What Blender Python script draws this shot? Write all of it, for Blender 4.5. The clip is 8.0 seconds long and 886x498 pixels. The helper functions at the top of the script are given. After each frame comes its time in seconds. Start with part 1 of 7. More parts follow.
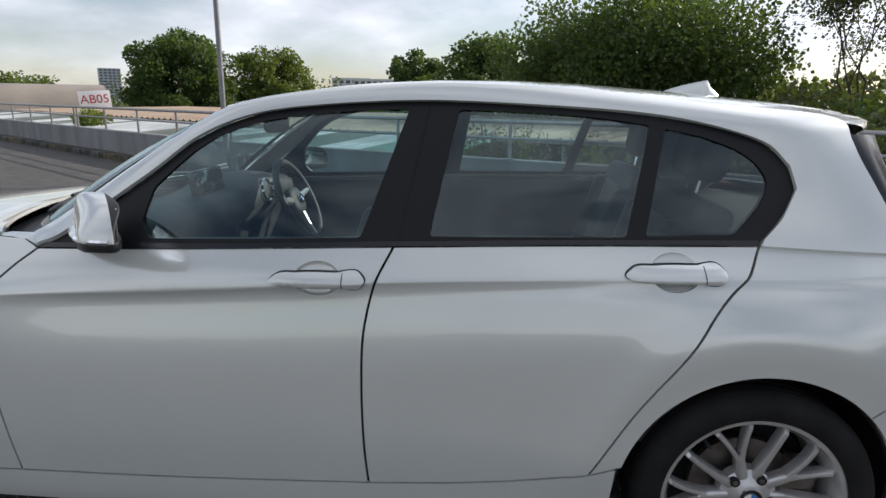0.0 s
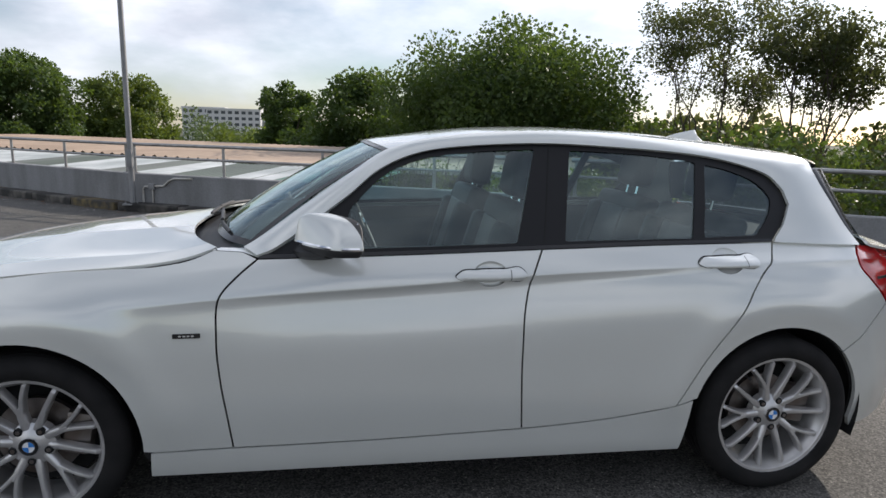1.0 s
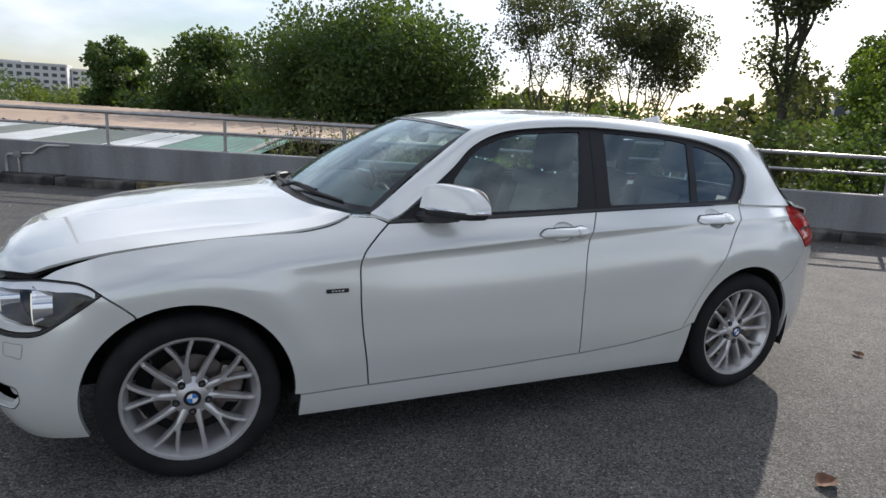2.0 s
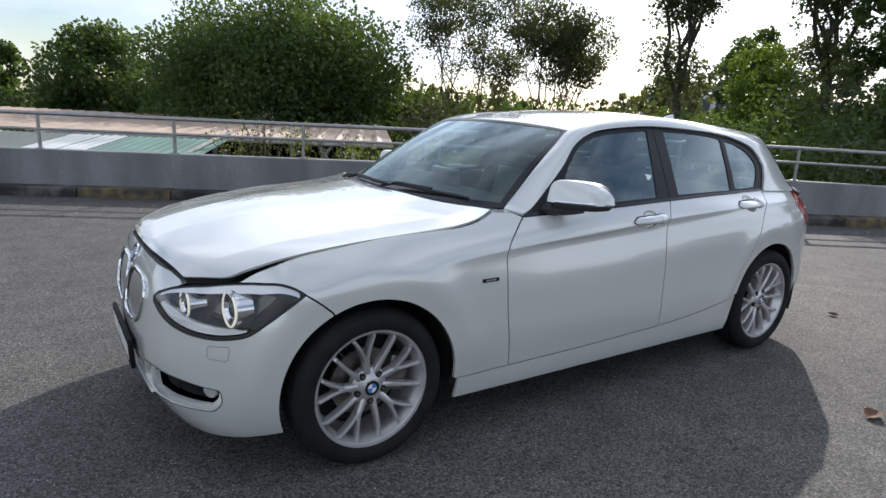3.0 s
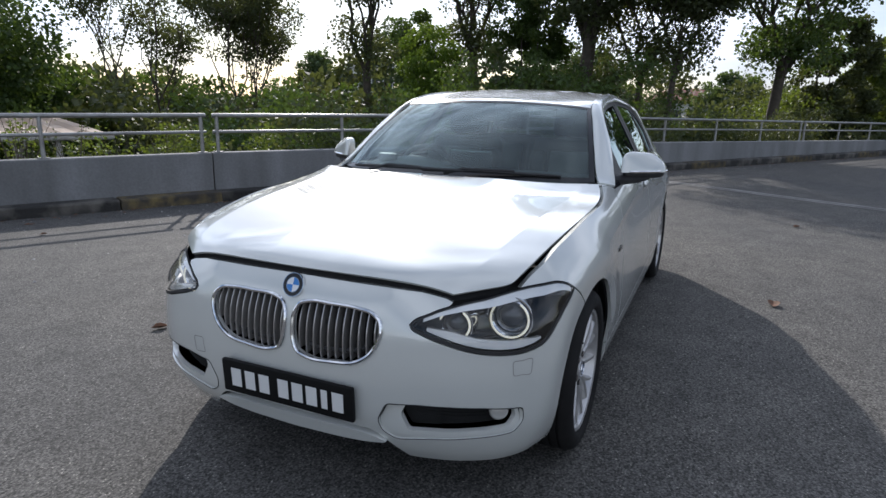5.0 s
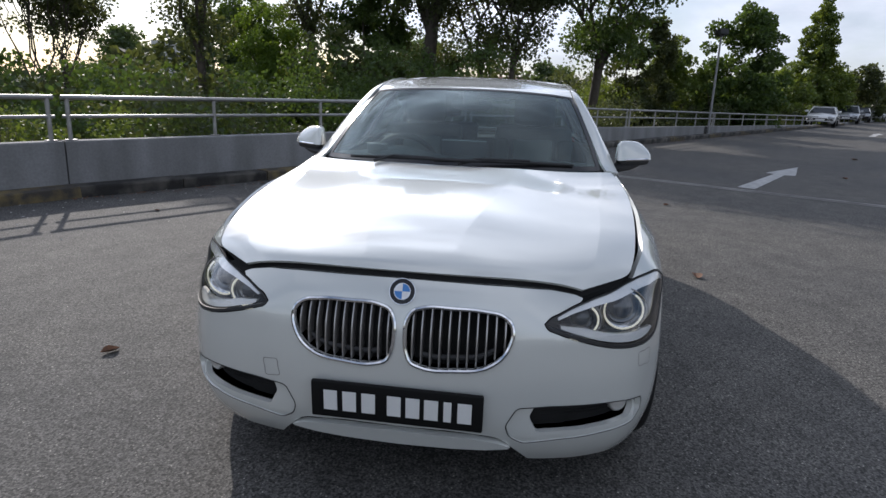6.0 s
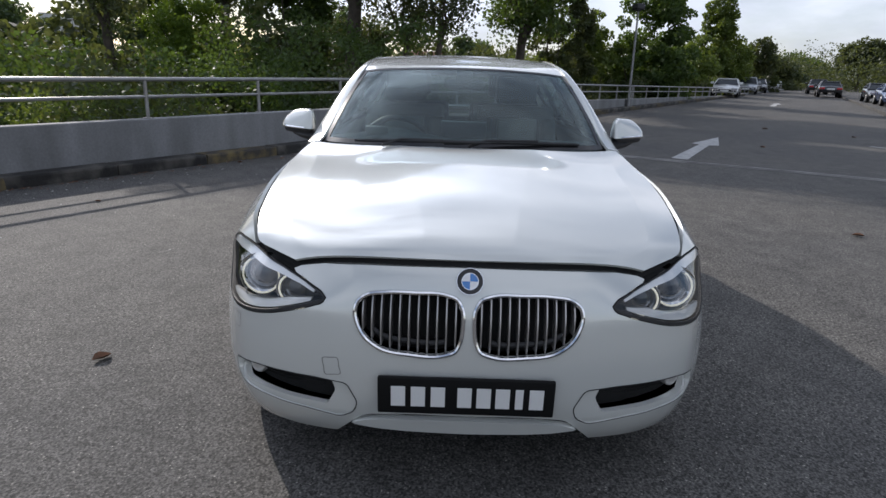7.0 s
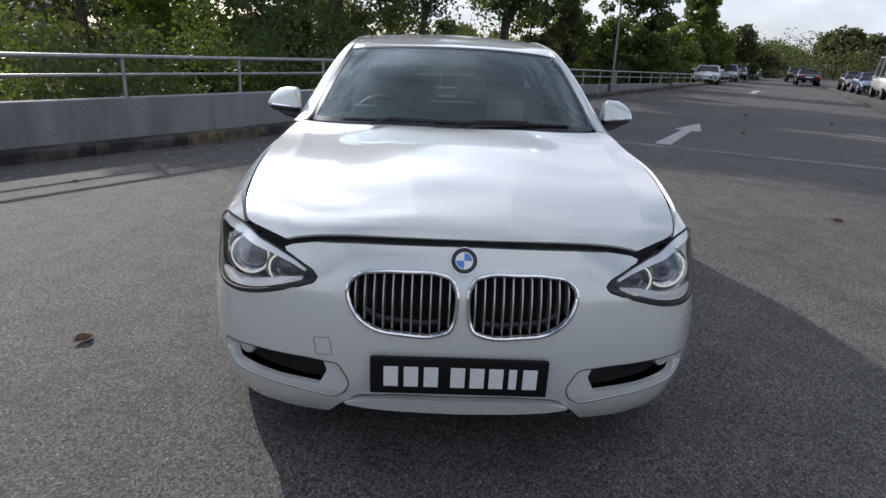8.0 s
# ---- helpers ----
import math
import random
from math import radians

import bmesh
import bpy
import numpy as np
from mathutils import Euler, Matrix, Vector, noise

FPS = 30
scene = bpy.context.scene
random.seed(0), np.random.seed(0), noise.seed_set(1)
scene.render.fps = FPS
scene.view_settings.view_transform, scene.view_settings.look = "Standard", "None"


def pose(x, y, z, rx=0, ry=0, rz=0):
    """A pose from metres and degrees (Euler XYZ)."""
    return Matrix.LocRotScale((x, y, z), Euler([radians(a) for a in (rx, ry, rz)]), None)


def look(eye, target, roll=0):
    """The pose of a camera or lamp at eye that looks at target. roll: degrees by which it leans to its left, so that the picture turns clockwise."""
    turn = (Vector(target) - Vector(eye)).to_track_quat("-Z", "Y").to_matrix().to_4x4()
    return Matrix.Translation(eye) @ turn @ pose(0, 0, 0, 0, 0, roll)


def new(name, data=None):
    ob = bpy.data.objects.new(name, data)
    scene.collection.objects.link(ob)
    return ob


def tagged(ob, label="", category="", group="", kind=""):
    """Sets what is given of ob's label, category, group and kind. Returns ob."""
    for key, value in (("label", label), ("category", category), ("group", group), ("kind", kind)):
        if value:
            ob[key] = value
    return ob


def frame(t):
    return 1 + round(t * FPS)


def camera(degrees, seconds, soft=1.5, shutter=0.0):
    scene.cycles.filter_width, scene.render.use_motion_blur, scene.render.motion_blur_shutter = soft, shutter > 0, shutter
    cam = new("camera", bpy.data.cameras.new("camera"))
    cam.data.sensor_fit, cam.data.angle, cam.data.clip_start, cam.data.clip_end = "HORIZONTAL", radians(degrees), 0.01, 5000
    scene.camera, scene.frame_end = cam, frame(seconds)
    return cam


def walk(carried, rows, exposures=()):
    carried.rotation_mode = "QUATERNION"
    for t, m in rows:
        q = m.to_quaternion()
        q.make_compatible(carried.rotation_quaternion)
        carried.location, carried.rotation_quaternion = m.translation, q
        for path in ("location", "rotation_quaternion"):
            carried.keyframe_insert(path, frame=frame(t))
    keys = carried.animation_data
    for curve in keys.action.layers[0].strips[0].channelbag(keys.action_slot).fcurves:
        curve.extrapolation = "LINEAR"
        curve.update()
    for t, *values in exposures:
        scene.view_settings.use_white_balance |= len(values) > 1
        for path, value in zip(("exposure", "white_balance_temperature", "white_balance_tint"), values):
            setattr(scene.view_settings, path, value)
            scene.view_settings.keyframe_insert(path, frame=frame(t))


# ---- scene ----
from mathutils.geometry import delaunay_2d_cdt

cam = camera(71.6, 8.0)
PATH = [
    (0, (1.975, -2.343, 1.343), (1.829, -0.405, 0.87), 0.6),
    (0.5, (1.55, -2.685, 1.376), (1.641, -0.72, 1.013), -0.1),
    (1, (1.049, -2.887, 1.365), (1.348, -0.944, 0.998), 1.5),
    (1.5, (0.513, -3.033, 1.374), (1.041, -1.132, 1.042), 0.4),
    (1.7, (0.3, -3.076, 1.393), (0.94, -1.226, 0.985), 1.7),
    (2.8, (-0.838, -2.882, 1.373), (0.199, -1.231, 0.927), 3.2),
    (3, (-1.016, -2.793, 1.373), (0.073, -1.174, 0.932), 2.8),
    (3.5, (-1.402, -2.462, 1.35), (-0.121, -1.0, 0.878), 3.9),
    (4, (-1.785, -2.125, 1.362), (-0.293, -0.889, 0.865), 2.9),
    (4.5, (-2.08, -1.698, 1.326), (-0.437, -0.652, 0.871), 2.0),
    (4.7, (-2.166, -1.519, 1.335), (-0.466, -0.569, 0.879), 1.7),
    (5.8, (-2.416, -0.522, 1.338), (-0.519, -0.151, 0.824), 1.5),
    (6, (-2.423, -0.352, 1.325), (-0.505, -0.092, 0.821), 2.25),
    (6.5, (-2.46, -0.042, 1.344), (-0.532, -0.05, 0.812), 1.4),
    (7, (-2.412, 0.079, 1.337), (-0.495, 0.084, 0.768), 1.8),
    (7.5, (-2.44, 0.113, 1.343), (-0.53, 0.026, 0.756), 2.5),
    (8, (-2.396, 0.115, 1.313), (-0.494, 0.058, 0.699), 2.6),
]
walk(cam, [(t, look(eye, target, roll)) for t, eye, target, roll in PATH],
     exposures=[(0.0, 0.03, 6760, 13), (1.5, 0.11, 6640, 13), (3.5, 0.24, 6280, 13), (4.7, 0.04, 6190, 13), (6.0, -0.15, 6320, 14), (8.0, -0.05, 6400, 14)])

# ---- world, sun ----
SUN_WAY = Vector((-1.58, -1.08, -1.0)).normalized()      # the way the light goes
world = bpy.data.worlds.new("sky")
scene.world = world
world.use_nodes = True
wt = world.node_tree
wt.nodes.clear()
w_out = wt.nodes.new("ShaderNodeOutputWorld")
w_bg = wt.nodes.new("ShaderNodeBackground")
w_sky = wt.nodes.new("ShaderNodeTexSky")
w_sky.sky_type = "NISHITA"
w_sky.sun_disc = False
w_sky.sun_elevation = math.asin(-SUN_WAY.z)
w_sky.sun_rotation = math.atan2(-SUN_WAY.x, -SUN_WAY.y)
w_sky.air_density, w_sky.dust_density, w_sky.ozone_density = 1.0, 0.6, 1.5
w_co = wt.nodes.new("ShaderNodeTexCoord")
w_map = wt.nodes.new("ShaderNodeMapping")
w_map.inputs["Scale"].default_value = (1.0, 1.0, 2.6)
w_n = wt.nodes.new("ShaderNodeTexNoise")
w_n.inputs["Scale"].default_value, w_n.inputs["Detail"].default_value, w_n.inputs["Roughness"].default_value = 2.1, 7.0, 0.55
w_ramp = wt.nodes.new("ShaderNodeValToRGB")
w_ramp.color_ramp.elements[0].position, w_ramp.color_ramp.elements[1].position = 0.36, 0.62
w_mix = wt.nodes.new("ShaderNodeMix")
w_mix.data_type = "RGBA"
w_n2 = wt.nodes.new("ShaderNodeTexNoise")            # brighter and greyer parts of the cloud
w_n2.inputs["Scale"].default_value, w_n2.inputs["Detail"].default_value = 4.6, 8.0
w_cl = wt.nodes.new("ShaderNodeValToRGB")
w_cl.color_ramp.elements[0].position, w_cl.color_ramp.elements[1].position = 0.36, 0.60
w_cl.color_ramp.elements[0].color, w_cl.color_ramp.elements[1].color = (7.6, 8.4, 9.8, 1), (11.6, 12.4, 13.8, 1)
wt.links.new(w_co.outputs["Generated"], w_map.inputs["Vector"])
wt.links.new(w_map.outputs["Vector"], w_n.inputs["Vector"])
wt.links.new(w_map.outputs["Vector"], w_n2.inputs["Vector"])
wt.links.new(w_n2.outputs["Fac"], w_cl.inputs["Fac"])
w_dot = wt.nodes.new("ShaderNodeVectorMath")         # the cloud is brighter round the sun
w_dot.operation = "DOT_PRODUCT"
w_dot.inputs[1].default_value = -SUN_WAY
w_max = wt.nodes.new("ShaderNodeMath")
w_max.operation = "MAXIMUM"
w_max.inputs[1].default_value = 0.0
w_pow = wt.nodes.new("ShaderNodeMath")
w_pow.operation = "POWER"
w_pow.inputs[1].default_value = 10.0
w_add = wt.nodes.new("ShaderNodeMath")
w_add.operation = "MULTIPLY_ADD"
w_add.inputs[1].default_value, w_add.inputs[2].default_value = 4.8, 0.80
w_glow = wt.nodes.new("ShaderNodeVectorMath")
w_glow.operation = "SCALE"
wt.links.new(w_co.outputs["Generated"], w_dot.inputs[0])
wt.links.new(w_dot.outputs["Value"], w_max.inputs[0])
wt.links.new(w_max.outputs["Value"], w_pow.inputs[0])
w_low = wt.nodes.new("ShaderNodeMapRange")         # greyer cloud towards the horizon
w_low.inputs["From Min"].default_value, w_low.inputs["From Max"].default_value = 0.05, 0.42
w_low.inputs["To Min"].default_value, w_low.inputs["To Max"].default_value = 0.15, 1.0
w_thin = wt.nodes.new("ShaderNodeMath")
w_thin.operation = "MULTIPLY"
wt.links.new(w_pow.outputs["Value"], w_thin.inputs[0])
wt.links.new(w_low.outputs["Result"], w_thin.inputs[1])
wt.links.new(w_thin.outputs["Value"], w_add.inputs[0])
wt.links.new(w_cl.outputs["Color"], w_glow.inputs[0])
wt.links.new(w_add.outputs["Value"], w_glow.inputs["Scale"])
wt.links.new(w_glow.outputs["Vector"], w_mix.inputs["B"])
wt.links.new(w_n.outputs["Fac"], w_ramp.inputs["Fac"])
w_sep = wt.nodes.new("ShaderNodeSeparateXYZ")
w_hi = wt.nodes.new("ShaderNodeMapRange")          # the cloud thins out overhead
w_hi.inputs["From Min"].default_value, w_hi.inputs["From Max"].default_value = 0.30, 0.75
w_hi.inputs["To Min"].default_value, w_hi.inputs["To Max"].default_value = 1.0, 0.88
w_mul = wt.nodes.new("ShaderNodeMath")
w_mul.operation = "MULTIPLY"
wt.links.new(w_co.outputs["Generated"], w_sep.inputs["Vector"])
wt.links.new(w_sep.outputs["Z"], w_hi.inputs["Value"])
wt.links.new(w_sep.outputs["Z"], w_low.inputs["Value"])
wt.links.new(w_ramp.outputs["Color"], w_mul.inputs[0])
wt.links.new(w_hi.outputs["Result"], w_mul.inputs[1])
wt.links.new(w_mul.outputs["Value"], w_mix.inputs["Factor"])
wt.links.new(w_sky.outputs["Color"], w_mix.inputs["A"])
wt.links.new(w_mix.outputs["Result"], w_bg.inputs["Color"])
wt.links.new(w_bg.outputs["Background"], w_out.inputs["Surface"])
w_bg.inputs["Strength"].default_value = 0.113
sun_data = bpy.data.lights.new("sun", "SUN")
sun_data.energy, sun_data.angle, sun_data.color = 4.1, radians(0.6), (1.0, 0.94, 0.85)
sun = new("sun", sun_data)
sun.matrix_world = look((0, 0, 20), Vector((0, 0, 20)) + SUN_WAY)

# ---- materials ----
def mat(name, color, rough=0.5, metal=0.0, color2=None, scale=8.0, detail=4.0, contrast=(0.35, 0.65), bump=0.0, bump_scale=60.0,
        coat=0.0, coat_ior=1.5, emit=0.0, fine=0.0, fine_scale=200.0, spec=0.5, per_object=0.0, islands=0.0, coat_rough=0.04, stretch=None):
    m = bpy.data.materials.new(name)
    m.use_nodes = True
    t = m.node_tree
    b = t.nodes["Principled BSDF"]
    b.inputs["Base Color"].default_value = (*color, 1)
    b.inputs["Roughness"].default_value = rough
    b.inputs["Metallic"].default_value = metal
    b.inputs["Specular IOR Level"].default_value = spec
    b.inputs["Coat Weight"].default_value = coat
    b.inputs["Coat Roughness"].default_value = coat_rough
    b.inputs["Coat IOR"].default_value = coat_ior
    co = t.nodes.new("ShaderNodeTexCoord")
    last = None
    if color2 is not None:
        n = t.nodes.new("ShaderNodeTexNoise")
        n.inputs["Scale"].default_value, n.inputs["Detail"].default_value = scale, detail
        if stretch:
            mp = t.nodes.new("ShaderNodeMapping")
            mp.inputs["Scale"].default_value = stretch
            t.links.new(co.outputs["Object"], mp.inputs["Vector"])
            t.links.new(mp.outputs["Vector"], n.inputs["Vector"])
        else:
            t.links.new(co.outputs["Object"], n.inputs["Vector"])
        r = t.nodes.new("ShaderNodeValToRGB")
        r.color_ramp.elements[0].position, r.color_ramp.elements[1].position = contrast
        r.color_ramp.elements[0].color, r.color_ramp.elements[1].color = (*color, 1), (*color2, 1)
        t.links.new(n.outputs["Fac"], r.inputs["Fac"])
        last = r.outputs["Color"]
    if fine:
        n = t.nodes.new("ShaderNodeTexNoise")
        n.inputs["Scale"].default_value, n.inputs["Detail"].default_value = fine_scale, 3
        t.links.new(co.outputs["Object"], n.inputs["Vector"])
        k = t.nodes.new("ShaderNodeMix")
        k.data_type, k.blend_type = "RGBA", "OVERLAY"
        k.inputs["Factor"].default_value = fine
        if last is None:
            k.inputs["A"].default_value = (*color, 1)
        else:
            t.links.new(last, k.inputs["A"])
        t.links.new(n.outputs["Fac"], k.inputs["B"])
        last = k.outputs["Result"]
    if per_object or islands:
        h = t.nodes.new("ShaderNodeHueSaturation")
        src = t.nodes.new("ShaderNodeObjectInfo").outputs["Random"] if per_object else t.nodes.new("ShaderNodeNewGeometry").outputs["Random Per Island"]
        mr = t.nodes.new("ShaderNodeMapRange")
        amt = per_object or islands
        mr.inputs["To Min"].default_value, mr.inputs["To Max"].default_value = 1 - amt, 1 + amt
        t.links.new(src, mr.inputs["Value"])
        t.links.new(mr.outputs["Result"], h.inputs["Value"])
        if last is None:
            h.inputs["Color"].default_value = (*color, 1)
        else:
            t.links.new(last, h.inputs["Color"])
        last = h.outputs["Color"]
    if last is not None:
        t.links.new(last, b.inputs["Base Color"])
    if bump:
        n = t.nodes.new("ShaderNodeTexNoise")
        n.inputs["Scale"].default_value, n.inputs["Detail"].default_value = bump_scale, 5
        t.links.new(co.outputs["Object"], n.inputs["Vector"])
        bp = t.nodes.new("ShaderNodeBump")
        bp.inputs["Strength"].default_value, bp.inputs["Distance"].default_value = min(1.0, bump), 0.01
        t.links.new(n.outputs["Fac"], bp.inputs["Height"])
        t.links.new(bp.outputs["Normal"], b.inputs["Normal"])
    if emit:
        b.inputs["Emission Color"].default_value = (*color, 1)
        b.inputs["Emission Strength"].default_value = emit
    return m


def glass_mat(name, tint, rough=0.0, gloss=0.06, coating=(0.80, 0.96, 1.0), power=2.7, veil=0.0):
    """Thin pane: tinted see-through with a mirror-like surface."""
    m = bpy.data.materials.new(name)
    m.use_nodes = True
    t = m.node_tree
    t.nodes.clear()
    o = t.nodes.new("ShaderNodeOutputMaterial")
    tr = t.nodes.new("ShaderNodeBsdfTransparent")
    tr.inputs["Color"].default_value = (*tint, 1)
    gl = t.nodes.new("ShaderNodeBsdfGlossy")
    gl.inputs["Roughness"].default_value = rough
    gl.inputs["Color"].default_value = (*coating, 1)
    lw = t.nodes.new("ShaderNodeLayerWeight")          # share of gloss rises towards grazing angles
    lw.inputs["Blend"].default_value = 0.5
    pw = t.nodes.new("ShaderNodeMath")
    pw.operation = "POWER"
    pw.inputs[1].default_value = power
    t.links.new(lw.outputs["Facing"], pw.inputs[0])
    fr = t.nodes.new("ShaderNodeMapRange")
    fr.inputs["To Min"].default_value, fr.inputs["To Max"].default_value = gloss, 1.0
    t.links.new(pw.outputs["Value"], fr.inputs["Value"])
    mx = t.nodes.new("ShaderNodeMixShader")
    t.links.new(fr.outputs["Result"], mx.inputs["Fac"])
    t.links.new(tr.outputs["BSDF"], mx.inputs[1])
    t.links.new(gl.outputs["BSDF"], mx.inputs[2])
    if veil:                                            # a thin grey-green diffuse layer that lightens the pane
        df = t.nodes.new("ShaderNodeBsdfDiffuse")
        df.inputs["Color"].default_value = (0.56, 0.60, 0.56, 1)
        dm = t.nodes.new("ShaderNodeMixShader")
        dm.inputs["Fac"].default_value = veil
        t.links.new(mx.outputs["Shader"], dm.inputs[1])
        t.links.new(df.outputs["BSDF"], dm.inputs[2])
        mx = dm
    t.links.new(mx.outputs["Shader"], o.inputs["Surface"])
    return m


PAINT = mat("pearl_white_paint", (0.66, 0.672, 0.636), 0.24, 0.22, color2=(0.675, 0.687, 0.651), scale=3, coat=1.0, coat_ior=1.68, coat_rough=0.03, fine=0.04, fine_scale=900)
BLACK_GLOSS = mat("black_gloss_trim", (0.012, 0.012, 0.013), 0.22, fine=0.1)
BLACK_SATIN = mat("black_satin_trim", (0.009, 0.009, 0.010), 0.4, spec=0.25, fine=0.1)
BLACK_TRIM = mat("black_plastic", (0.018, 0.018, 0.019), 0.55, color2=(0.026, 0.026, 0.027), scale=20, bump=0.1, bump_scale=400)
# near-black for hidden parts; the shade of open hollows is put into this colour
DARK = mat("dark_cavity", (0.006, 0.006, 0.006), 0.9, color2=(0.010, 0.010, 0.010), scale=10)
CHROME = mat("chrome", (0.80, 0.81, 0.83), 0.08, 1.0, fine=0.05)
LAMP_SILVER = mat("lamp_silver", (0.87, 0.87, 0.87), 0.25, 0.1, coat=.5, fine=0.08)
SILVER = mat("alloy_silver", (0.60, 0.59, 0.58), 0.30, 0.6, color2=(0.50, 0.49, 0.48), scale=14, coat=0.4)
SLAT = mat("satin_slat", (0.50, 0.48, 0.46), 0.30, 0.8, fine=0.1)
RUBBER = mat("tyre_rubber", (0.010, 0.010, 0.010), 0.8, spec=0.2, color2=(0.018, 0.017, 0.017), scale=9, bump=0.15, bump_scale=150)
STEEL = mat("brake_steel", (0.24, 0.22, 0.21), 0.4, 0.9, color2=(0.16, 0.13, 0.11), scale=12)
GLASS_F = glass_mat("windscreen_glass", (0.60, 0.76, 0.76), gloss=0.045, power=4.4, veil=0.09)
GLASS_S = glass_mat("side_glass", (0.66, 0.83, 0.84), gloss=0.09, power=2.3, coating=(0.80, 0.92, 0.92))
GLASS_D = glass_mat("tinted_rear_glass", (0.45, 0.49, 0.49))
GLASS_L = glass_mat("lamp_cover", (0.92, 0.93, 0.93), gloss=0.05, coating=(0.8, 0.8, 0.8))
MIRROR = mat("mirror_glass", (0.85, 0.87, 0.9), 0.02, 1.0, fine=0.02)
LED = mat("lit_ring", (1.0, 0.96, 0.78), 0.3, emit=0.38)
LENS = mat("projector_lens", (0.03, 0.035, 0.04), 0.05, coat=1.0, fine=0.05)
LAMP_DARK = mat("lamp_inside", (0.105, 0.103, 0.088), 0.16, 0.75, fine=0.1)
LAMP_TRAY = mat("lamp_tray", (0.66, 0.65, 0.62), 0.26, 0.5, fine=0.1)
RED_LAMP = mat("red_lamp", (0.50, 0.016, 0.018), 0.15, coat=.8, color2=(0.36, 0.010, 0.012), scale=30)
BLUE = mat("roundel_blue", (0.03, 0.20, 0.55), 0.25, coat=1.0, fine=0.05)
WHITE = mat("roundel_white", (0.80, 0.80, 0.80), 0.3, coat=1.0, fine=0.05)
PLATE_B = mat("plate_black", (0.008, 0.008, 0.008), 0.6, spec=0.15, fine=0.1)
PLATE_W = mat("plate_white", (0.72, 0.72, 0.70), 0.5, fine=0.1)
LEATHER = mat("dark_leather", (0.020, 0.0195, 0.019), 0.55, color2=(0.030, 0.029, 0.027), scale=12, bump=0.15, bump_scale=250)
LEATHER_G = mat("grey_leather", (0.11, 0.105, 0.10), 0.5, color2=(0.14, 0.135, 0.125), scale=12, bump=0.15, bump_scale=250)
DASH = mat("dash_plastic", (0.030, 0.030, 0.031), 0.6, color2=(0.04, 0.04, 0.04), scale=30, bump=0.1, bump_scale=500)


def asphalt_mat():
    m = bpy.data.materials.new("worn_asphalt")
    m.use_nodes = True
    t = m.node_tree
    b = t.nodes["Principled BSDF"]
    b.inputs["Roughness"].default_value = 0.85
    b.inputs["Specular IOR Level"].default_value = 0.3
    co = t.nodes.new("ShaderNodeTexCoord")

    def tex(scale, detail, lo, hi, c0, c1, kind="noise"):
        n = t.nodes.new("ShaderNodeTexNoise" if kind == "noise" else "ShaderNodeTexVoronoi")
        n.inputs["Scale"].default_value = scale
        if kind == "noise":
            n.inputs["Detail"].default_value = detail
        t.links.new(co.outputs["Object"], n.inputs["Vector"])
        r = t.nodes.new("ShaderNodeValToRGB")
        r.color_ramp.elements[0].position, r.color_ramp.elements[1].position = lo, hi
        r.color_ramp.elements[0].color, r.color_ramp.elements[1].color = (*c0, 1), (*c1, 1)
        t.links.new(n.outputs["Fac" if kind == "noise" else "Distance"], r.inputs["Fac"])
        return n, r.outputs["Color"]

    def mult(a, c, f=1.0, mode="MULTIPLY"):
        k = t.nodes.new("ShaderNodeMix")
        k.data_type, k.blend_type = "RGBA", mode
        k.inputs["Factor"].default_value = f
        t.links.new(a, k.inputs["A"])
        t.links.new(c, k.inputs["B"])
        return k.outputs["Result"]

    _, big = tex(0.35, 5, 0.3, 0.7, (0.092, 0.091, 0.091), (0.130, 0.124, 0.115))
    _, mid = tex(4, 7, 0.32, 0.68, (0.82, 0.82, 0.82), (1.16, 1.15, 1.14))
    g, grain = tex(105, 3, 0.38, 0.62, (0.50, 0.50, 0.50), (1.50, 1.49, 1.46))
    v, stone = tex(70, 0, 0.15, 0.28, (3.2, 3.15, 3.0), (1, 1, 1), "voronoi")
    v.feature = "F1"
    n2, spots = tex(40, 2, 0.53, 0.58, (0, 0, 0), (1, 1, 1))
    chip = t.nodes.new("ShaderNodeTexVoronoi")            # each chip of stone has its own grey
    chip.inputs["Scale"].default_value = 92
    t.links.new(co.outputs["Object"], chip.inputs["Vector"])
    sep = t.nodes.new("ShaderNodeSeparateColor")
    t.links.new(chip.outputs["Color"], sep.inputs["Color"])
    cr = t.nodes.new("ShaderNodeValToRGB")
    for e, (p, q) in zip((cr.color_ramp.elements[0], cr.color_ramp.elements[1], cr.color_ramp.elements.new(0.72)), ((0.0, 0.36), (1.0, 2.5), (0.72, 0.98))):
        e.position, e.color = p, (q, q, q * 0.985, 1)
    t.links.new(sep.outputs["Red"], cr.inputs["Fac"])
    c = mult(mult(mult(big, mid), grain), cr.outputs["Color"])
    k = t.nodes.new("ShaderNodeMix")
    k.data_type, k.blend_type = "RGBA", "MULTIPLY"
    t.links.new(spots, k.inputs["Factor"])
    t.links.new(c, k.inputs["A"])
    t.links.new(stone, k.inputs["B"])
    t.links.new(k.outputs["Result"], b.inputs["Base Color"])
    bp = t.nodes.new("ShaderNodeBump")
    bp.inputs["Strength"].default_value, bp.inputs["Distance"].default_value = 0.6, 0.006
    t.links.new(sep.outputs["Red"], bp.inputs["Height"])
    t.links.new(bp.outputs["Normal"], b.inputs["Normal"])
    return m


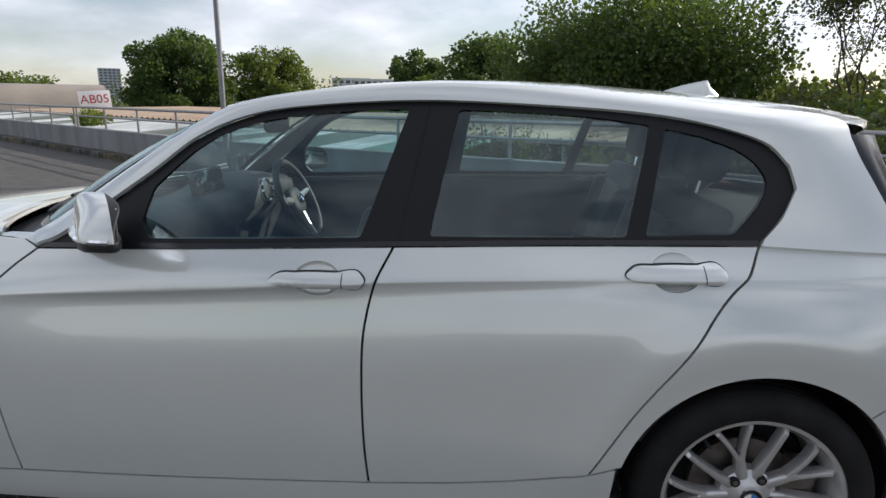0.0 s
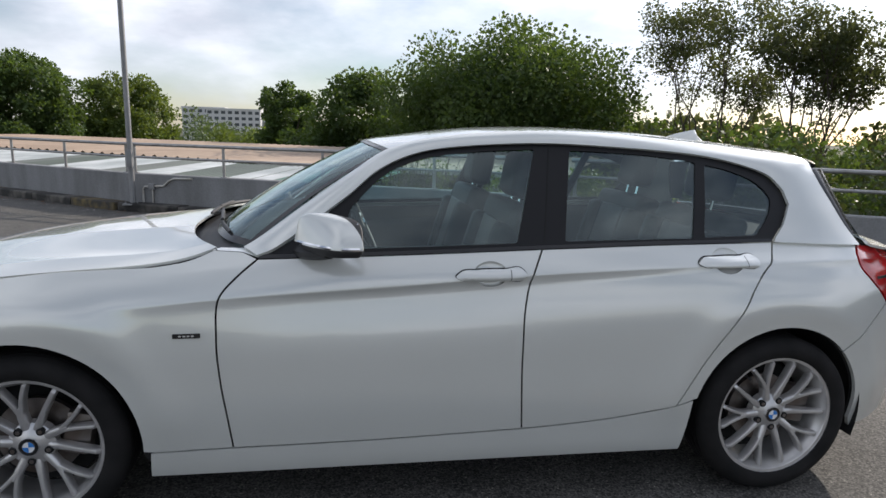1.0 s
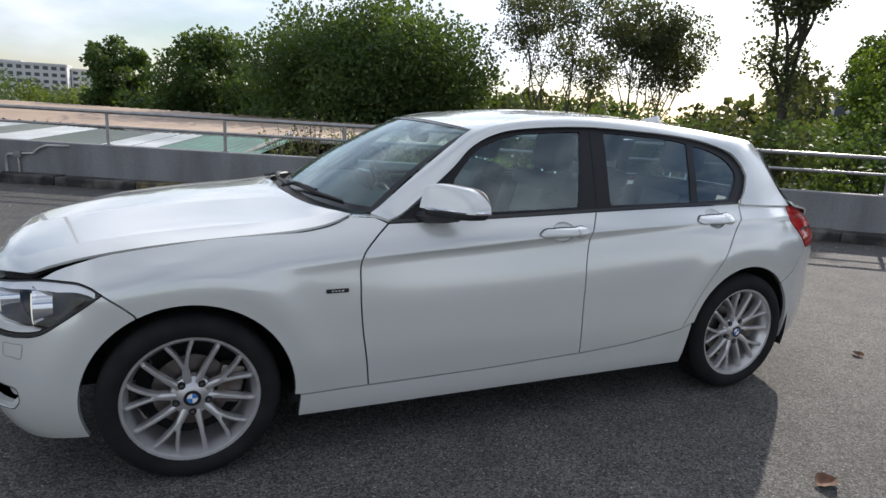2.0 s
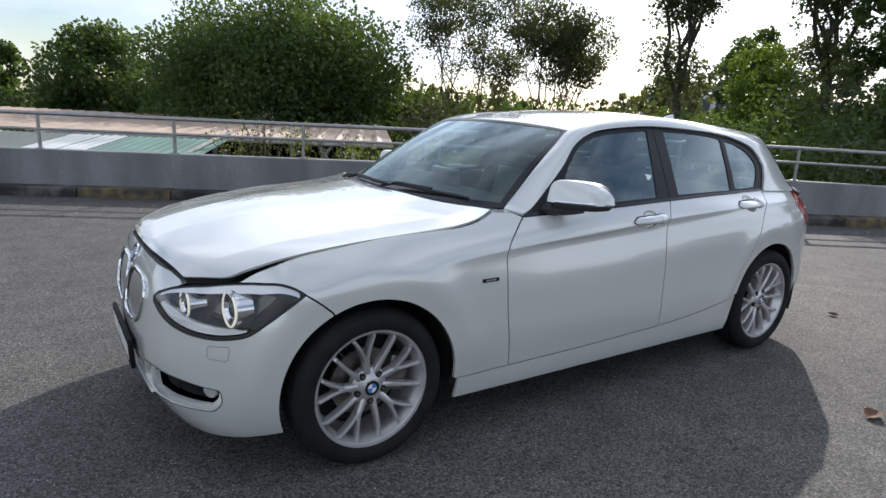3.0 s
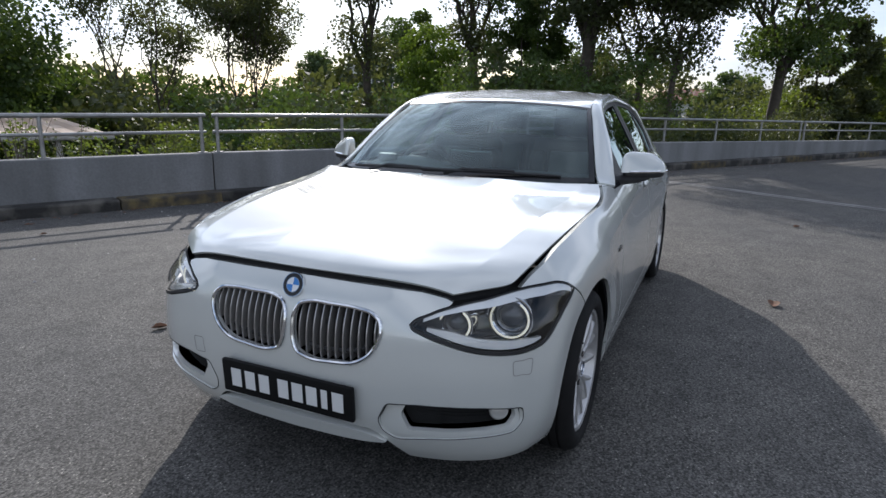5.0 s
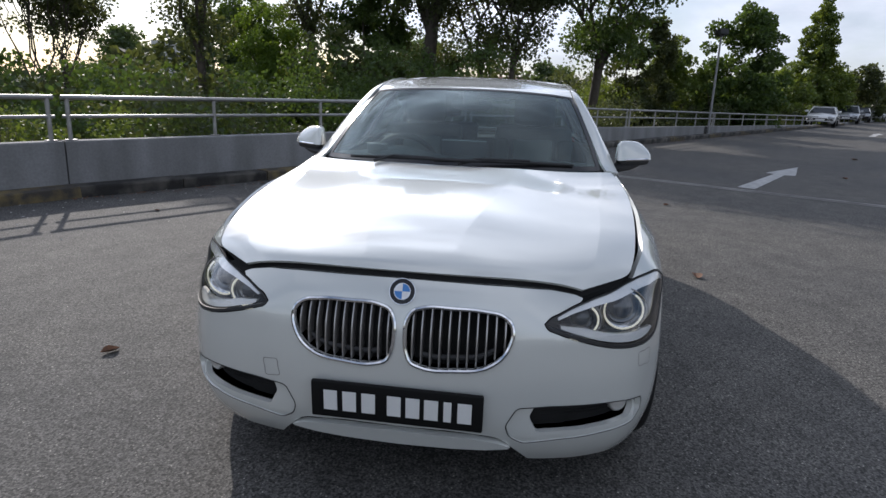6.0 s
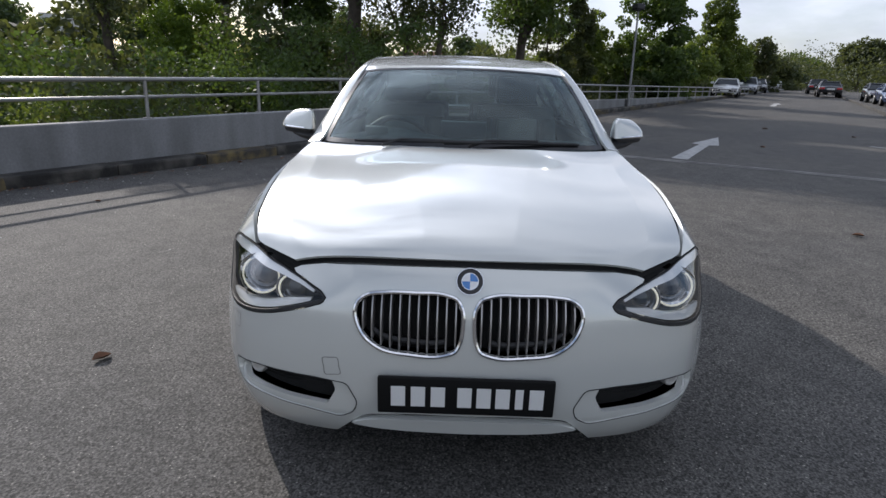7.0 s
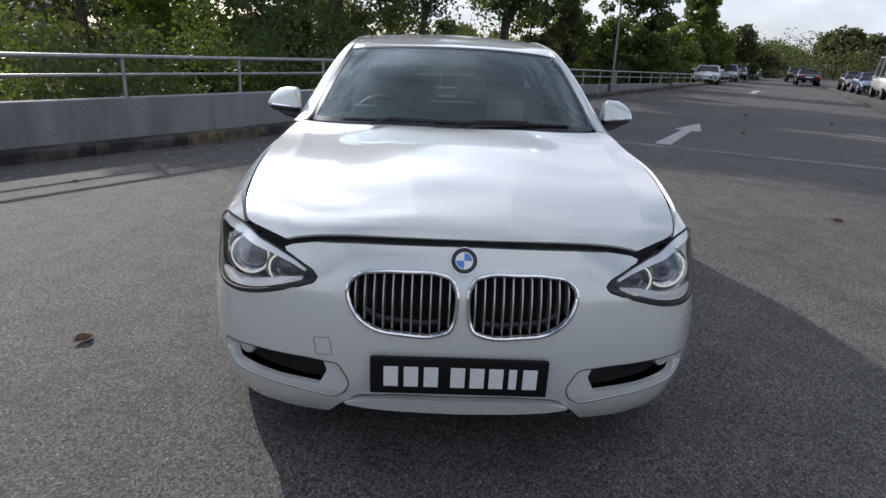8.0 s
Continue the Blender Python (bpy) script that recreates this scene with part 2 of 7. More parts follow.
ASPHALT = asphalt_mat()
CONCRETE = mat("painted_parapet", (0.235, 0.238, 0.240), 0.85, color2=(0.130, 0.130, 0.127), scale=1.6, detail=9, contrast=(0.36, 0.80), stretch=(1.6, 1.6, 0.35), fine=0.25, fine_scale=40, bump=0.2, bump_scale=60)
KERB_D = mat("dark_kerb", (0.026, 0.025, 0.023), 0.9, color2=(0.13, 0.12, 0.105), scale=4, detail=9, contrast=(0.45, 0.72), bump=0.6, bump_scale=40, per_object=0.25)
KERB_Y = mat("faded_yellow_kerb", (0.15, 0.115, 0.05), 0.9, color2=(0.045, 0.04, 0.034), scale=6, detail=8, contrast=(0.35, 0.6), bump=0.6, bump_scale=40, per_object=0.25)
GALV = mat("galvanised_steel", (0.36, 0.36, 0.355), 0.42, 0.75, color2=(0.28, 0.27, 0.26), scale=8, fine=0.2)
POLE_M = mat("grey_pole", (0.26, 0.265, 0.27), 0.5, 0.3, color2=(0.21, 0.21, 0.21), scale=4)
ROAD_W = mat("road_paint", (0.42, 0.42, 0.41), 0.7, color2=(0.28, 0.28, 0.275), scale=9, detail=8, fine=0.3, fine_scale=120)
JOINT_M = mat("joint_seal", (0.16, 0.155, 0.148), 0.8, color2=(0.30, 0.29, 0.275), scale=3, detail=6)
ROOF_TAN = mat("tan_sheet", (0.40, 0.30, 0.22), 0.6, color2=(0.30, 0.22, 0.16), scale=0.8, detail=6, fine=0.15)
ROOF_GREY = mat("grey_sheet", (0.17, 0.19, 0.165), 0.6, color2=(0.13, 0.14, 0.125), scale=1.0, detail=6)
ROOF_OLIVE = mat("olive_sheet", (0.10, 0.125, 0.095), 0.5, color2=(0.08, 0.095, 0.075), scale=1.2, detail=6)
ROOF_GREEN = mat("green_sheet", (0.10, 0.23, 0.17), 0.5, color2=(0.08, 0.15, 0.11), scale=1.2, detail=6)
SIGN_W = mat("sign_white", (0.85, 0.85, 0.84), 0.5, fine=0.05)
CANOPY_T = mat("canopy_sheet", (0.30, 0.26, 0.215), 0.55, color2=(0.24, 0.205, 0.17), scale=0.7, detail=5)
ROOF_WHITE = mat("white_sheet", (0.56, 0.58, 0.57), 0.5, color2=(0.33, 0.36, 0.35), scale=1.0, detail=6)
PIPE_W = mat("white_pipe", (0.55, 0.54, 0.5), 0.5, color2=(0.35, 0.32, 0.28), scale=5)
GRASS = mat("rough_ground", (0.045, 0.06, 0.022), 0.95, color2=(0.075, 0.062, 0.035), scale=0.4, detail=8, bump=0.5, bump_scale=5)
BARK = mat("bark", (0.095, 0.078, 0.060), 0.9, color2=(0.055, 0.045, 0.036), scale=6, detail=8, bump=0.8, bump_scale=18)
DRYLEAF = mat("dry_leaf", (0.17, 0.075, 0.035), 0.8, color2=(0.09, 0.045, 0.025), scale=30)


def leaf_mat(name, c0, c1, vary=0.35):
    m = mat(name, c0, 0.55, color2=c1, scale=0.6, detail=3, islands=vary, spec=0.35)
    b = m.node_tree.nodes["Principled BSDF"]
    t = m.node_tree
    tl = t.nodes.new("ShaderNodeBsdfTranslucent")
    tl.inputs["Color"].default_value = (c1[0] * 2.1, c1[1] * 2.0, c1[2] * 0.9, 1)
    mx = t.nodes.new("ShaderNodeMixShader")
    mx.inputs["Fac"].default_value = 0.34
    o = t.nodes["Material Output"]
    t.links.new(b.outputs["BSDF"], mx.inputs[1])
    t.links.new(tl.outputs["BSDF"], mx.inputs[2])
    t.links.new(mx.outputs["Shader"], o.inputs["Surface"])
    return m


LEAF_DENSE = leaf_mat("deep_green_leaf", (0.041, 0.074, 0.024), (0.068, 0.108, 0.032))
LEAF_LIGHT = leaf_mat("light_green_leaf", (0.068, 0.110, 0.028), (0.106, 0.142, 0.036))
LEAF_DARK = leaf_mat("dull_green_leaf", (0.043, 0.063, 0.029), (0.070, 0.084, 0.040))
# distant foliage: haze is put into the colour as a paler, greyer green
LEAF_HAZE = leaf_mat("hazed_far_leaf", (0.050, 0.082, 0.040), (0.080, 0.115, 0.055))
# sunlight on the leaves is put into this brighter, yellower green
LEAF_BRIGHT = leaf_mat("painted_sunlit_leaf", (0.080, 0.140, 0.025), (0.115, 0.175, 0.032))

# ---- mesh tools ----
def mesh_ob(name, verts, faces, material, parent=None, smooth=True, label="", mats=None, face_mats=None):
    me = bpy.data.meshes.new(name)
    me.from_pydata([tuple(map(float, v)) for v in verts], [], [tuple(map(int, f)) for f in faces])
    for m in (mats or [material]):
        me.materials.append(m)
    if face_mats is not None:
        me.polygons.foreach_set("material_index", face_mats)
    if smooth:
        me.polygons.foreach_set("use_smooth", [True] * len(me.polygons))
    me.update()
    ob = new(name, me)
    ob.parent = parent
    if label:
        ob["label"] = label
    return ob


def part(name, bm, material, parent, label="", smooth=True):
    me = bpy.data.meshes.new(name)
    bmesh.ops.recalc_face_normals(bm, faces=bm.faces)
    bm.to_mesh(me)
    bm.free()
    me.materials.append(material)
    if smooth:
        me.polygons.foreach_set("use_smooth", [True] * len(me.polygons))
        me.set_sharp_from_angle(angle=radians(38))
    ob = new(name, me)
    ob.parent = parent
    if label:
        ob["label"] = label
    return ob


def empty(name, m=None, label="", category="", group="", kind=""):
    ob = new(name)
    ob.empty_display_size = 0.2
    if m is not None:
        ob.matrix_basis = m
    return tagged(ob, label, category, group, kind)


def box(bm, size, m=None, bevel=0.0, seg=2):
    r = bmesh.ops.create_cube(bm, size=1.0)
    vs = r["verts"]
    bmesh.ops.scale(bm, vec=size, verts=vs)
    if bevel:
        es = list({e for v in vs for e in v.link_edges})
        r2 = bmesh.ops.bevel(bm, geom=es, offset=bevel, segments=seg, affect="EDGES", profile=0.6)
        vs = list({v for f in r2["faces"] for v in f.verts} | {v for v in vs if v.is_valid})
    if m is not None:
        bmesh.ops.transform(bm, matrix=m, verts=vs)
    return vs


def tube(bm, pts, radii, sides=10, cap=True):
    """A tapered round bar through points."""
    pts = [Vector(p) for p in pts]
    if not hasattr(radii, "__len__"):
        radii = [radii] * len(pts)
    rings = []
    up = Vector((0.13, 0.21, 1.0)).normalized()
    for i, p in enumerate(pts):
        d = (pts[min(i + 1, len(pts) - 1)] - pts[max(i - 1, 0)]).normalized()
        if abs(d.dot(up)) > 0.97:
            up = Vector((1, 0.1, 0)).normalized()
        a = d.cross(up).normalized()
        b = d.cross(a)
        rings.append([bm.verts.new(p + radii[i] * (math.cos(2 * math.pi * k / sides) * a + math.sin(2 * math.pi * k / sides) * b)) for k in range(sides)])
    for r0, r1 in zip(rings, rings[1:]):
        for k in range(sides):
            bm.faces.new((r0[k], r0[(k + 1) % sides], r1[(k + 1) % sides], r1[k]))
    if cap:
        bm.faces.new(rings[0][::-1])
        bm.faces.new(rings[-1])
    return rings


def lathe(bm, profile, steps=48, axis="y"):
    """Turns (radius, along) pairs about an axis."""
    rings = []
    for k in range(steps):
        a = 2 * math.pi * k / steps
        c, s = math.cos(a), math.sin(a)
        ring = []
        for r, h in profile:
            ring.append(bm.verts.new((r * c, h, r * s) if axis == "y" else (r * c, r * s, h)))
        rings.append(ring)
    for k in range(steps):
        r0, r1 = rings[k], rings[(k + 1) % steps]
        for j in range(len(profile) - 1):
            if profile[j][0] < 1e-6 and profile[j + 1][0] < 1e-6:
                continue
            bm.faces.new((r0[j], r1[j], r1[j + 1], r0[j + 1]))
    bmesh.ops.remove_doubles(bm, verts=bm.verts, dist=1e-5)


def grid_mesh(name, P, material, parent=None, label="", flip=False, thick=0.0):
    """A quad mesh over an array of points [i, j, 3]."""
    P = np.asarray(P, float)
    a, b = P.shape[:2]
    faces = []
    for i in range(a - 1):
        for j in range(b - 1):
            f = (i * b + j, (i + 1) * b + j, (i + 1) * b + j + 1, i * b + j + 1)
            faces.append(f[::-1] if flip else f)
    verts = P.reshape(-1, 3)
    if thick:
        du = np.gradient(P, axis=0)
        dv = np.gradient(P, axis=1)
        n = np.cross(du, dv)
        n /= np.linalg.norm(n, axis=-1, keepdims=True) + 1e-12
        if flip:
            n = -n
        Q = (P - n * thick).reshape(-1, 3)
        k = len(verts)
        loop = [i * b for i in range(a)] + [(a - 1) * b + j for j in range(1, b)] + [i * b + b - 1 for i in range(a - 2, -1, -1)] + [j for j in range(b - 2, 0, -1)]
        verts = np.concatenate([verts, Q, verts[loop], Q[loop]])
        faces += [tuple(x + k for x in f[::-1]) for f in faces]
        o = 2 * k
        L = len(loop)
        for i in range(L):
            f = (o + i, o + (i + 1) % L, o + L + (i + 1) % L, o + L + i)
            faces.append(f[::-1] if not flip else f)
    return mesh_ob(name, verts, faces, material, parent, True, label)

# ---- body surface: plan curve C(s) and inward offset by height
def spline(xs, ys, q):
    """Smooth monotone-ish interpolation (cubic Hermite) of ys over xs at q."""
    xs, ys, q = np.asarray(xs, float), np.asarray(ys, float), np.asarray(q, float)
    d = np.diff(ys) / np.diff(xs)
    m = np.empty_like(ys)
    m[1:-1] = (d[:-1] * np.diff(xs)[1:] + d[1:] * np.diff(xs)[:-1]) / (xs[2:] - xs[:-2])
    m[0], m[-1] = d[0], d[-1]
    q = np.clip(q, xs[0], xs[-1])
    i = np.clip(np.searchsorted(xs, q) - 1, 0, len(xs) - 2)
    h = xs[i + 1] - xs[i]
    t = (q - xs[i]) / h
    return ((2*t**3 - 3*t**2 + 1) * ys[i] + (t**3 - 2*t**2 + t) * h * m[i]
            + (-2*t**3 + 3*t**2) * ys[i + 1] + (t**3 - t**2) * h * m[i + 1])

PLAN_X = [-.742, -.741, -.735, -.716, -.675, -.60, -.50, -.38, -.2, 0, .3, .7, 1.3, 2.0, 2.6, 2.93, 3.12, 3.26, 3.37, 3.45, 3.52, 3.55]
PLAN_Y = [0, .12, .28, .45, .600, .714, .787, .829, .856, .875, .879, .881, .882, .884, .884, .868, .830, .774, .695, .58, .36, 0]
_k = np.concatenate([[0], np.cumsum(np.hypot(np.diff(PLAN_X), np.diff(PLAN_Y)))])
_u = np.linspace(0, _k[-1], 1200)
_px, _py = spline(_k, PLAN_X, _u), spline(_k, PLAN_Y, _u)
_len = np.concatenate([[0], np.cumsum(np.hypot(np.diff(_px), np.diff(_py)))])
_len -= np.interp(0, _px[:700], _len[:700])
S_FRONT, S_REAR = _len[0], _len[-1]
_tx, _ty = np.gradient(_px), np.gradient(_py)
_n = np.hypot(_tx, _ty); _tx, _ty = _tx/_n, _ty/_n
for _ in range(40):
    _tx[1:-1] = (_tx[:-2]+2*_tx[1:-1]+_tx[2:])/4; _ty[1:-1] = (_ty[:-2]+2*_ty[1:-1]+_ty[2:])/4

LEVELS = [.15, .22, .30, .42, .56, .66, .74, .81, .88, .975, 1.12, 1.40]
PROFILES = {
    -1.02: [.10, .05, .015, .0, .008, .028, .058, .11, .20, .31, .5, .9],
    -.75: [.10, .05, .015, .0, .006, .026, .096, .16, .24, .34, .5, .9],
    -.48: [.075, .032, .008, .0, .006, .024, .076, .122, .19, .28, .45, .8],
    -.34: [.065, .030, .008, .0, .004, .015, .028, .080, .145, .25, .43, .75],
    -.2: [.07, .035, .012, .0, .0, .004, .018, .055, .12, .22, .40, .7],
    .15: [.05, .025, .012, .0, .0, .0, .006, .028, .075, .18, .34, .6],
    .6: [.045, .022, .012, .0, .0, .002, .008, .02, .055, .135, .24, .42],
    1.1: [.045, .022, .012, .0, .0, .003, .010, .02, .035, .088, .17, .36],
    1.7: [.045, .022, .012, .0, .0, .002, .008, .016, .03, .084, .17, .345],
    2.7: [.045, .022, .012, .0, .0, .0, .0, .006, .025, .115, .20, .37],
    3.15: [.05, .03, .015, .0, .0, .0, .0, .008, .04, .12, .22, .40],
    3.6: [.06, .03, .015, .0, .0, .0, .005, .02, .06, .16, .32, .6],
    4.6: [.06, .03, .015, .0, .0, .0, .005, .03, .08, .2, .36, .7],
}
_st = np.array(sorted(PROFILES)); _zz = np.linspace(.1, 1.45, 271); _ss = np.linspace(-1.05, 4.6, 566)
_tab = np.array([spline(LEVELS, PROFILES[k], _zz) for k in _st])
_tab = np.array([spline(_st, _tab[:, j], _ss) for j in range(len(_zz))]).T  # [s, z]

# the flanks run on without ripples from station to station
_g = np.exp(-.5 * (np.arange(-36, 37) / 13.0) ** 2)
_g /= _g.sum()
_pad = np.pad(_tab, ((36, 36), (0, 0)), mode="edge")
_even = np.array([np.convolve(_pad[:, j], _g, mode="valid") for j in range(_tab.shape[1])]).T
_wt = np.clip((_ss + .22) / .25, 0, 1)[:, None]
_tab = _tab * (1 - _wt) + _even * _wt


def crease_z(s):
    return spline([.0, .35, .65, 1.15, 1.68, 2.3, 2.95, 3.3], [.762, .790, .816, .846, .883, .910, .922, .925], s)

def inset(s, z):
    s, z = np.asarray(s, float), np.asarray(z, float)
    a = np.clip((s - _ss[0]) / (_ss[1] - _ss[0]), 0, len(_ss) - 1.001); b = np.clip((z - _zz[0]) / (_zz[1] - _zz[0]), 0, len(_zz) - 1.001)
    i, j = a.astype(int), b.astype(int); f, g = a - i, b - j
    v = _tab[i, j]*(1-f)*(1-g) + _tab[i+1, j]*f*(1-g) + _tab[i, j+1]*(1-f)*g + _tab[i+1, j+1]*f*g
    d = z - crease_z(s)
    w = np.clip((s - .25) / .6, 0, 1) * np.clip((3.3 - s) / .3, 0, 1)
    k = np.clip(-d / .030, 0, 1)
    v = v + w * .015 * k * (1.6 - .6 * k) * np.exp(-(np.clip(-d - .03, 0, 9) / .11) ** 2)
    for cx, bulge in ((0, .009), (2.69, .009)):
        r = np.hypot(s - cx, z - .316)
        v = v - bulge * np.exp(-((r - .455) / .065) ** 2) * np.clip((z - .25) / .15, 0, 1)
    return v

def B(s, z, out=0.0):
    """Point of the body's outer skin on the car's left side (y < 0)."""
    x, y = np.interp(s, _len, _px), np.interp(s, _len, _py)
    tx, ty = np.interp(s, _len, _tx), np.interp(s, _len, _ty)
    o = inset(s, z) - out
    # inward normal of the plan curve (to the car's middle)
    return np.stack([x + ty * o, -(y - tx * o), z + 0 * x], -1)


# ---- the car's panels ----
def inside(poly, pts):
    poly, pts = np.asarray(poly, float), np.asarray(pts, float)
    x, y = pts[:, 0], pts[:, 1]
    r = np.zeros(len(pts), bool)
    j = len(poly) - 1
    for i in range(len(poly)):
        xi, yi, xj, yj = *poly[i], *poly[j]
        c = ((yi > y) != (yj > y)) & (x < (xj - xi) * (y - yi) / (yj - yi + 1e-15) + xi)
        r ^= c
        j = i
    return r


def resample(poly, step, closed=True):
    poly = np.asarray(poly, float)
    if closed:
        poly = np.vstack([poly, poly[:1]])
    d = np.hypot(*np.diff(poly, axis=0).T)
    out = []
    for i in range(len(poly) - 1):
        n = max(1, int(math.ceil(d[i] / step)))
        for k in range(n):
            out.append(poly[i] + (poly[i + 1] - poly[i]) * k / n)
    if not closed:
        out.append(poly[-1])
    return np.array(out)


def curve2(pts, step=0.012):
    """A smooth open curve through 2D points."""
    pts = np.asarray(pts, float)
    k = np.concatenate([[0], np.cumsum(np.hypot(*np.diff(pts, axis=0).T))])
    n = max(3, int(k[-1] / step))
    q = np.linspace(0, k[-1], n)
    return np.stack([spline(k, pts[:, 0], q), spline(k, pts[:, 1], q)], -1)


def closed2(pts, step=0.01):
    """A smooth closed curve through 2D points."""
    pts = np.asarray(pts, float)
    ext = np.vstack([pts[-3:], pts, pts[:3]])
    k = np.concatenate([[0], np.cumsum(np.hypot(*np.diff(ext, axis=0).T))])
    a, b = k[3], k[3 + len(pts)]
    q = np.linspace(a, b, max(8, int((b - a) / step)), endpoint=False)
    return np.stack([spline(k, ext[:, 0], q), spline(k, ext[:, 1], q)], -1)


def rounded(pts, r=.018, step=.02):
    """A closed outline of straight runs whose corners are rounded off."""
    pts = np.asarray(pts, float)
    out = []
    n = len(pts)
    for i in range(n):
        p, a, b = pts[i], pts[i - 1], pts[(i + 1) % n]
        da, db = a - p, b - p
        la, lb = np.hypot(*da), np.hypot(*db)
        k = min(r, la * .45, lb * .45)
        p0, p1 = p + da / la * k, p + db / lb * k
        for t in np.linspace(0, 1, 6):
            out.append((1 - t) ** 2 * p0 + 2 * t * (1 - t) * p + t * t * p1)
    return np.array(out)


def joined(*curves):
    """One outline out of end-to-end curves."""
    out = [np.asarray(c, float) for c in curves]
    pts = [out[0]]
    for c in out[1:]:
        pts.append(c[1:] if np.hypot(*(c[0] - pts[-1][-1])) < 1e-6 else c)
    p = np.vstack(pts)
    if np.hypot(*(p[0] - p[-1])) < 1e-6:
        p = p[:-1]
    return p


def shrunk(poly, d):
    """An outline moved inwards by d."""
    poly = np.asarray(poly, float)
    area = 0.5 * np.sum(poly[:, 0] * np.roll(poly[:, 1], -1) - np.roll(poly[:, 0], -1) * poly[:, 1])
    s = 1 if area > 0 else -1
    a = poly - np.roll(poly, 1, axis=0)
    b = np.roll(poly, -1, axis=0) - poly
    na = np.stack([-a[:, 1], a[:, 0]], -1) / (np.hypot(*a.T)[:, None] + 1e-12)
    nb = np.stack([-b[:, 1], b[:, 0]], -1) / (np.hypot(*b.T)[:, None] + 1e-12)
    n = na + nb
    n /= np.hypot(*n.T)[:, None] + 1e-9
    c = np.clip(np.sum(n * na, -1, keepdims=True), 0.45, 1)
    return poly + s * n * d / c


def full_B(s, z, out=0.0):
    """The skin on both sides: arc positions beyond the nose run on along the car's right."""
    s = np.asarray(s, float)
    m = s < S_FRONT
    p = B(np.where(m, 2 * S_FRONT - s, s), z, out)
    p[..., 1] = np.where(m, -p[..., 1], p[..., 1])
    return p


def full_normal(s, z, out=0.0):
    e = 0.004
    a = full_B(s + e, z, out) - full_B(s - e, z, out)
    b = full_B(s, z + e, out) - full_B(s, z - e, out)
    n = np.cross(a, b)
    return n / (np.linalg.norm(n, axis=-1, keepdims=True) + 1e-12)


def skin(name, outline, material, parent, side=-1, holes=(), spacing=0.03, flange=0.014, out=0.0, label="", gap=0.0033, out_fn=None):
    """A panel cut out of the body's skin by an outline in (arc, height), with its edges turned inwards."""
    outer = shrunk(resample(outline, spacing * 0.6), gap) if gap else resample(outline, spacing * 0.6)
    rings = [outer] + [resample(h, spacing * 0.6) for h in holes]
    lo, hi = outer.min(0), outer.max(0)
    gx, gy = np.meshgrid(np.arange(lo[0], hi[0], spacing), np.arange(lo[1], hi[1], spacing))
    g = np.stack([gx.ravel(), gy.ravel()], -1) + 1e-4
    keep = inside(outer, g)
    extra = 0
    for h in rings[1:]:
        keep &= ~inside(h, g)
    g = g[keep]
    # follow the shoulder crease with closely set points, so that it stays crisp
    for d in (.010, .003, 0, -.004, -.010, -.020, -.030, -.042):
        sl = np.arange(max(lo[0], .26), min(hi[0], 3.3), .014 if abs(d) < .005 else .022)
        if len(sl):
            line = np.stack([sl, crease_z(sl) + d], -1)
            ok = inside(outer, line)
            for h in rings[1:]:
                ok &= ~inside(h, line)
            line = line[ok]
            if len(line) and len(g):
                cz = crease_z(g[:, 0])
                g = g[(g[:, 1] < cz - .055) | (g[:, 1] > cz + .016) | (g[:, 0] < .26) | (g[:, 0] > 3.3) | np.isin(np.arange(len(g)), np.arange(len(g) - extra, len(g)))] if extra else g[(g[:, 1] < cz - .055) | (g[:, 1] > cz + .016) | (g[:, 0] < .26) | (g[:, 0] > 3.3)]
            g = np.vstack([g, line])
            extra += len(line)
    bd = np.vstack(rings)
    if len(g):
        near = np.array([np.min(np.hypot(*(bd - p).T)) for p in g])
        g = g[near > np.where(np.arange(len(g)) >= len(g) - extra, .006, spacing * 0.45)]
    pts, edges, k = [], [], 0
    for r in rings:
        n = len(r)
        edges += [(k + i, k + (i + 1) % n) for i in range(n)]
        pts += [Vector(p) for p in r]
        k += n
    pts += [Vector(p) for p in g]
    vs, es, fs, *_ = delaunay_2d_cdt(pts, edges, [], 0, 1e-6)
    v2 = np.array([(v.x, v.y) for v in vs])
    cen = np.array([v2[list(f)].mean(0) for f in fs])
    ok = inside(outer, cen)
    for h in rings[1:]:
        ok &= ~inside(h, cen)
    tris = [f for f, o in zip(fs, ok) if o]
    o = out if out_fn is None else out_fn(v2[:, 0], v2[:, 1])
    P3 = full_B(v2[:, 0], v2[:, 1], o)
    if out_fn is None:
        N3 = full_normal(v2[:, 0], v2[:, 1], 0.0)
    else:
        e = 0.004
        a = full_B(v2[:, 0] + e, v2[:, 1], out_fn(v2[:, 0] + e, v2[:, 1])) - full_B(v2[:, 0] - e, v2[:, 1], out_fn(v2[:, 0] - e, v2[:, 1]))
        b = full_B(v2[:, 0], v2[:, 1] + e, out_fn(v2[:, 0], v2[:, 1] + e)) - full_B(v2[:, 0], v2[:, 1] - e, out_fn(v2[:, 0], v2[:, 1] - e))
        N3 = np.cross(a, b)
        N3 /= np.linalg.norm(N3, axis=-1, keepdims=True) + 1e-12
    faces = []
    for f in tris:
        a, b, c = (v2[i] for i in f)
        ccw = (b[0] - a[0]) * (c[1] - a[1]) - (b[1] - a[1]) * (c[0] - a[0]) > 0
        faces.append(tuple(f) if ccw else tuple(f[::-1]))
    verts, norms = [P3], [N3]
    total = len(P3)
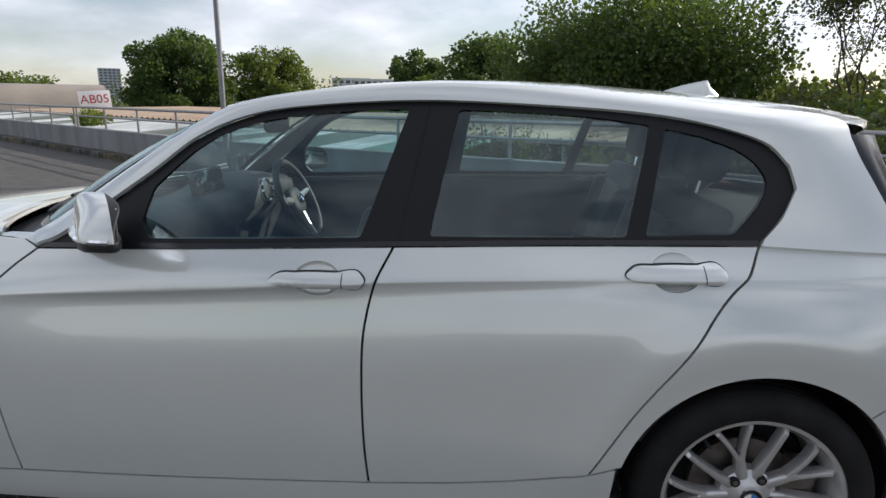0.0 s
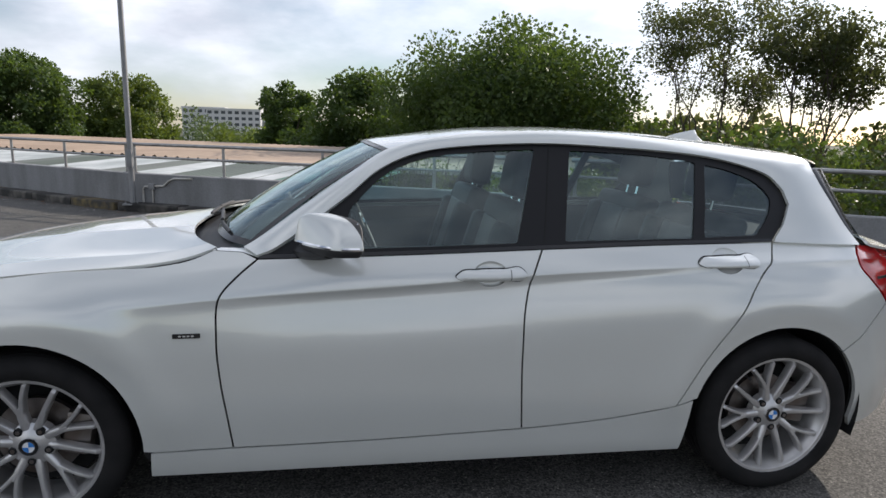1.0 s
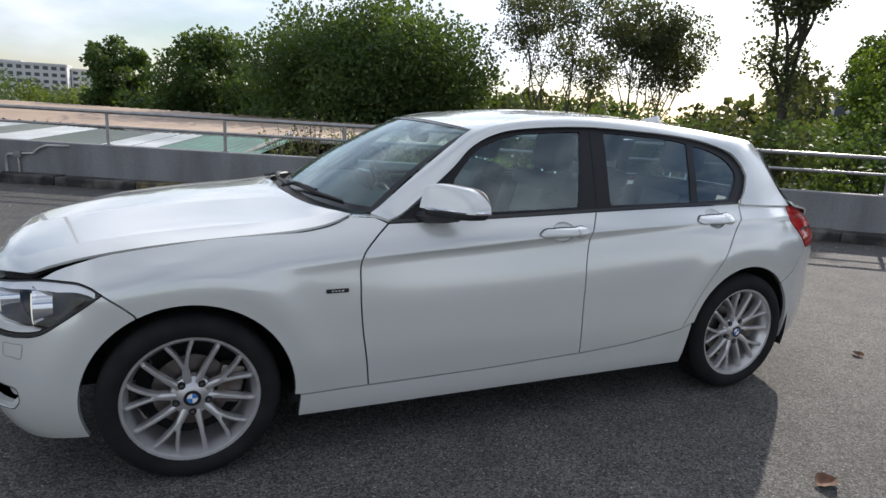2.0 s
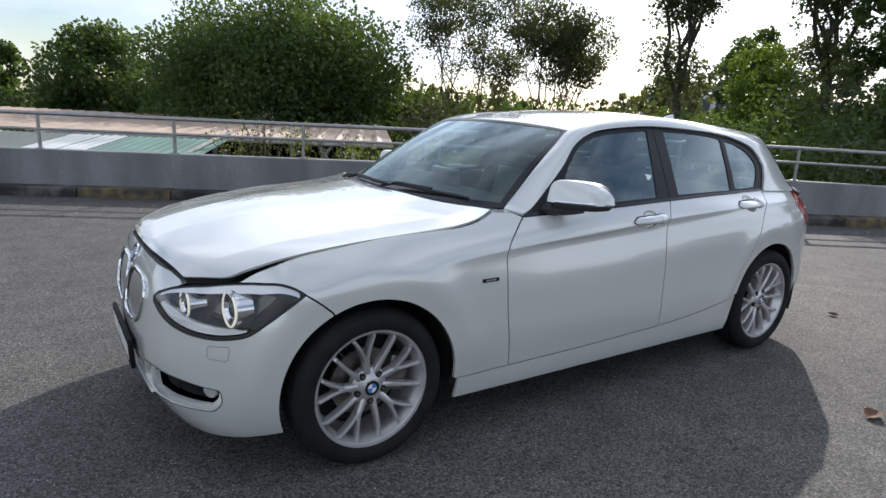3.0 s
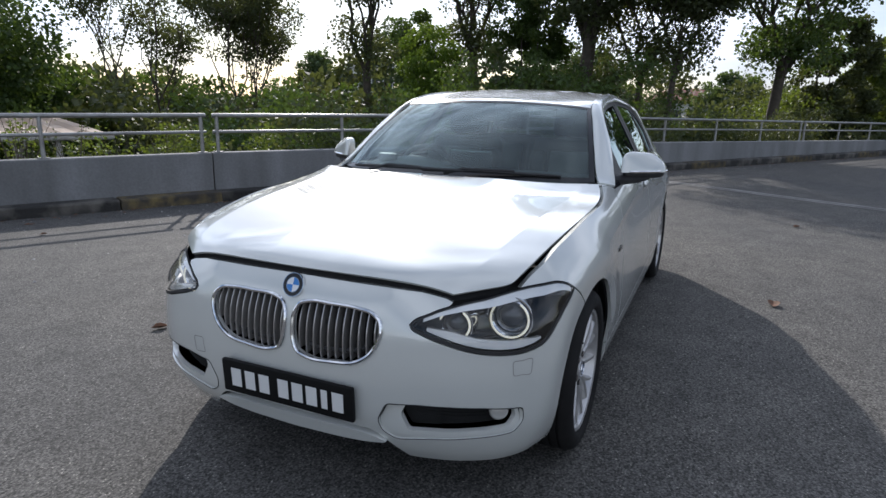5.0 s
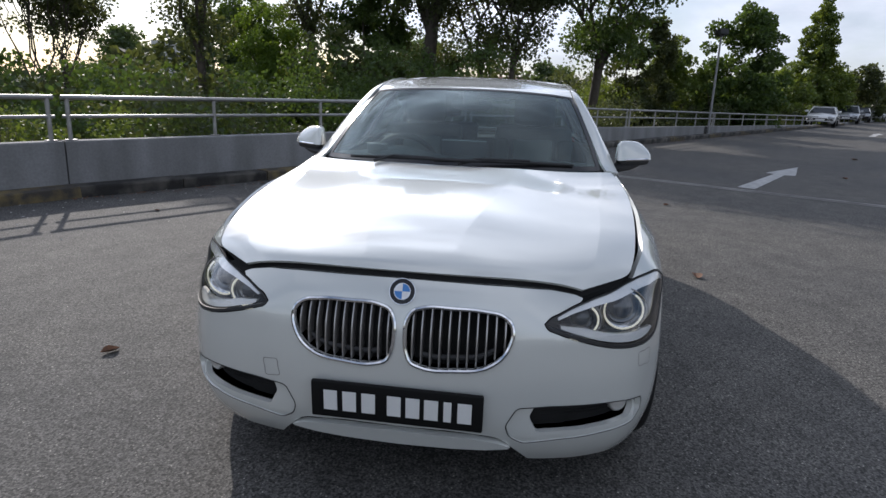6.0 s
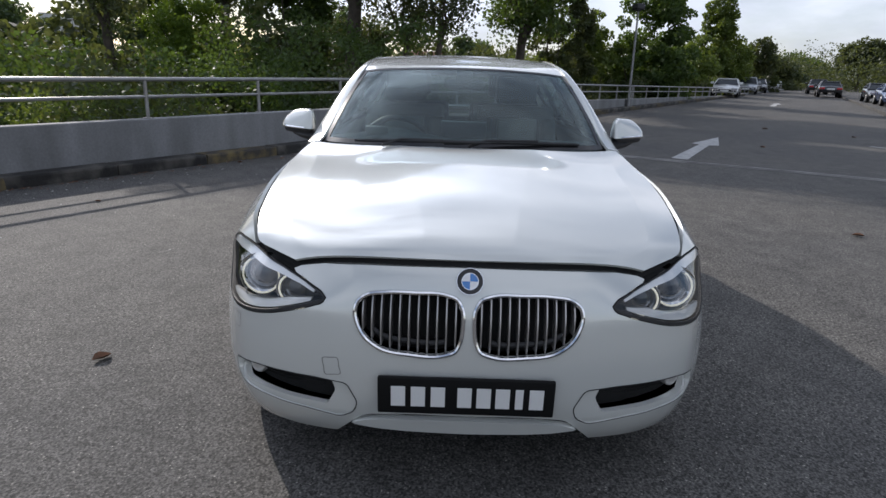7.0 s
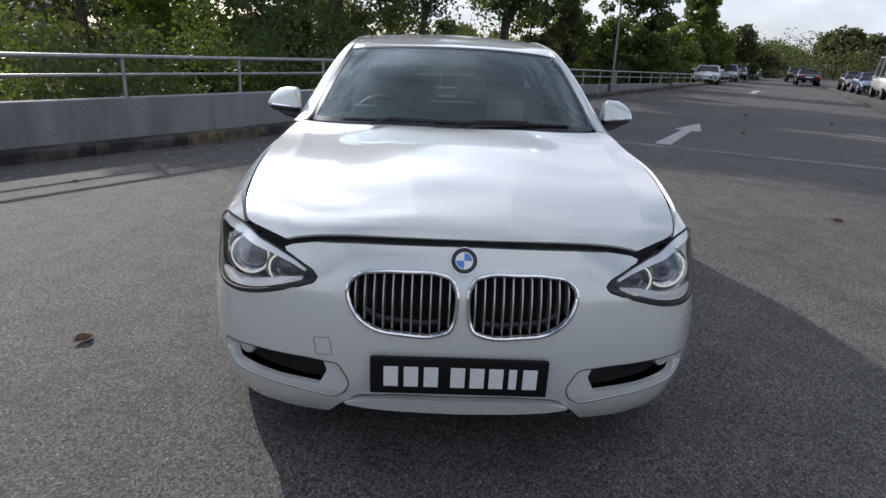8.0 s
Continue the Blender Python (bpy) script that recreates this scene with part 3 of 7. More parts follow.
    if flange:
        for r in rings:
            n = len(r)
            ro = out if out_fn is None else out_fn(r[:, 0], r[:, 1])
            a, b = full_B(r[:, 0], r[:, 1], ro), full_B(r[:, 0], r[:, 1], ro - flange)
            nn = full_normal(r[:, 0], r[:, 1])
            t = np.roll(a, -1, axis=0) - np.roll(a, 1, axis=0)
            fn = np.cross(nn, t)
            fn /= np.linalg.norm(fn, axis=-1, keepdims=True) + 1e-12
            verts += [a, b]
            norms += [fn, fn]
            for i in range(n):
                j = (i + 1) % n
                faces.append((total + i, total + j, total + n + j, total + n + i))
            total += 2 * n
    V, N = np.vstack(verts), np.vstack(norms)
    if side > 0:
        V, N = V * (1, -1, 1), N * (1, -1, 1)
        faces = [f[::-1] for f in faces]
    ob = mesh_ob(name, V, faces, material, parent, True, label)
    ob.data.normals_split_custom_set_from_vertices([tuple(v) for v in N])
    return ob


def arch(cx, a0, a1, r=0.362, n=26):
    """Part of a wheel arch, angles in degrees, in (arc, height)."""
    return np.array([(cx + r * math.cos(radians(a)), 0.316 + r * math.sin(radians(a))) for a in np.linspace(a0, a1, n)])


# seam lines in (arc, height)
GAP_A = curve2([(.654, .293), (.642, .397), (.621, .55), (.613, .691), (.626, .824), (.682, .887), (.742, .937)])
GAP_B = curve2([(1.666, .317), (1.658, .432), (1.654, .62), (1.662, .777), (1.686, .879), (1.73, .970)])
GAP_C = curve2([(2.253, .387), (2.374, .589), (2.491, .75), (2.568, .867), (2.633, .93), (2.668, .988)])
SILL_1 = curve2([(.384, .288), (.52, .291), (.654, .293)])
SILL_2 = curve2([(.654, .293), (1.123, .299), (1.666, .317)])
SILL_3 = curve2([(1.666, .317), (1.933, .336), (2.12, .36), (2.253, .387)])
BELT_1 = curve2([(.742, .937), (1.05, .947), (1.73, .970)])
BELT_2 = curve2([(1.73, .970), (2.2, .982), (2.668, .988)])
HOOD_LINE = curve2([(-.515, .755), (-.485, .769), (-.435, .792), (-.378, .812), (-.268, .842), (-.155, .862), (0, .884), (.10, .895), (.271, .905), (.428, .915), (.525, .934), (.597, .963)])
LAMP_TOP = curve2([(-.941, .662), (-.926, .677), (-.895, .690), (-.86, .704), (-.785, .722), (-.66, .738), (-.525, .752), (-.415, .758), (-.34, .757), (-.30, .744), (-.268, .724)])
LAMP_LOW = curve2([(-.268, .724), (-.335, .675), (-.397, .632), (-.47, .588), (-.545, .576), (-.63, .578), (-.73, .591), (-.82, .613), (-.905, .638), (-.934, .650), (-.941, .662)])
LAMP = joined(LAMP_TOP, LAMP_LOW)
KIDNEY = closed2([(-1.363, 0.600), (-1.358, 0.652), (-1.342, 0.677), (-1.312, 0.688), (-1.217, 0.692), (-1.124, 0.690), (-1.067, 0.679), (-1.044, 0.660), (-1.037, 0.632), (-1.047, 0.590), (-1.067, 0.557), (-1.112, 0.524), (-1.207, 0.507), (-1.307, 0.508), (-1.342, 0.522), (-1.356, 0.550)])
FOG_FRAME = rounded([(-1.044, .333), (-1.012, .398), (-.91, .409), (-.80, .413), (-.70, .410), (-.562, .392), (-.556, .345), (-.588, .309), (-.73, .301), (-.86, .288), (-.985, .266), (-1.030, .292)], .016)
FOG_HOLE = rounded([(-.970, .360), (-.950, .400), (-.80, .409), (-.70, .406), (-.578, .389), (-.574, .357), (-.604, .329), (-.73, .324), (-.86, .316), (-.942, .309)], .010)
DLO_TOP = curve2([(.742, .940), (.82, .977), (1.034, 1.134), (1.156, 1.232), (1.301, 1.294), (1.488, 1.322), (1.775, 1.337), (2.062, 1.329), (2.358, 1.310), (2.56, 1.282),
                  (2.708, 1.237), (2.768, 1.178), (2.778, 1.122), (2.728, 1.047), (2.668, .990)])


def mirrored(poly):
    """The same outline across the nose."""
    p = np.asarray(poly, float).copy()
    p[:, 0] = 2 * S_FRONT - p[:, 0]
    return p[::-1]


car = empty("hatchback_car", label="pearl white five-door hatchback with its bonnet slightly popped open", category="car")

for side in (-1, 1):
    # front wing
    tip = curve2([(-.172, .6505), (-.218, .689), (-.268, .724)])
    wing = joined(LAMP_TOP[LAMP_TOP[:, 0] > -.507], tip[::-1], arch(0, 117.2, -4), SILL_1, GAP_A, [(.742, .937), (.69, .958), (.593, .962)], HOOD_LINE[::-1])
    skin("front_wing", wing, PAINT, car, side)
    fd_holes, rd_holes = [], []
    for cx, cz, lst, tilt in ((1.535, .886, fd_holes, .03), (2.445, .924, rd_holes, .02)):
        lst.append(closed2([(cx + .062 * math.cos(a), cz + .044 * math.sin(a) + .002) for a in np.linspace(0, 2 * math.pi, 20, endpoint=False)], 0.008))
    fdoor = skin("front_door", joined(SILL_2, GAP_B, BELT_1[::-1], GAP_A[::-1]), PAINT, car, side, holes=fd_holes)
    rdoor = skin("rear_door", joined(SILL_3, GAP_C, BELT_2[::-1], GAP_B[::-1]), PAINT, car, side, holes=rd_holes)
    for door, cx, cz, hole in ((fdoor, 1.535, .887, fd_holes[0]), (rdoor, 2.445, .925, rd_holes[0])):
        cup = lambda s, z, cx=cx, cz=cz: -0.017 * np.clip(1 - ((s - cx) / .064) ** 2 - ((z - cz) / .046) ** 2, 0, 1) ** 0.5
        skin("handle_cup", hole, PAINT, door, side, spacing=0.009, flange=0, gap=0, out_fn=cup)
        grip = closed2([(cx - .125, cz - .004), (cx - .108, cz + .012), (cx - .05, cz + .019), (cx + .05, cz + .021), (cx + .112, cz + .021), (cx + .126, cz + .004), (cx + .116, cz - .016),
                        (cx + .05, cz - .019), (cx - .05, cz - .019), (cx - .105, cz - .015)], 0.006)
        hump = lambda s, z, cx=cx, cz=cz: 0.003 + 0.018 * np.clip(1 - ((s - cx) / .135) ** 2, 0, 1) ** 0.5 * np.clip(1 - ((z - cz) / .023) ** 2, 0, 1) ** 0.5
        skin("handle_seal", shrunk(grip, -.0022), DARK, door, side, holes=[shrunk(grip, .010)], spacing=0.008, flange=0.004, gap=0, out=0.0022)
        skin("door_handle", grip, PAINT, door, side, spacing=0.007, flange=0.012, gap=0.0, out_fn=hump)
        key = [(cx + .068, cz - .018), (cx + .0705, cz - .018), (cx + .0705, cz + .020), (cx + .068, cz + .020)]
        skin("handle_slit", key, DARK, door, side, spacing=0.006, flange=0, gap=0, out_fn=lambda s, z, h=hump: h(s, z) + .0006)
    skin("sill_panel", joined(SILL_1, SILL_2, SILL_3, [(2.253, .387), (2.327, .408)], [(2.327, .408), (2.318, .30), (2.300, .192)], [(2.300, .192), (.376, .190)], [(.376, .190), (.384, .288)]), PAINT, car, side)
    quarter = joined(arch(2.69, 165, 45), curve2([(2.946, .572), (3.03, .64), (3.11, .71), (3.16, .757)]), curve2([(3.16, .757), (3.12, .804), (3.084, .847), (3.054, .891), (3.052, .926), (3.075, .955), (3.10, .972)]), curve2([(3.10, .9755), (2.9, .9815), (2.668, .988)]),
                     GAP_C[::-1], [(2.253, .387), (2.327, .408)])
    qp = skin("rear_quarter_panel", quarter, PAINT, car, side)
    skin("rear_bumper_side", joined(arch(2.69, 45, -6), [(3.05, .278), (3.07, .235)], [(3.07, .235), (3.18, .245), (3.32, .285), (3.55, .32), (S_REAR, .32)], [(S_REAR, .32), (S_REAR, .74)], [(S_REAR, .74), (3.55, .745), (3.25, .755), (3.16, .757)],
                                    curve2([(3.16, .757), (3.11, .71), (3.03, .64), (2.946, .572)])), PAINT, car, side)
    tail = skin("tail_lamp", joined(curve2([(3.10, .972), (3.075, .955), (3.052, .926), (3.054, .891), (3.084, .847), (3.12, .804), (3.16, .757)]), [(3.16, .757), (3.25, .757), (3.55, .747)], [(3.55, .747), (3.55, .93)], curve2([(3.55, .93), (3.3, .96), (3.10, .972)])),
                RED_LAMP, car, side, label="red rear lamp cluster", out=0.004)
    skin("lamp_band", [(3.12, .848), (3.4, .86), (3.4, .868), (3.12, .857)], BLACK_GLOSS, tail, side, out=0.0055, flange=0.003, gap=0)
    # side windows
    g_front = rounded(np.vstack([[(1.062, .970), (1.030, 1.010), (1.046, 1.096)], curve2([(1.10, 1.152), (1.176, 1.218), (1.301, 1.270), (1.488, 1.300), (1.745, 1.317)], .06), [(1.640, .988)]]), .014)
    g_rear = rounded(np.vstack([[(1.820, .994)], curve2([(1.884, 1.316), (2.06, 1.311), (2.257, 1.299), (2.405, 1.281)], .08), [(2.331, 1.001)]]), .014)
    g_quart = rounded(np.vstack([[(2.380, 1.004)], curve2([(2.445, 1.272), (2.572, 1.245), (2.67, 1.198), (2.708, 1.145), (2.680, 1.085), (2.610, 1.011)], .03)]), .012)
    belt_low = np.vstack([BELT_1, BELT_2[1:]])
    skin("window_surround", joined(belt_low, DLO_TOP[::-1]), BLACK_SATIN, car, side, holes=[g_front, g_rear, g_quart], out=-.003, flange=.02, gap=.001)
    split = np.array([(1.7365, .975), (1.7415, .975), (1.806, 1.334), (1.801, 1.334)])
    skin("pillar_slit", split, DARK, car, side, out=-.002, flange=.002, gap=0, spacing=.02)
    skin("belt_moulding", np.vstack([belt_low + (0, .001), (belt_low + (0, .013))[::-1]]), BLACK_GLOSS, car, side, out=.003, flange=.008, gap=0)
    for nm, g, gm in (("front_side_window", g_front, GLASS_S), ("rear_side_window", g_rear, GLASS_S), ("quarter_window", g_quart, GLASS_D)):
        w = skin(nm, g, gm, car, side, out=-.008, flange=0, gap=-.004)
        w.visible_shadow = nm == "quarter_window"
    # dark shell behind the panels, and door linings
    under = joined([(-.40, .72), (-.3, .70)], arch(0, 112, -8), [(.39, .22), (2.30, .22)], arch(2.69, 172, -6), [(3.10, .30), (3.55, .30), (3.55, .9), (3.05, .93)], [(2.6, .955), (1.7, .94), (.72, .91), (.3, .87), (-.1, .84), (-.40, .77)])
    skin("inner_shell", under, DARK, car, side, out=-.022, flange=0, gap=0, spacing=.06)
    skin("door_lining", [(.74, .40), (2.45, .45), (2.63, .90), (2.6, .965), (1.73, .955), (.80, .925)], DASH, car, side, out=-.075, flange=0, gap=0, spacing=.06)

# front bumper with openings for the grilles, lamps and fog lights
half = joined([(S_FRONT, .766), (-1.034, .763), (-.92, .755), (-.835, .740), (-.800, .728)], LAMP_TOP[LAMP_TOP[:, 0] < -.81][::-1], LAMP_LOW[::-1], curve2([(-.268, .724), (-.218, .689), (-.172, .6505)]), arch(0, 117.2, 198),
              [(-.344, .195), (-.50, .185), (-.69, .182), (-.90, .176), (-.955, .177)], curve2([(-.955, .177), (-1.012, .235), (-1.06, .276), (-1.14, .288), (S_FRONT, .291)]))
full = np.vstack([half, mirrored(half)[1:-1]])
bumper = skin("front_bumper", full, PAINT, car, -1, holes=[KIDNEY, mirrored(KIDNEY), FOG_FRAME, mirrored(FOG_FRAME)], spacing=.026, flange=.02)

# ---- bonnet, screen, roof, hatch ----
def curve3(pts, n):
    pts = np.asarray(pts, float)
    k = np.concatenate([[0], np.cumsum(np.linalg.norm(np.diff(pts, axis=0), axis=1))])
    q = np.linspace(0, k[-1], n)
    return np.stack([spline(k, pts[:, i], q) for i in range(3)], -1)


def matched(pts, n_each=5):
    """A smooth curve with the same number of steps between every two of its points."""
    pts = np.asarray(pts, float)
    k = np.arange(len(pts))
    q = np.linspace(0, len(pts) - 1, (len(pts) - 1) * n_each + 1)
    return np.stack([spline(k, pts[:, i], q) for i in range(3)], -1)


def bonnet(raise_by=0.0, inset_by=0.0):
    """Bonnet: a crowned middle between two faint creases, a crisp fold along each side and a falling flank."""
    edge = np.array([(-.606, -.542, .752), (-.545, -.620, .763), (-.481, -.697, .775), (-.437, -.712, .802), (-.33, -.729, .834), (-.15, -.754, .868), (.09, -.773, .893), (.27, -.784, .907), (.43, -.786, .917),
                     (.53, -.772, .938), (.600, -.742, .968)])
    mid = np.array([(-.664, 0, .785), (-.645, 0, .806), (-.60, 0, .831), (-.54, 0, .852), (-.43, 0, .880), (-.27, 0, .908), (-.06, 0, .938), (.13, 0, .959), (.27, 0, .971), (.36, 0, .977), (.425, 0, .981)])
    E, M = matched(edge, 6), matched(mid, 6)
    nv = len(E)
    P = np.zeros((nv, 61, 3))
    for i in range(nv):
        v = i / (nv - 1)
        w = -(E[i, 1] + inset_by)
        fold = .825 + .10 * max(0, v - .7) / .3                      # place of the fold across the half width
        yk = float(np.interp(M[i, 0], [-.66, -.5, .35], [.135, .15, .30])) / w
        a = np.concatenate([np.linspace(0, yk - .012, 8), [yk - .004, yk + .004], np.linspace(yk + .012, fold - .016, 12), [fold - .005, fold], [fold + .006], np.linspace(fold + .022, .985, 5), [1]])
        crisp = np.clip((v - .06) / .50, 0, 1)
        crisp = crisp * crisp * (3 - 2 * crisp)
        k = .56 - .31 * min(1, v * 1.3)                           # height of the fold between edge and middle
        f = np.clip(a / fold, 0, 1)
        inner = 1 - (1 - k) * (1.9 * f ** 2 - .9 * f ** 4)
        q = np.clip((a - fold) / (1 - fold), 0, 1)
        outer = k * (1 - .86 * q - .14 * q * q)
        h = np.where(a <= fold, inner, outer)
        soft = 1 - a ** (5.5 - 2.5 * min(1, v * 3))
        h = soft + (h - soft) * crisp
        z = E[i, 2] + (M[i, 2] - E[i, 2]) * h
        z = z + .062 * min(1, v * 4) * w * np.where(a < fold, (fold - yk) * f ** 2 - np.clip(a - yk, 0, 1), 0)
        x = M[i, 0] + (E[i, 0] - M[i, 0]) * a ** (2.4 + .8 * v * v)
        row = np.stack([x, a * w, z + raise_by * (1 - .75 * v)], -1)
        P[i] = np.vstack([(row * (1, -1, 1))[::-1], row[1:]])[::-1]
    # even out the run from front to back behind the leading edge
    g = np.exp(-.5 * (np.arange(-15, 16) / 5.0) ** 2)
    g /= g.sum()
    ext = np.concatenate([2 * P[:1] - P[15:0:-1], P, 2 * P[-1:] - P[-2:-17:-1]])
    even = np.stack([(ext[i:i + 31] * g[:, None, None]).sum(0) for i in range(nv)])
    k = np.clip((np.arange(nv) - 7) / 12.0, 0, 1)[:, None, None]
    P = P * (1 - k) + even * k
    return P[:, ::-1] * (1, -1, 1)


hood = grid_mesh("bonnet", bonnet(.0, .003), PAINT, car, "white bonnet standing slightly open", flip=True, thick=.010)
# black copy of the bonnet just below it: the gap's shade as a sheet
grid_mesh("bonnet_gap_shade", bonnet(-.030, .022), DARK, car, flip=True)

BASE_W = np.array([(.495, 0, .970), (.512, -.25, .969), (.560, -.48, .967), (.626, -.62, .964), (.705, -.703, .960)])
TOP_W = np.array([(1.115, 0, 1.330), (1.122, -.18, 1.328), (1.145, -.36, 1.320), (1.170, -.48, 1.311), (1.200, -.562, 1.300)])


def across(half, n):
    """A left half curve (middle to left) mirrored into a whole one, left to right."""
    h = curve3(half, n)
    return np.vstack([h[::-1], h[1:] * (1, -1, 1)])


bw, tw = across(BASE_W, 16), across(TOP_W, 16)
nv = 14
screen = np.zeros((nv, len(bw), 3))
for i in range(nv):
    v = i / (nv - 1)
    screen[i] = bw + (tw - bw) * v
    screen[i, :, 2] += .022 * 4 * v * (1 - v) * .9
    screen[i, :, 0] -= .012 * 4 * v * (1 - v)
ws = grid_mesh("windscreen", screen, GLASS_F, car, "tinted windscreen")
ws.visible_shadow = False
# black printed border and seal round the glass
nb = screen.shape[1]
ring_v, ring_f = [], []
up = np.array((-.5, 0, .85)) * .0025
du = np.linspace(0, 1, nb)
for name, idx in (("top", (nv - 1, nv - 2, .35)), ("bottom", (0, 1, .6))):
    e, f, k = idx
    a = screen[e] + up
    b = screen[e] + (screen[f] - screen[e]) * k + up
    o = len(ring_v)
    ring_v += list(a) + list(b)
    ring_f += [((o + j, o + j + 1, o + nb + j + 1, o + nb + j) if e else (o + j, o + nb + j, o + nb + j + 1, o + j + 1)) for j in range(nb - 1)]
for j0, j1 in ((0, 1), (nb - 1, nb - 2)):
    a = screen[:, j0] + up * 1.3
    b = screen[:, j0] + (screen[:, j1] - screen[:, j0]) * 0.6 + up * 1.3
    o = len(ring_v)
    ring_v += list(a) + list(b)
    ring_f += [(o + i, o + i + 1, o + nv + i + 1, o + nv + i) for i in range(nv - 1)]
mesh_ob("screen_border", ring_v, ring_f, BLACK_GLOSS, ws)

# side frame: A-pillar, roof side and C-pillar in one sweep
LOWER = np.array([(.742, .940), (.82, .977), (1.034, 1.134), (1.156, 1.232), (1.301, 1.294), (1.488, 1.322), (1.775, 1.337), (2.062, 1.329), (2.358, 1.310), (2.56, 1.282), (2.708, 1.237), (2.768, 1.178),
                  (2.778, 1.122), (2.728, 1.047), (2.668, .990)])
UPPER = np.array([(.690, -.720, .956), (.755, -.694, .996), (.925, -.642, 1.120), (1.06, -.604, 1.212), (1.205, -.563, 1.302), (1.42, -.547, 1.350), (1.75, -.538, 1.376), (2.06, -.532, 1.373), (2.36, -.527, 1.353),
                  (2.66, -.522, 1.326), (2.93, -.520, 1.294), (2.982, -.552, 1.232), (3.022, -.608, 1.138), (3.056, -.678, 1.047), (3.095, -.738, .972)])
low3 = matched(B(LOWER[:, 0], LOWER[:, 1]), 6)
upp3 = matched(UPPER, 6)
for side in (-1, 1):
    n = 9
    P = np.zeros((n, len(low3), 3))
    for i in range(n):
        v = i / (n - 1)
        P[i] = low3 + (upp3 - low3) * v
        w = np.linalg.norm(upp3 - low3, axis=1)
        bul = 4 * v * (1 - v) * np.clip(.10 * w, .004, .020) * np.clip(np.arange(len(w)) / 12, .2, 1)
        P[i, :, 1] -= bul * .8
        P[i, :, 2] += bul * np.clip(1.2 - P[i, :, 0] * .35, .25, .8)
    # the rear pillar lies in the same skin as the panel below it
    up_s = np.interp(np.arange(len(upp3)) / 6, np.arange(len(UPPER)), np.interp(UPPER[:, 0], _px[:1100], _len[:1100]))
    lw_s, lw_z = (np.interp(np.arange(len(upp3)) / 6, np.arange(len(LOWER)), LOWER[:, k]) for k in (0, 1))
    for i in range(n):
        v = i / (n - 1)
        wgt = np.clip((np.arange(len(upp3)) / 6 - 9.6) / 2.0, 0, 1)[:, None]
        wgt = wgt * wgt * (3 - 2 * wgt)
        on_skin = B(lw_s + (up_s - lw_s) * v, low3[:, 2] + (upp3[:, 2] - low3[:, 2]) * v - np.where(np.arange(len(upp3)) == len(upp3) - 1, .006, 0))
        P[i] = P[i] * (1 - wgt) + on_skin * wgt
    if side < 0:
        pillar_edge = P[-1, 60:].copy()
    if side > 0:
        P = P * (1, -1, 1)
    grid_mesh("side_frame", P, PAINT, car, flip=side > 0, thick=.012)
    # roof seam
    sb = bmesh.new()
    k0, k1 = 24, 61
    sl = upp3[k0:k1] * ((1, -1, 1) if side > 0 else (1, 1, 1))
    tube(sb, [tuple(q + (0, 0, .0005)) for q in sl[::3]], .0032, 6)
    part("roof_seam", sb, BLACK_TRIM, car)

rl = upp3[24:61]
m = len(rl)
u = np.linspace(-1, 1, 41)
roof_P = np.zeros((m, 41, 3))
for i in range(m):
    v = i / (m - 1)
    w = -rl[i, 1] - .004
    k = 1 - u ** 2
    xc = rl[i, 0] - .088 * max(0, 1 - v * 2.5) + .19 * max(0, v * 2 - 1) ** 1.5
    zc = float(spline([1.10, 1.25, 1.47, 1.7, 1.96, 2.2, 2.45, 2.7, 2.96, 3.22], [1.331, 1.350, 1.382, 1.399, 1.404, 1.398, 1.382, 1.362, 1.336, 1.302], xc))
    roof_P[i, :, 0] = rl[i, 0] + k * (xc - rl[i, 0])
    roof_P[i, :, 1] = u * w
    roof_P[i, :, 2] = rl[i, 2] + .001 + (1 - np.abs(u) ** 2.3) * (zc - rl[i, 2])
    f = max(0, 1 - i / 5.0)
    if f > 0:
        hd = curve3(tw, 41) * (1, 1, 1)
        hd[:, 1] = hd[:, 1] * .993
        roof_P[i] = roof_P[i] * (1 - f) + (hd + roof_P[i] - roof_P[0]) * f if i else hd
grid_mesh("roof", roof_P, PAINT, car, flip=True, thick=.005)
# black fins between the rear pillars and the rear window
for side in (-1, 1):
    fe = pillar_edge[4:22]
    k = np.linspace(1, .55, len(fe))[:, None]
    fin = np.stack([fe + (-.006, .004, 0), fe + k * (.022, .004, .001), fe + k * (.060, .018, .002), fe + k * (.095, .050, .001)])
    grid_mesh("spoiler_fin", fin * (1, 1 if side < 0 else -1, 1), BLACK_GLOSS, car, "gloss black fin beside the rear window", flip=side > 0, thick=.006)
# roof spoiler lip behind the roof
last = roof_P[-1]
lip = np.stack([last, last + (.055, 0, -.008), last + (.075, 0, -.014), last + (.078, 0, -.024), last + (.055, 0, -.036), last + (-.06, 0, -.055)])
grid_mesh("roof_spoiler", lip, PAINT, car, flip=True)
# rear screen and tailgate
he = matched(np.array([(2.95, -.515, 1.27), (3.03, -.555, 1.20), (3.055, -.61, 1.12), (3.085, -.68, 1.03), (3.10, -.735, .974), (3.17, -.73, .955), (3.29, -.675, .93), (3.37, -.60, .84), (3.41, -.56, .74)]), 4)
u = np.linspace(-1, 1, 25)
G = np.zeros((len(he), 25, 3))
for i in range(len(he)):
    G[i, :, 0] = he[i, 0] + (1 - u ** 2) * (.20 if i < 17 else .20 - .12 * (i - 17) / 16)
    G[i, :, 1] = u * -he[i, 1]
    G[i, :, 2] = he[i, 2] + (1 - u ** 2) * .015
rg = grid_mesh("rear_window", G[:16], GLASS_D, car, "dark rear window", flip=True)
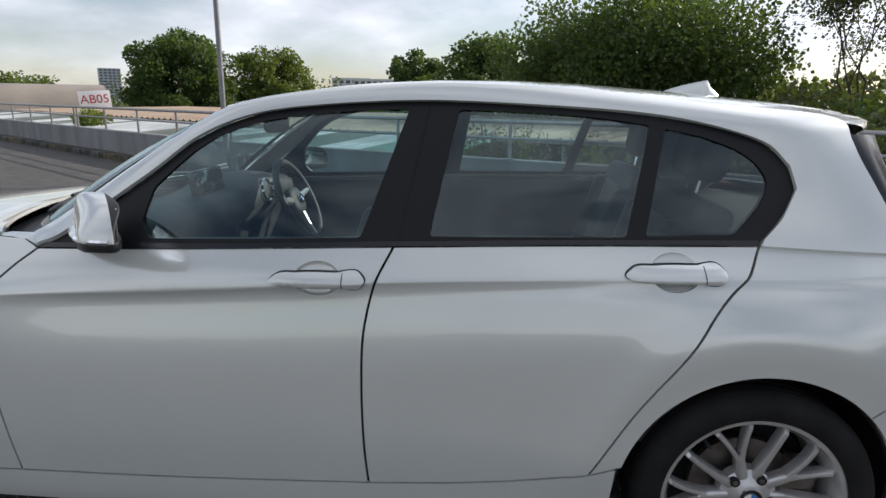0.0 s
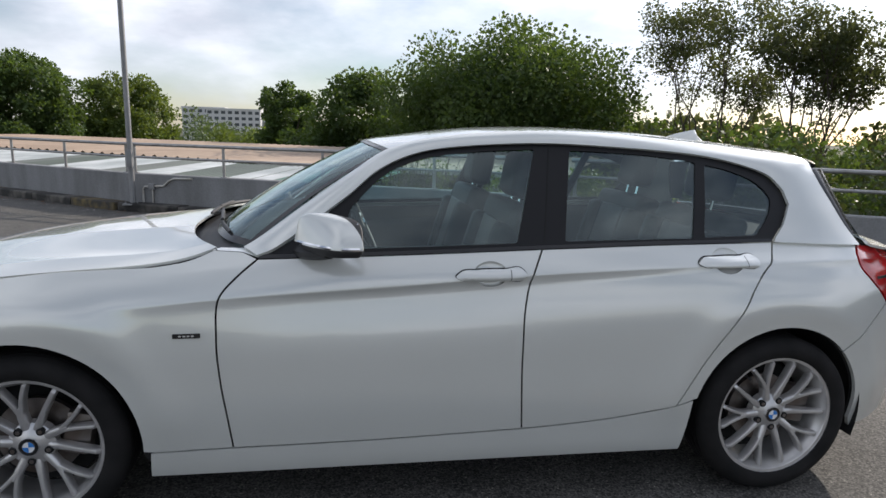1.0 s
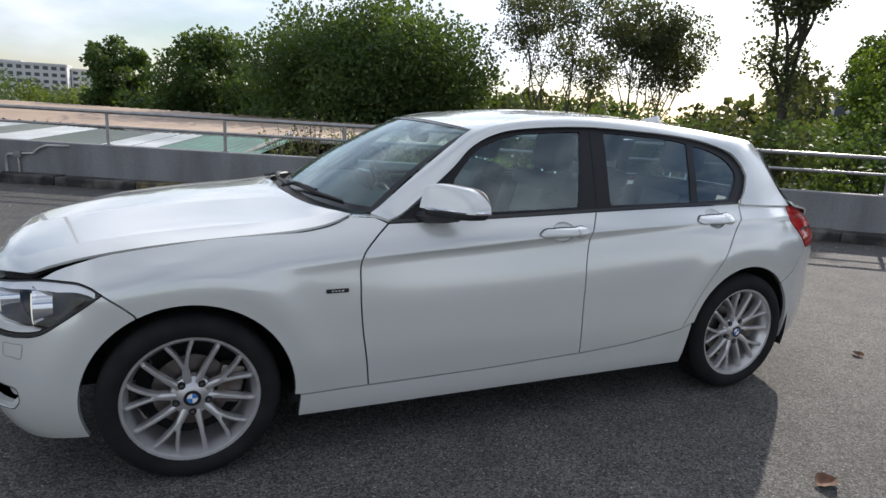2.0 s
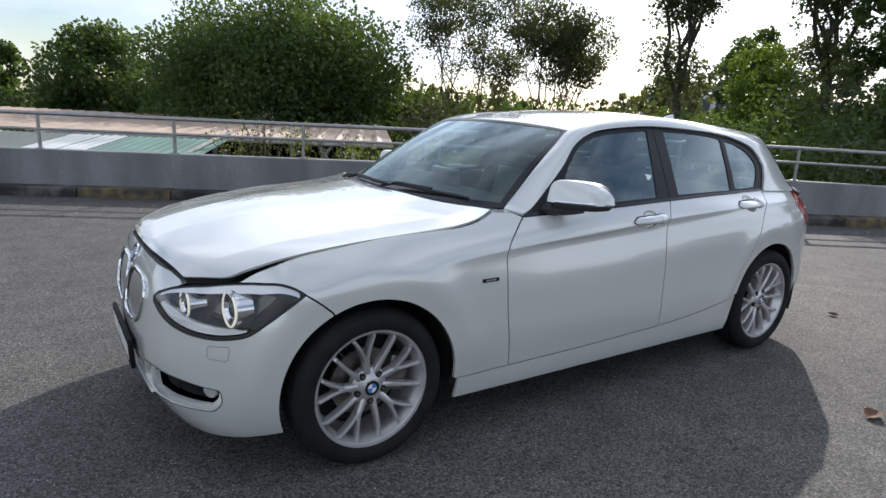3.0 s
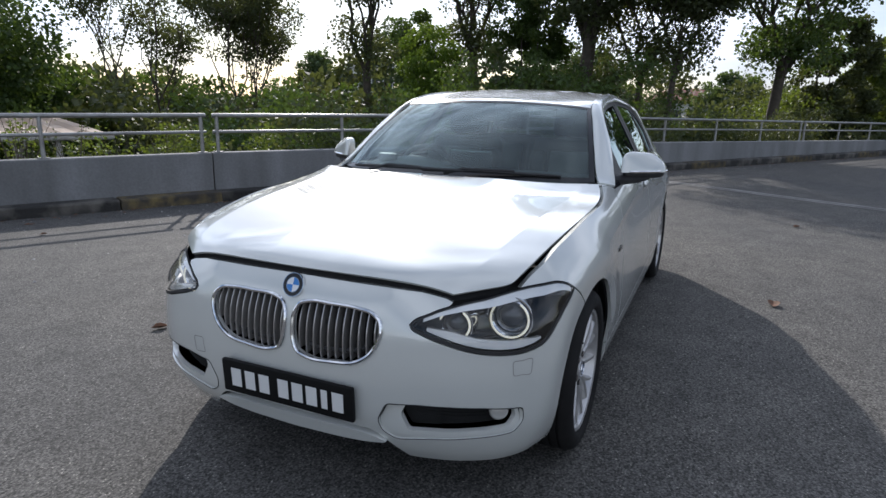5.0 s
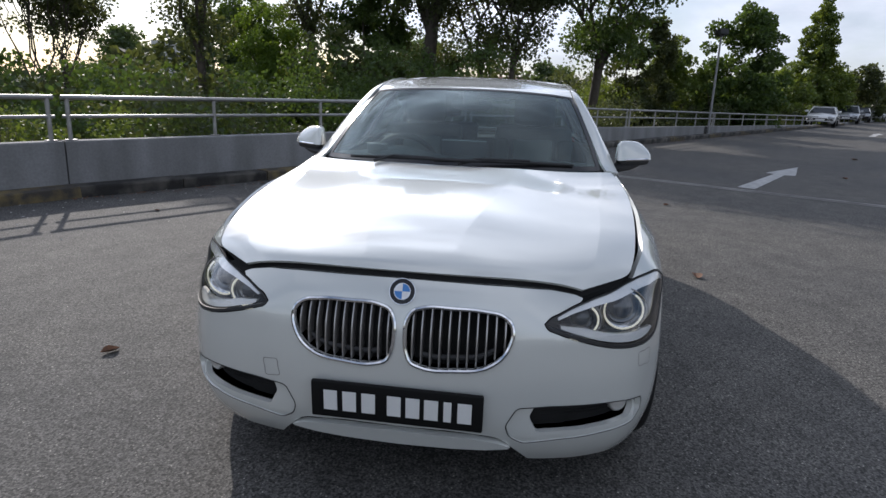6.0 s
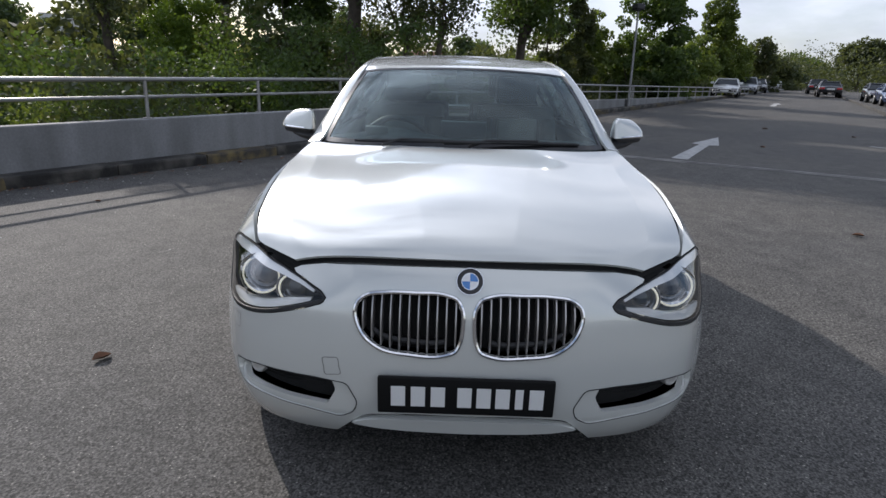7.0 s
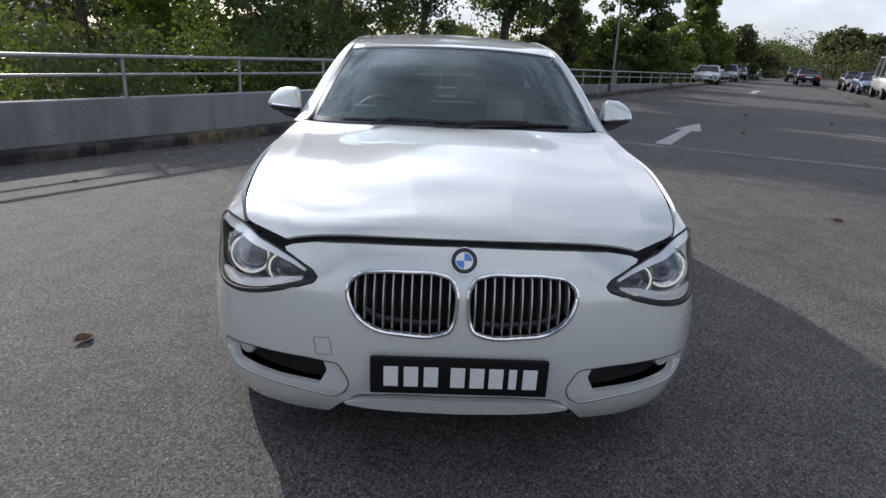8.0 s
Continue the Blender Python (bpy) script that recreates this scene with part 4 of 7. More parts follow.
grid_mesh("tailgate", G[15:], PAINT, car, flip=True, thick=.01)

# shark-fin aerial
bm = bmesh.new()
secs = []
for t in (0, .06, .15, .28, .42, .58, .72, .82, .86, .90, .95, 1.0):
    w, hgt, x = .030 * (1 - (2 * max(t, .3) - 1) ** 4 * .55) * min(1, t * 3 + .15), .066 * (t / .84) ** .55 if t < .84 else .066 - .050 * ((t - .82) / .18) ** .6, t * .215
    secs.append([(x, -w, 0), (x + .01 * t, -w * .75, hgt * .45), (x + .012 * t, -w * .28, hgt * .9), (x + .012 * t, 0, hgt), (x + .012 * t, w * .28, hgt * .9), (x + .01 * t, w * .75, hgt * .45), (x, w, 0)])
vv = [[bm.verts.new(p) for p in s] for s in secs]
for a, b in zip(vv, vv[1:]):
    for j in range(6):
        bm.faces.new((a[j], a[j + 1], b[j + 1], b[j]))
bm.faces.new(vv[-1])
bm.faces.new(vv[0][::-1])
bmesh.ops.translate(bm, verts=bm.verts, vec=(2.555, 0, 1.355))
part("shark_fin_aerial", bm, PAINT, car)

# painted corners between bonnet, wing and pillar
for side in (-1, 1):
    cs = np.linspace(.585, .742, 7)
    o_ = B(cs, np.interp(cs, [.585, .69, .742], [.961, .957, .940]))
    i_ = np.stack([np.linspace(.612, .72, 7), np.linspace(-.715, -.700, 7), np.linspace(.962, .957, 7)], -1)
    C = np.stack([o_, o_ + (i_ - o_) * .5 + (0, 0, .001), i_])
    grid_mesh("cowl_corner", C * (1, 1 if side < 0 else -1, 1), PAINT, car, flip=side > 0)

# scuttle under the screen, with wipers
sc = np.stack([bonnet(.0, 0)[-3] + (.0, 0, -.035), bonnet(0, 0)[-1] + (.06, 0, -.03), curve3(np.vstack([bw[::-1]]), 61)[::-1][::-1] + (.02, 0, -.006)])
sc[2] = curve3(bw, 61)[::-1] + (.01, 0, -.006) if sc[0][0][1] > 0 else curve3(bw, 61) + (.01, 0, -.006)
grid_mesh("scuttle", sc, BLACK_TRIM, car, flip=True)
for pts in (((.46, .10, .995), (.50, -.10, 1.000), (.545, -.35, .998), (.61, -.56, .992)), ((.52, .52, .990), (.47, .30, 1.000), (.45, .10, 1.004), (.455, -.12, 1.004))):
    bm = bmesh.new()
    tube(bm, curve3(pts, 12), [.006] + [.0085] * 10 + [.005], 6)
    tube(bm, [(pts[1][0] - .05, pts[1][1] + .08, .985), (pts[1][0], pts[1][1], 1.008), (pts[2][0], pts[2][1], 1.008)], .008, 6)
    part("wiper", bm, BLACK_TRIM, car)

# ---- grilles, lamps, number plate, badge ----
def tube3(name, pts, r, material, parent, sides=8, closed=False, label=""):
    bm = bmesh.new()
    P = [Vector(p) for p in pts]
    if closed:
        n = len(P)
        rings = []
        for i, p in enumerate(P):
            d = (P[(i + 1) % n] - P[i - 1]).normalized()
            up = Vector((-1, 0, .2)).normalized()
            a = d.cross(up).normalized()
            b = a.cross(d)
            rings.append([bm.verts.new(p + r * (math.cos(2 * math.pi * k / sides) * a + math.sin(2 * math.pi * k / sides) * b)) for k in range(sides)])
        for i in range(n):
            r0, r1 = rings[i], rings[(i + 1) % n]
            for k in range(sides):
                bm.faces.new((r0[k], r0[(k + 1) % sides], r1[(k + 1) % sides], r1[k]))
    else:
        tube(bm, P, r, sides)
    return part(name, bm, material, parent, label)


def chord(poly, s):
    """Lowest and highest point of an outline at one arc position."""
    zs = []
    n = len(poly)
    for i in range(n):
        (x0, z0), (x1, z1) = poly[i], poly[(i + 1) % n]
        if (x0 - s) * (x1 - s) <= 0 and x0 != x1:
            zs.append(z0 + (z1 - z0) * (s - x0) / (x1 - x0))
    return min(zs), max(zs)


def roundel(parent, centre, normal, r, up=Vector((0, 0, 1))):
    """Round badge: chrome rim, black ring, four quarters in blue and white."""
    n = Vector(normal).normalized()
    a = up.cross(n).normalized()
    b = n.cross(a)
    M = Matrix((( a.x, b.x, n.x, centre[0]), (a.y, b.y, n.y, centre[1]), (a.z, b.z, n.z, centre[2]), (0, 0, 0, 1)))
    bm = bmesh.new()
    lathe(bm, [(0, 0), (r, 0), (r, .004), (r * .95, .006), (r * .62, .0065), (0, .0065)], 36, "z")
    bmesh.ops.transform(bm, matrix=M, verts=bm.verts)
    badge = part("round_badge", bm, BLACK_GLOSS, parent, "round black badge with blue and white quarters")
    bm = bmesh.new()
    lathe(bm, [(r * .93, .004), (r * .95, .008), (r * 1.0, .008), (r * 1.03, .003), (r * 1.03, -.001)], 36, "z")
    lathe(bm, [(r * .58, .0065), (r * .59, .0085), (r * .63, .0085), (r * .64, .0065)], 36, "z")
    bmesh.ops.transform(bm, matrix=M, verts=bm.verts)
    part("badge_rim", bm, CHROME, badge)
    for q in range(4):
        bm = bmesh.new()
        c = bm.verts.new((0, 0, .0085))
        arc = [bm.verts.new((r * .59 * math.cos(math.pi / 2 * (q + k / 8)), r * .59 * math.sin(math.pi / 2 * (q + k / 8)), .0078)) for k in range(9)]
        for p0, p1 in zip(arc, arc[1:]):
            bm.faces.new((c, p0, p1))
        bmesh.ops.transform(bm, matrix=M, verts=bm.verts)
        part("badge_quarter", bm, BLUE if q % 2 == 0 else WHITE, badge)
    return badge


for side in (-1, 1):
    sg = (1, 1, 1) if side < 0 else (1, -1, 1)
    ring = B(KIDNEY[:, 0], KIDNEY[:, 1], .003) * sg
    kid = tube3("kidney_grille", ring, .0072, CHROME, car, 8, True, "chrome-rimmed grille with vertical slats")
    # black sheet behind the slats stands in for the shade inside the grille
    skin("grille_shade_sheet", KIDNEY, DARK, kid, side, out=-.055, flange=-.055, gap=-.002)
    lo, hi = KIDNEY[:, 0].min(), KIDNEY[:, 0].max()
    for k in range(11):
        s = lo + (hi - lo) * (k + .80) / 11.6
        z0, z1 = chord(KIDNEY, s)
        bm = bmesh.new()
        rows = []
        for f in np.linspace(0, 1, 9):
            z = z0 + .004 + (z1 - z0 - .008) * f
            o = -.004 - .010 * (2 * f - 1) ** 2
            row = []
            for ds, do in ((-.0033, -.004), (-.0018, 0), (.0018, 0), (.0033, -.004), (.0033, -.035), (-.0033, -.035)):
                row.append(bm.verts.new(tuple(B(np.array(s + ds), np.array(z), o + do) * sg)))
            rows.append(row)
        for r0, r1 in zip(rows, rows[1:]):
            for j in range(6):
                bm.faces.new((r0[j], r0[(j + 1) % 6], r1[(j + 1) % 6], r1[j]))
        part("slat", bm, SLAT, kid)
    bz = [(s, chord(KIDNEY, s)[0] + .030) for s in np.linspace(lo + .05, hi - .05, 10)]
    tube3("grille_bar", B(np.array([b[0] for b in bz]), np.array([b[1] for b in bz]), -.030) * sg, .009, BLACK_TRIM, kid, 6)
    # fog light recess
    def depth(s, z):
        low = np.interp(s, [-1.03, -.86, -.59], [.282, .296, .317])
        high = np.interp(s, [-1.01, -.80, -.56], [.398, .413, .392])
        return -.005 - .024 * np.clip((z - low) / (high - low), 0, 1)

    scoop = skin("fog_recess", FOG_FRAME, PAINT, car, side, holes=[FOG_HOLE], flange=.02, gap=.0015, spacing=.012, out_fn=depth)
    skin("recess_seam", shrunk(FOG_FRAME, -.0022), BLACK_TRIM, scoop, side, holes=[shrunk(FOG_FRAME, .0012)], out=.0009, flange=0, gap=0, spacing=.02)
    # black sheet deep in the opening, its shade given as colour
    skin("fog_shade_sheet", FOG_HOLE, DARK, scoop, side, out=-.065, flange=-.040, gap=-.002)
    for z in np.linspace(.350, .396, 5):
        pts = B(np.linspace(-.925, -.66, 8), np.full(8, z), -.058) * sg
        tube3("mesh_bar", pts, .0022, DARK, scoop, 5)
    c = B(np.array(-.628), np.array(.370), -.040) * sg
    bm = bmesh.new()
    lathe(bm, [(0, .010), (.012, .009), (.024, .004), (.029, 0), (.031, -.004), (.031, -.03), (0, -.03)], 20, "z")
    bmesh.ops.transform(bm, matrix=look(tuple(c), tuple(c + np.array((.8, -.45 * side * -1 * -1, 0)))), verts=bm.verts)
    fog = part("fog_lamp", bm, LAMP_TRAY, scoop, "small round fog lamp")
    # head lamp
    lamp = skin("head_lamp", LAMP, DARK, car, side, out=-.150, flange=-.147, gap=-.001, label="clear head lamp with two lit light rings")
    cover = skin("lamp_cover", LAMP, GLASS_L, lamp, side, out=.0, flange=0, gap=.002, spacing=.022)
    cover.visible_shadow = False
    low_side = np.interp(np.arange(len(LAMP)), [0, 8, len(LAMP_TOP) - 6, len(LAMP_TOP) + 8, len(LAMP) - 10, len(LAMP)], [.006, .003, .003, .009, .011, .007])
    skin("lamp_seal", shrunk(LAMP, .0005), BLACK_TRIM, lamp, side, holes=[shrunk(LAMP, low_side[:, None])], out=.0012, flange=.006, gap=0, spacing=.02)
    brow = LAMP_TOP[(LAMP_TOP[:, 0] > -.905) & (LAMP_TOP[:, 0] < -.285)]
    wide = np.interp(brow[:, 0], [-.905, -.80, -.62, -.42, -.30], [.009, .013, .021, .027, .018])
    skin("lamp_brow", np.vstack([brow + (0, -.0065), (brow - np.stack([0 * wide, .0065 + wide], -1))[::-1]]), LAMP_SILVER, lamp, side, out=-.004, flange=.012, gap=0, spacing=.012, label="silver strip along the lamp's top")
    chin = LAMP_LOW[(LAMP_LOW[:, 0] > -.90) & (LAMP_LOW[:, 0] < -.47)]
    deep = np.interp(chin[:, 0], [-.90, -.80, -.62, -.52, -.47], [.006, .020, .020, .013, .003])
    skin("lamp_chin", np.vstack([chin + (0, .013), (chin + np.stack([0 * deep, .013 + deep], -1))[::-1]]), LAMP_TRAY, lamp, side, flange=.012, gap=0, spacing=.010, out_fn=lambda s, z: -.012 - .020 * np.clip((z - np.interp(s, chin[::-1, 0], chin[::-1, 1]) - .013) / .018, 0, 1), label="silver tray along the lamp's foot")
    skin("lamp_bezel", shrunk(resample(LAMP, .02), .014), LAMP_DARK, lamp, side, out=-.125, flange=0, gap=0, spacing=.03)
    for (cx, cy, cz), rr in (((-.478, -.684, .656), .060), ((-.598, -.545, .654), .047)):
        c = Vector((cx, cy if side < 0 else -cy, cz))
        way = Vector((-.99, .10 * side, .02))
        M = look(tuple(c), tuple(c - way))
        bm = bmesh.new()
        lathe(bm, [(rr * .80, -.012), (rr * .97, .006), (rr * 1.02, .008), (rr * 1.10, .004), (rr * 1.12, -.02)], 32, "z")
        bmesh.ops.transform(bm, matrix=M, verts=bm.verts)
        proj = part("projector", bm, CHROME, lamp, "round projector with a light ring")
        bm = bmesh.new()
        lathe(bm, [(rr * 1.17, .0), (rr * 1.20, .008), (rr * 1.27, .008), (rr * 1.30, -.05)], 32, "z")
        bmesh.ops.transform(bm, matrix=M, verts=bm.verts)
        part("housing_ring", bm, CHROME, proj)
        bm = bmesh.new()
        nseg = 40
        P = []
        for k in range(nseg):
            a = radians(-238 + 296 * k / (nseg - 1))
            P.append((rr * 1.03 * math.cos(a), rr * 1.03 * math.sin(a), .010))
        tube(bm, P, .0033, 8)
        bmesh.ops.transform(bm, matrix=M, verts=bm.verts)
        part("light_ring", bm, LED, proj)
        bm = bmesh.new()
        lathe(bm, [(0, .010), (rr * .35, .007), (rr * .62, -.002), (rr * .80, -.012), (rr * .84, -.016)], 28, "z")
        bmesh.ops.transform(bm, matrix=M, verts=bm.verts)
        part("projector_lens", bm, LENS, proj)
    # lamp washer cover, cut into the bumper
    wc = closed2([(-.604, .549), (-.57, .551), (-.528, .546), (-.531, .525), (-.536, .504), (-.57, .506), (-.603, .511), (-.604, .53)], .006)
    skin("washer_slit", shrunk(wc, -.0015), JOINT_M, bumper, side, holes=[shrunk(wc, .001)], out=.0008, flange=0, gap=0, spacing=.012)
    # small wing badge
    wb = rounded([(.478, .6905), (.564, .6905), (.564, .7055), (.478, .7055)], .003)
    wbo = skin("wing_badge", wb, BLACK_GLOSS, car, side, out=.004, flange=.006, gap=0, spacing=.01)
    for a, b in ((.497, .506), (.510, .519), (.523, .532), (.536, .545)):
        skin("badge_bar", [(a, .6955), (b, .6955), (b, .7005), (a, .7005)], SILVER, wbo, side, out=.0048, flange=0, gap=0, spacing=.01)

tow = closed2([(-.939, .478), (-.96, .481), (-.984, .481), (-.989, .455), (-.993, .430), (-.97, .426), (-.946, .425), (-.942, .45)], .006)
skin("tow_cover_slit", shrunk(tow, -.0015), JOINT_M, bumper, 1, holes=[shrunk(tow, .001)], out=.0008, flange=0, gap=0, spacing=.012)
# lower lip under the plate
lip_h = np.array([(S_FRONT, .277), (-1.15, .275), (-1.065, .265), (-1.022, .250), (-1.030, .243), (-1.10, .232), (-1.20, .226), (S_FRONT, .222)])
skin("lower_lip", np.vstack([lip_h, mirrored(lip_h)[1:-1]]), PAINT, car, -1, flange=.03, gap=0, spacing=.03,
     out_fn=lambda s, z: inset(np.where(s < S_FRONT, 2 * S_FRONT - s, s), z) - .016 - (.27 - z) * .30)
ap = np.array([(S_FRONT, .235), (-.95, .225), (-.85, .215), (-.85, .180), (-.95, .180), (S_FRONT, .190)])
skin("lower_apron", np.vstack([ap, mirrored(ap)[1:-1]]), DARK, car, -1, out=-.03, flange=.03, gap=0, spacing=.04)
skin("front_shell", np.vstack([np.array([(S_FRONT, .775), (-1.0, .772), (-.85, .755), (-.84, .5), (-.84, .30), (S_FRONT, .31)]), mirrored(np.array([(-1.0, .772), (-.85, .755), (-.84, .5), (-.84, .30)]))]), DARK, car, -1, out=-.058, flange=0, gap=0, spacing=.05)
roundel(car, tuple(B(np.array(S_FRONT + .0001), np.array(.728), .001)), (-1, 0, .42), .0405)
plate = empty("number_plate")
plate.parent = car
bm = bmesh.new()
box(bm, (.018, .535, .122), pose(-.757, 0, .383, 0, -3, 0), .006)
part("plate_holder", bm, PLATE_B, plate)
for k, y in enumerate((.205, .145, .085, .005, -.053, -.110, -.160, -.212)):
    bm = bmesh.new()
    wd = .024 if k == 6 else .043
    box(bm, (.002, wd, .068), pose(-.7672, y, .383, 0, -3, 0), .0007, 1)
    part("plate_bar", bm, PLATE_W, plate, "plain white bar")

# ---- door mirrors ----
def superellipsoid(bm, half, e=.55, nu=28, nv=18):
    rows = []
    sp = lambda t, p: math.copysign(abs(t) ** p, t)
    for j in range(nv + 1):
        b = -math.pi / 2 + math.pi * j / nv
        row = []
        for i in range(nu):
            a = 2 * math.pi * i / nu
            row.append(bm.verts.new((half[0] * sp(math.cos(b), e) * sp(math.cos(a), e), half[1] * sp(math.cos(b), e) * sp(math.sin(a), e), half[2] * sp(math.sin(b), e))))
        rows.append(row)
    for r0, r1 in zip(rows, rows[1:]):
        for i in range(nu):
            bm.faces.new((r0[i], r0[(i + 1) % nu], r1[(i + 1) % nu], r1[i]))
    bmesh.ops.remove_doubles(bm, verts=bm.verts, dist=1e-6)


def mirror_at(y):
    """The mirror's middle in x for a place across it (y: 0.09 at the door .. -0.09 outside)."""
    return .987 - .72 * y


def mirror_shape(side):
    bm = bmesh.new()
    superellipsoid(bm, (.064, .100, .077), .40, 56, 36)
    for v in bm.verts:
        x, y, z = v.co
        f = (y + .092) / .184            # 0 outside .. 1 at the door
        h = .5 + .5 * math.tanh(z / .03)            # upper half
        y2 = y + h * (.058 * max(0, 1 - f) ** 1.1 - .004 * f) * z / .08
        z2 = z * (h * (.98 - .17 * max(0, 1 - f) ** 1.2) + (1 - h) * (.86 + .08 * f))
        x2 = x * (1 - .15 * (1 - f)) + (.005 - .011 * math.tanh(x / .025)) * z / .08
        if x > 0:
            x2 = x2 * (1 - .25 * (x / .064) ** 2)
        v.co = (mirror_at(y) + x2, (-.893 + y2) * (1 if side < 0 else -1), 1.027 + z2)
    for k in range(2):
        bmesh.ops.smooth_vert(bm, verts=bm.verts, factor=.5, use_axis_x=True, use_axis_y=True, use_axis_z=True)
    return bm


for side in (-1, 1):
    mir = empty("door_mirror")
    mir.parent = car
    bm = mirror_shape(side)
    bmesh.ops.bisect_plane(bm, geom=bm.verts[:] + bm.edges[:] + bm.faces[:], plane_co=(.985, 0, 1.001), plane_no=(0, 0, 1), clear_inner=True, clear_outer=False)
    rim_co, rim_no = (mirror_at(0) + .034, -.893 * (1 if side < 0 else -1), 1.027), Vector((1, .72 * (1 if side < 0 else -1), 0)).normalized()
    back = bm.copy()
    bmesh.ops.bisect_plane(bm, geom=bm.verts[:] + bm.edges[:] + bm.faces[:], plane_co=rim_co, plane_no=rim_no, clear_outer=True)
    bmesh.ops.holes_fill(bm, edges=[e for e in bm.edges if e.is_boundary])
    part("mirror_cap", bm, PAINT, mir)
    bmesh.ops.bisect_plane(back, geom=back.verts[:] + back.edges[:] + back.faces[:], plane_co=rim_co, plane_no=rim_no, clear_inner=True)
    bmesh.ops.holes_fill(back, edges=[e for e in back.edges if e.is_boundary])
    part("mirror_surround", back, BLACK_TRIM, mir)
    # black foot under the cap
    bm = bmesh.new()
    rows = []
    for z, k in ((1.0015, .985), (.996, 1.0), (.984, .985), (.975, .90), (.971, .70)):
        row = []
        for i in range(32):
            a = 2 * math.pi * i / 32
            ex = .060 * k * math.copysign(abs(math.cos(a)) ** .6, math.cos(a))
            ey = .093 * k * math.copysign(abs(math.sin(a)) ** .6, math.sin(a))
            row.append(bm.verts.new((mirror_at(ey) + ex, (-.893 + ey) * (1 if side < 0 else -1), z)))
        rows.append(row)
    for r0, r1 in zip(rows, rows[1:]):
        for i in range(32):
            bm.faces.new((r0[i], r0[(i + 1) % 32], r1[(i + 1) % 32], r1[i]))
    bm.faces.new(rows[0])
    bm.faces.new(rows[-1])
    bmesh.ops.recalc_face_normals(bm, faces=bm.faces)
    part("mirror_foot", bm, BLACK_TRIM, mir)
    pts = []
    for yv in np.linspace(.055, -.084, 14):
        w = (1 - abs(yv / .0925) ** 3.0) ** .34
        f = (yv + .092) / .184
        pts.append((mirror_at(yv) - .066 * w * (1 - .15 * (1 - f)) - .0085, (-.893 + yv) * (1 if side < 0 else -1), 1.004))
    for dx in (-.020, .006, .022):                   # the strip turns round the outer end
        pts.append((mirror_at(-.098) + dx, (-.893 - .1005) * (1 if side < 0 else -1), 1.004))
    tube3("indicator", pts, .0068, CHROME, mir, 6)
    bm = bmesh.new()
    box(bm, (.004, .130, .085), pose(1.034, -.890 * (1 if side < 0 else -1), 1.036, 0, 4, -36 * side * -1 * -1), .0015)
    part("mirror_glass", bm, MIRROR, mir)
    bm = bmesh.new()
    y = lambda v: v if side < 0 else -v
    tube(bm, [(.90, y(-.765), .952), (.91, y(-.80), .956), (.945, y(-.86), .966), (.985, y(-.91), .978)], [.046, .042, .036, .024], 10)
    for v in bm.verts:
        v.co.z = .968 + (v.co.z - .968) * .62
    part("mirror_stalk", bm, BLACK_TRIM, mir)

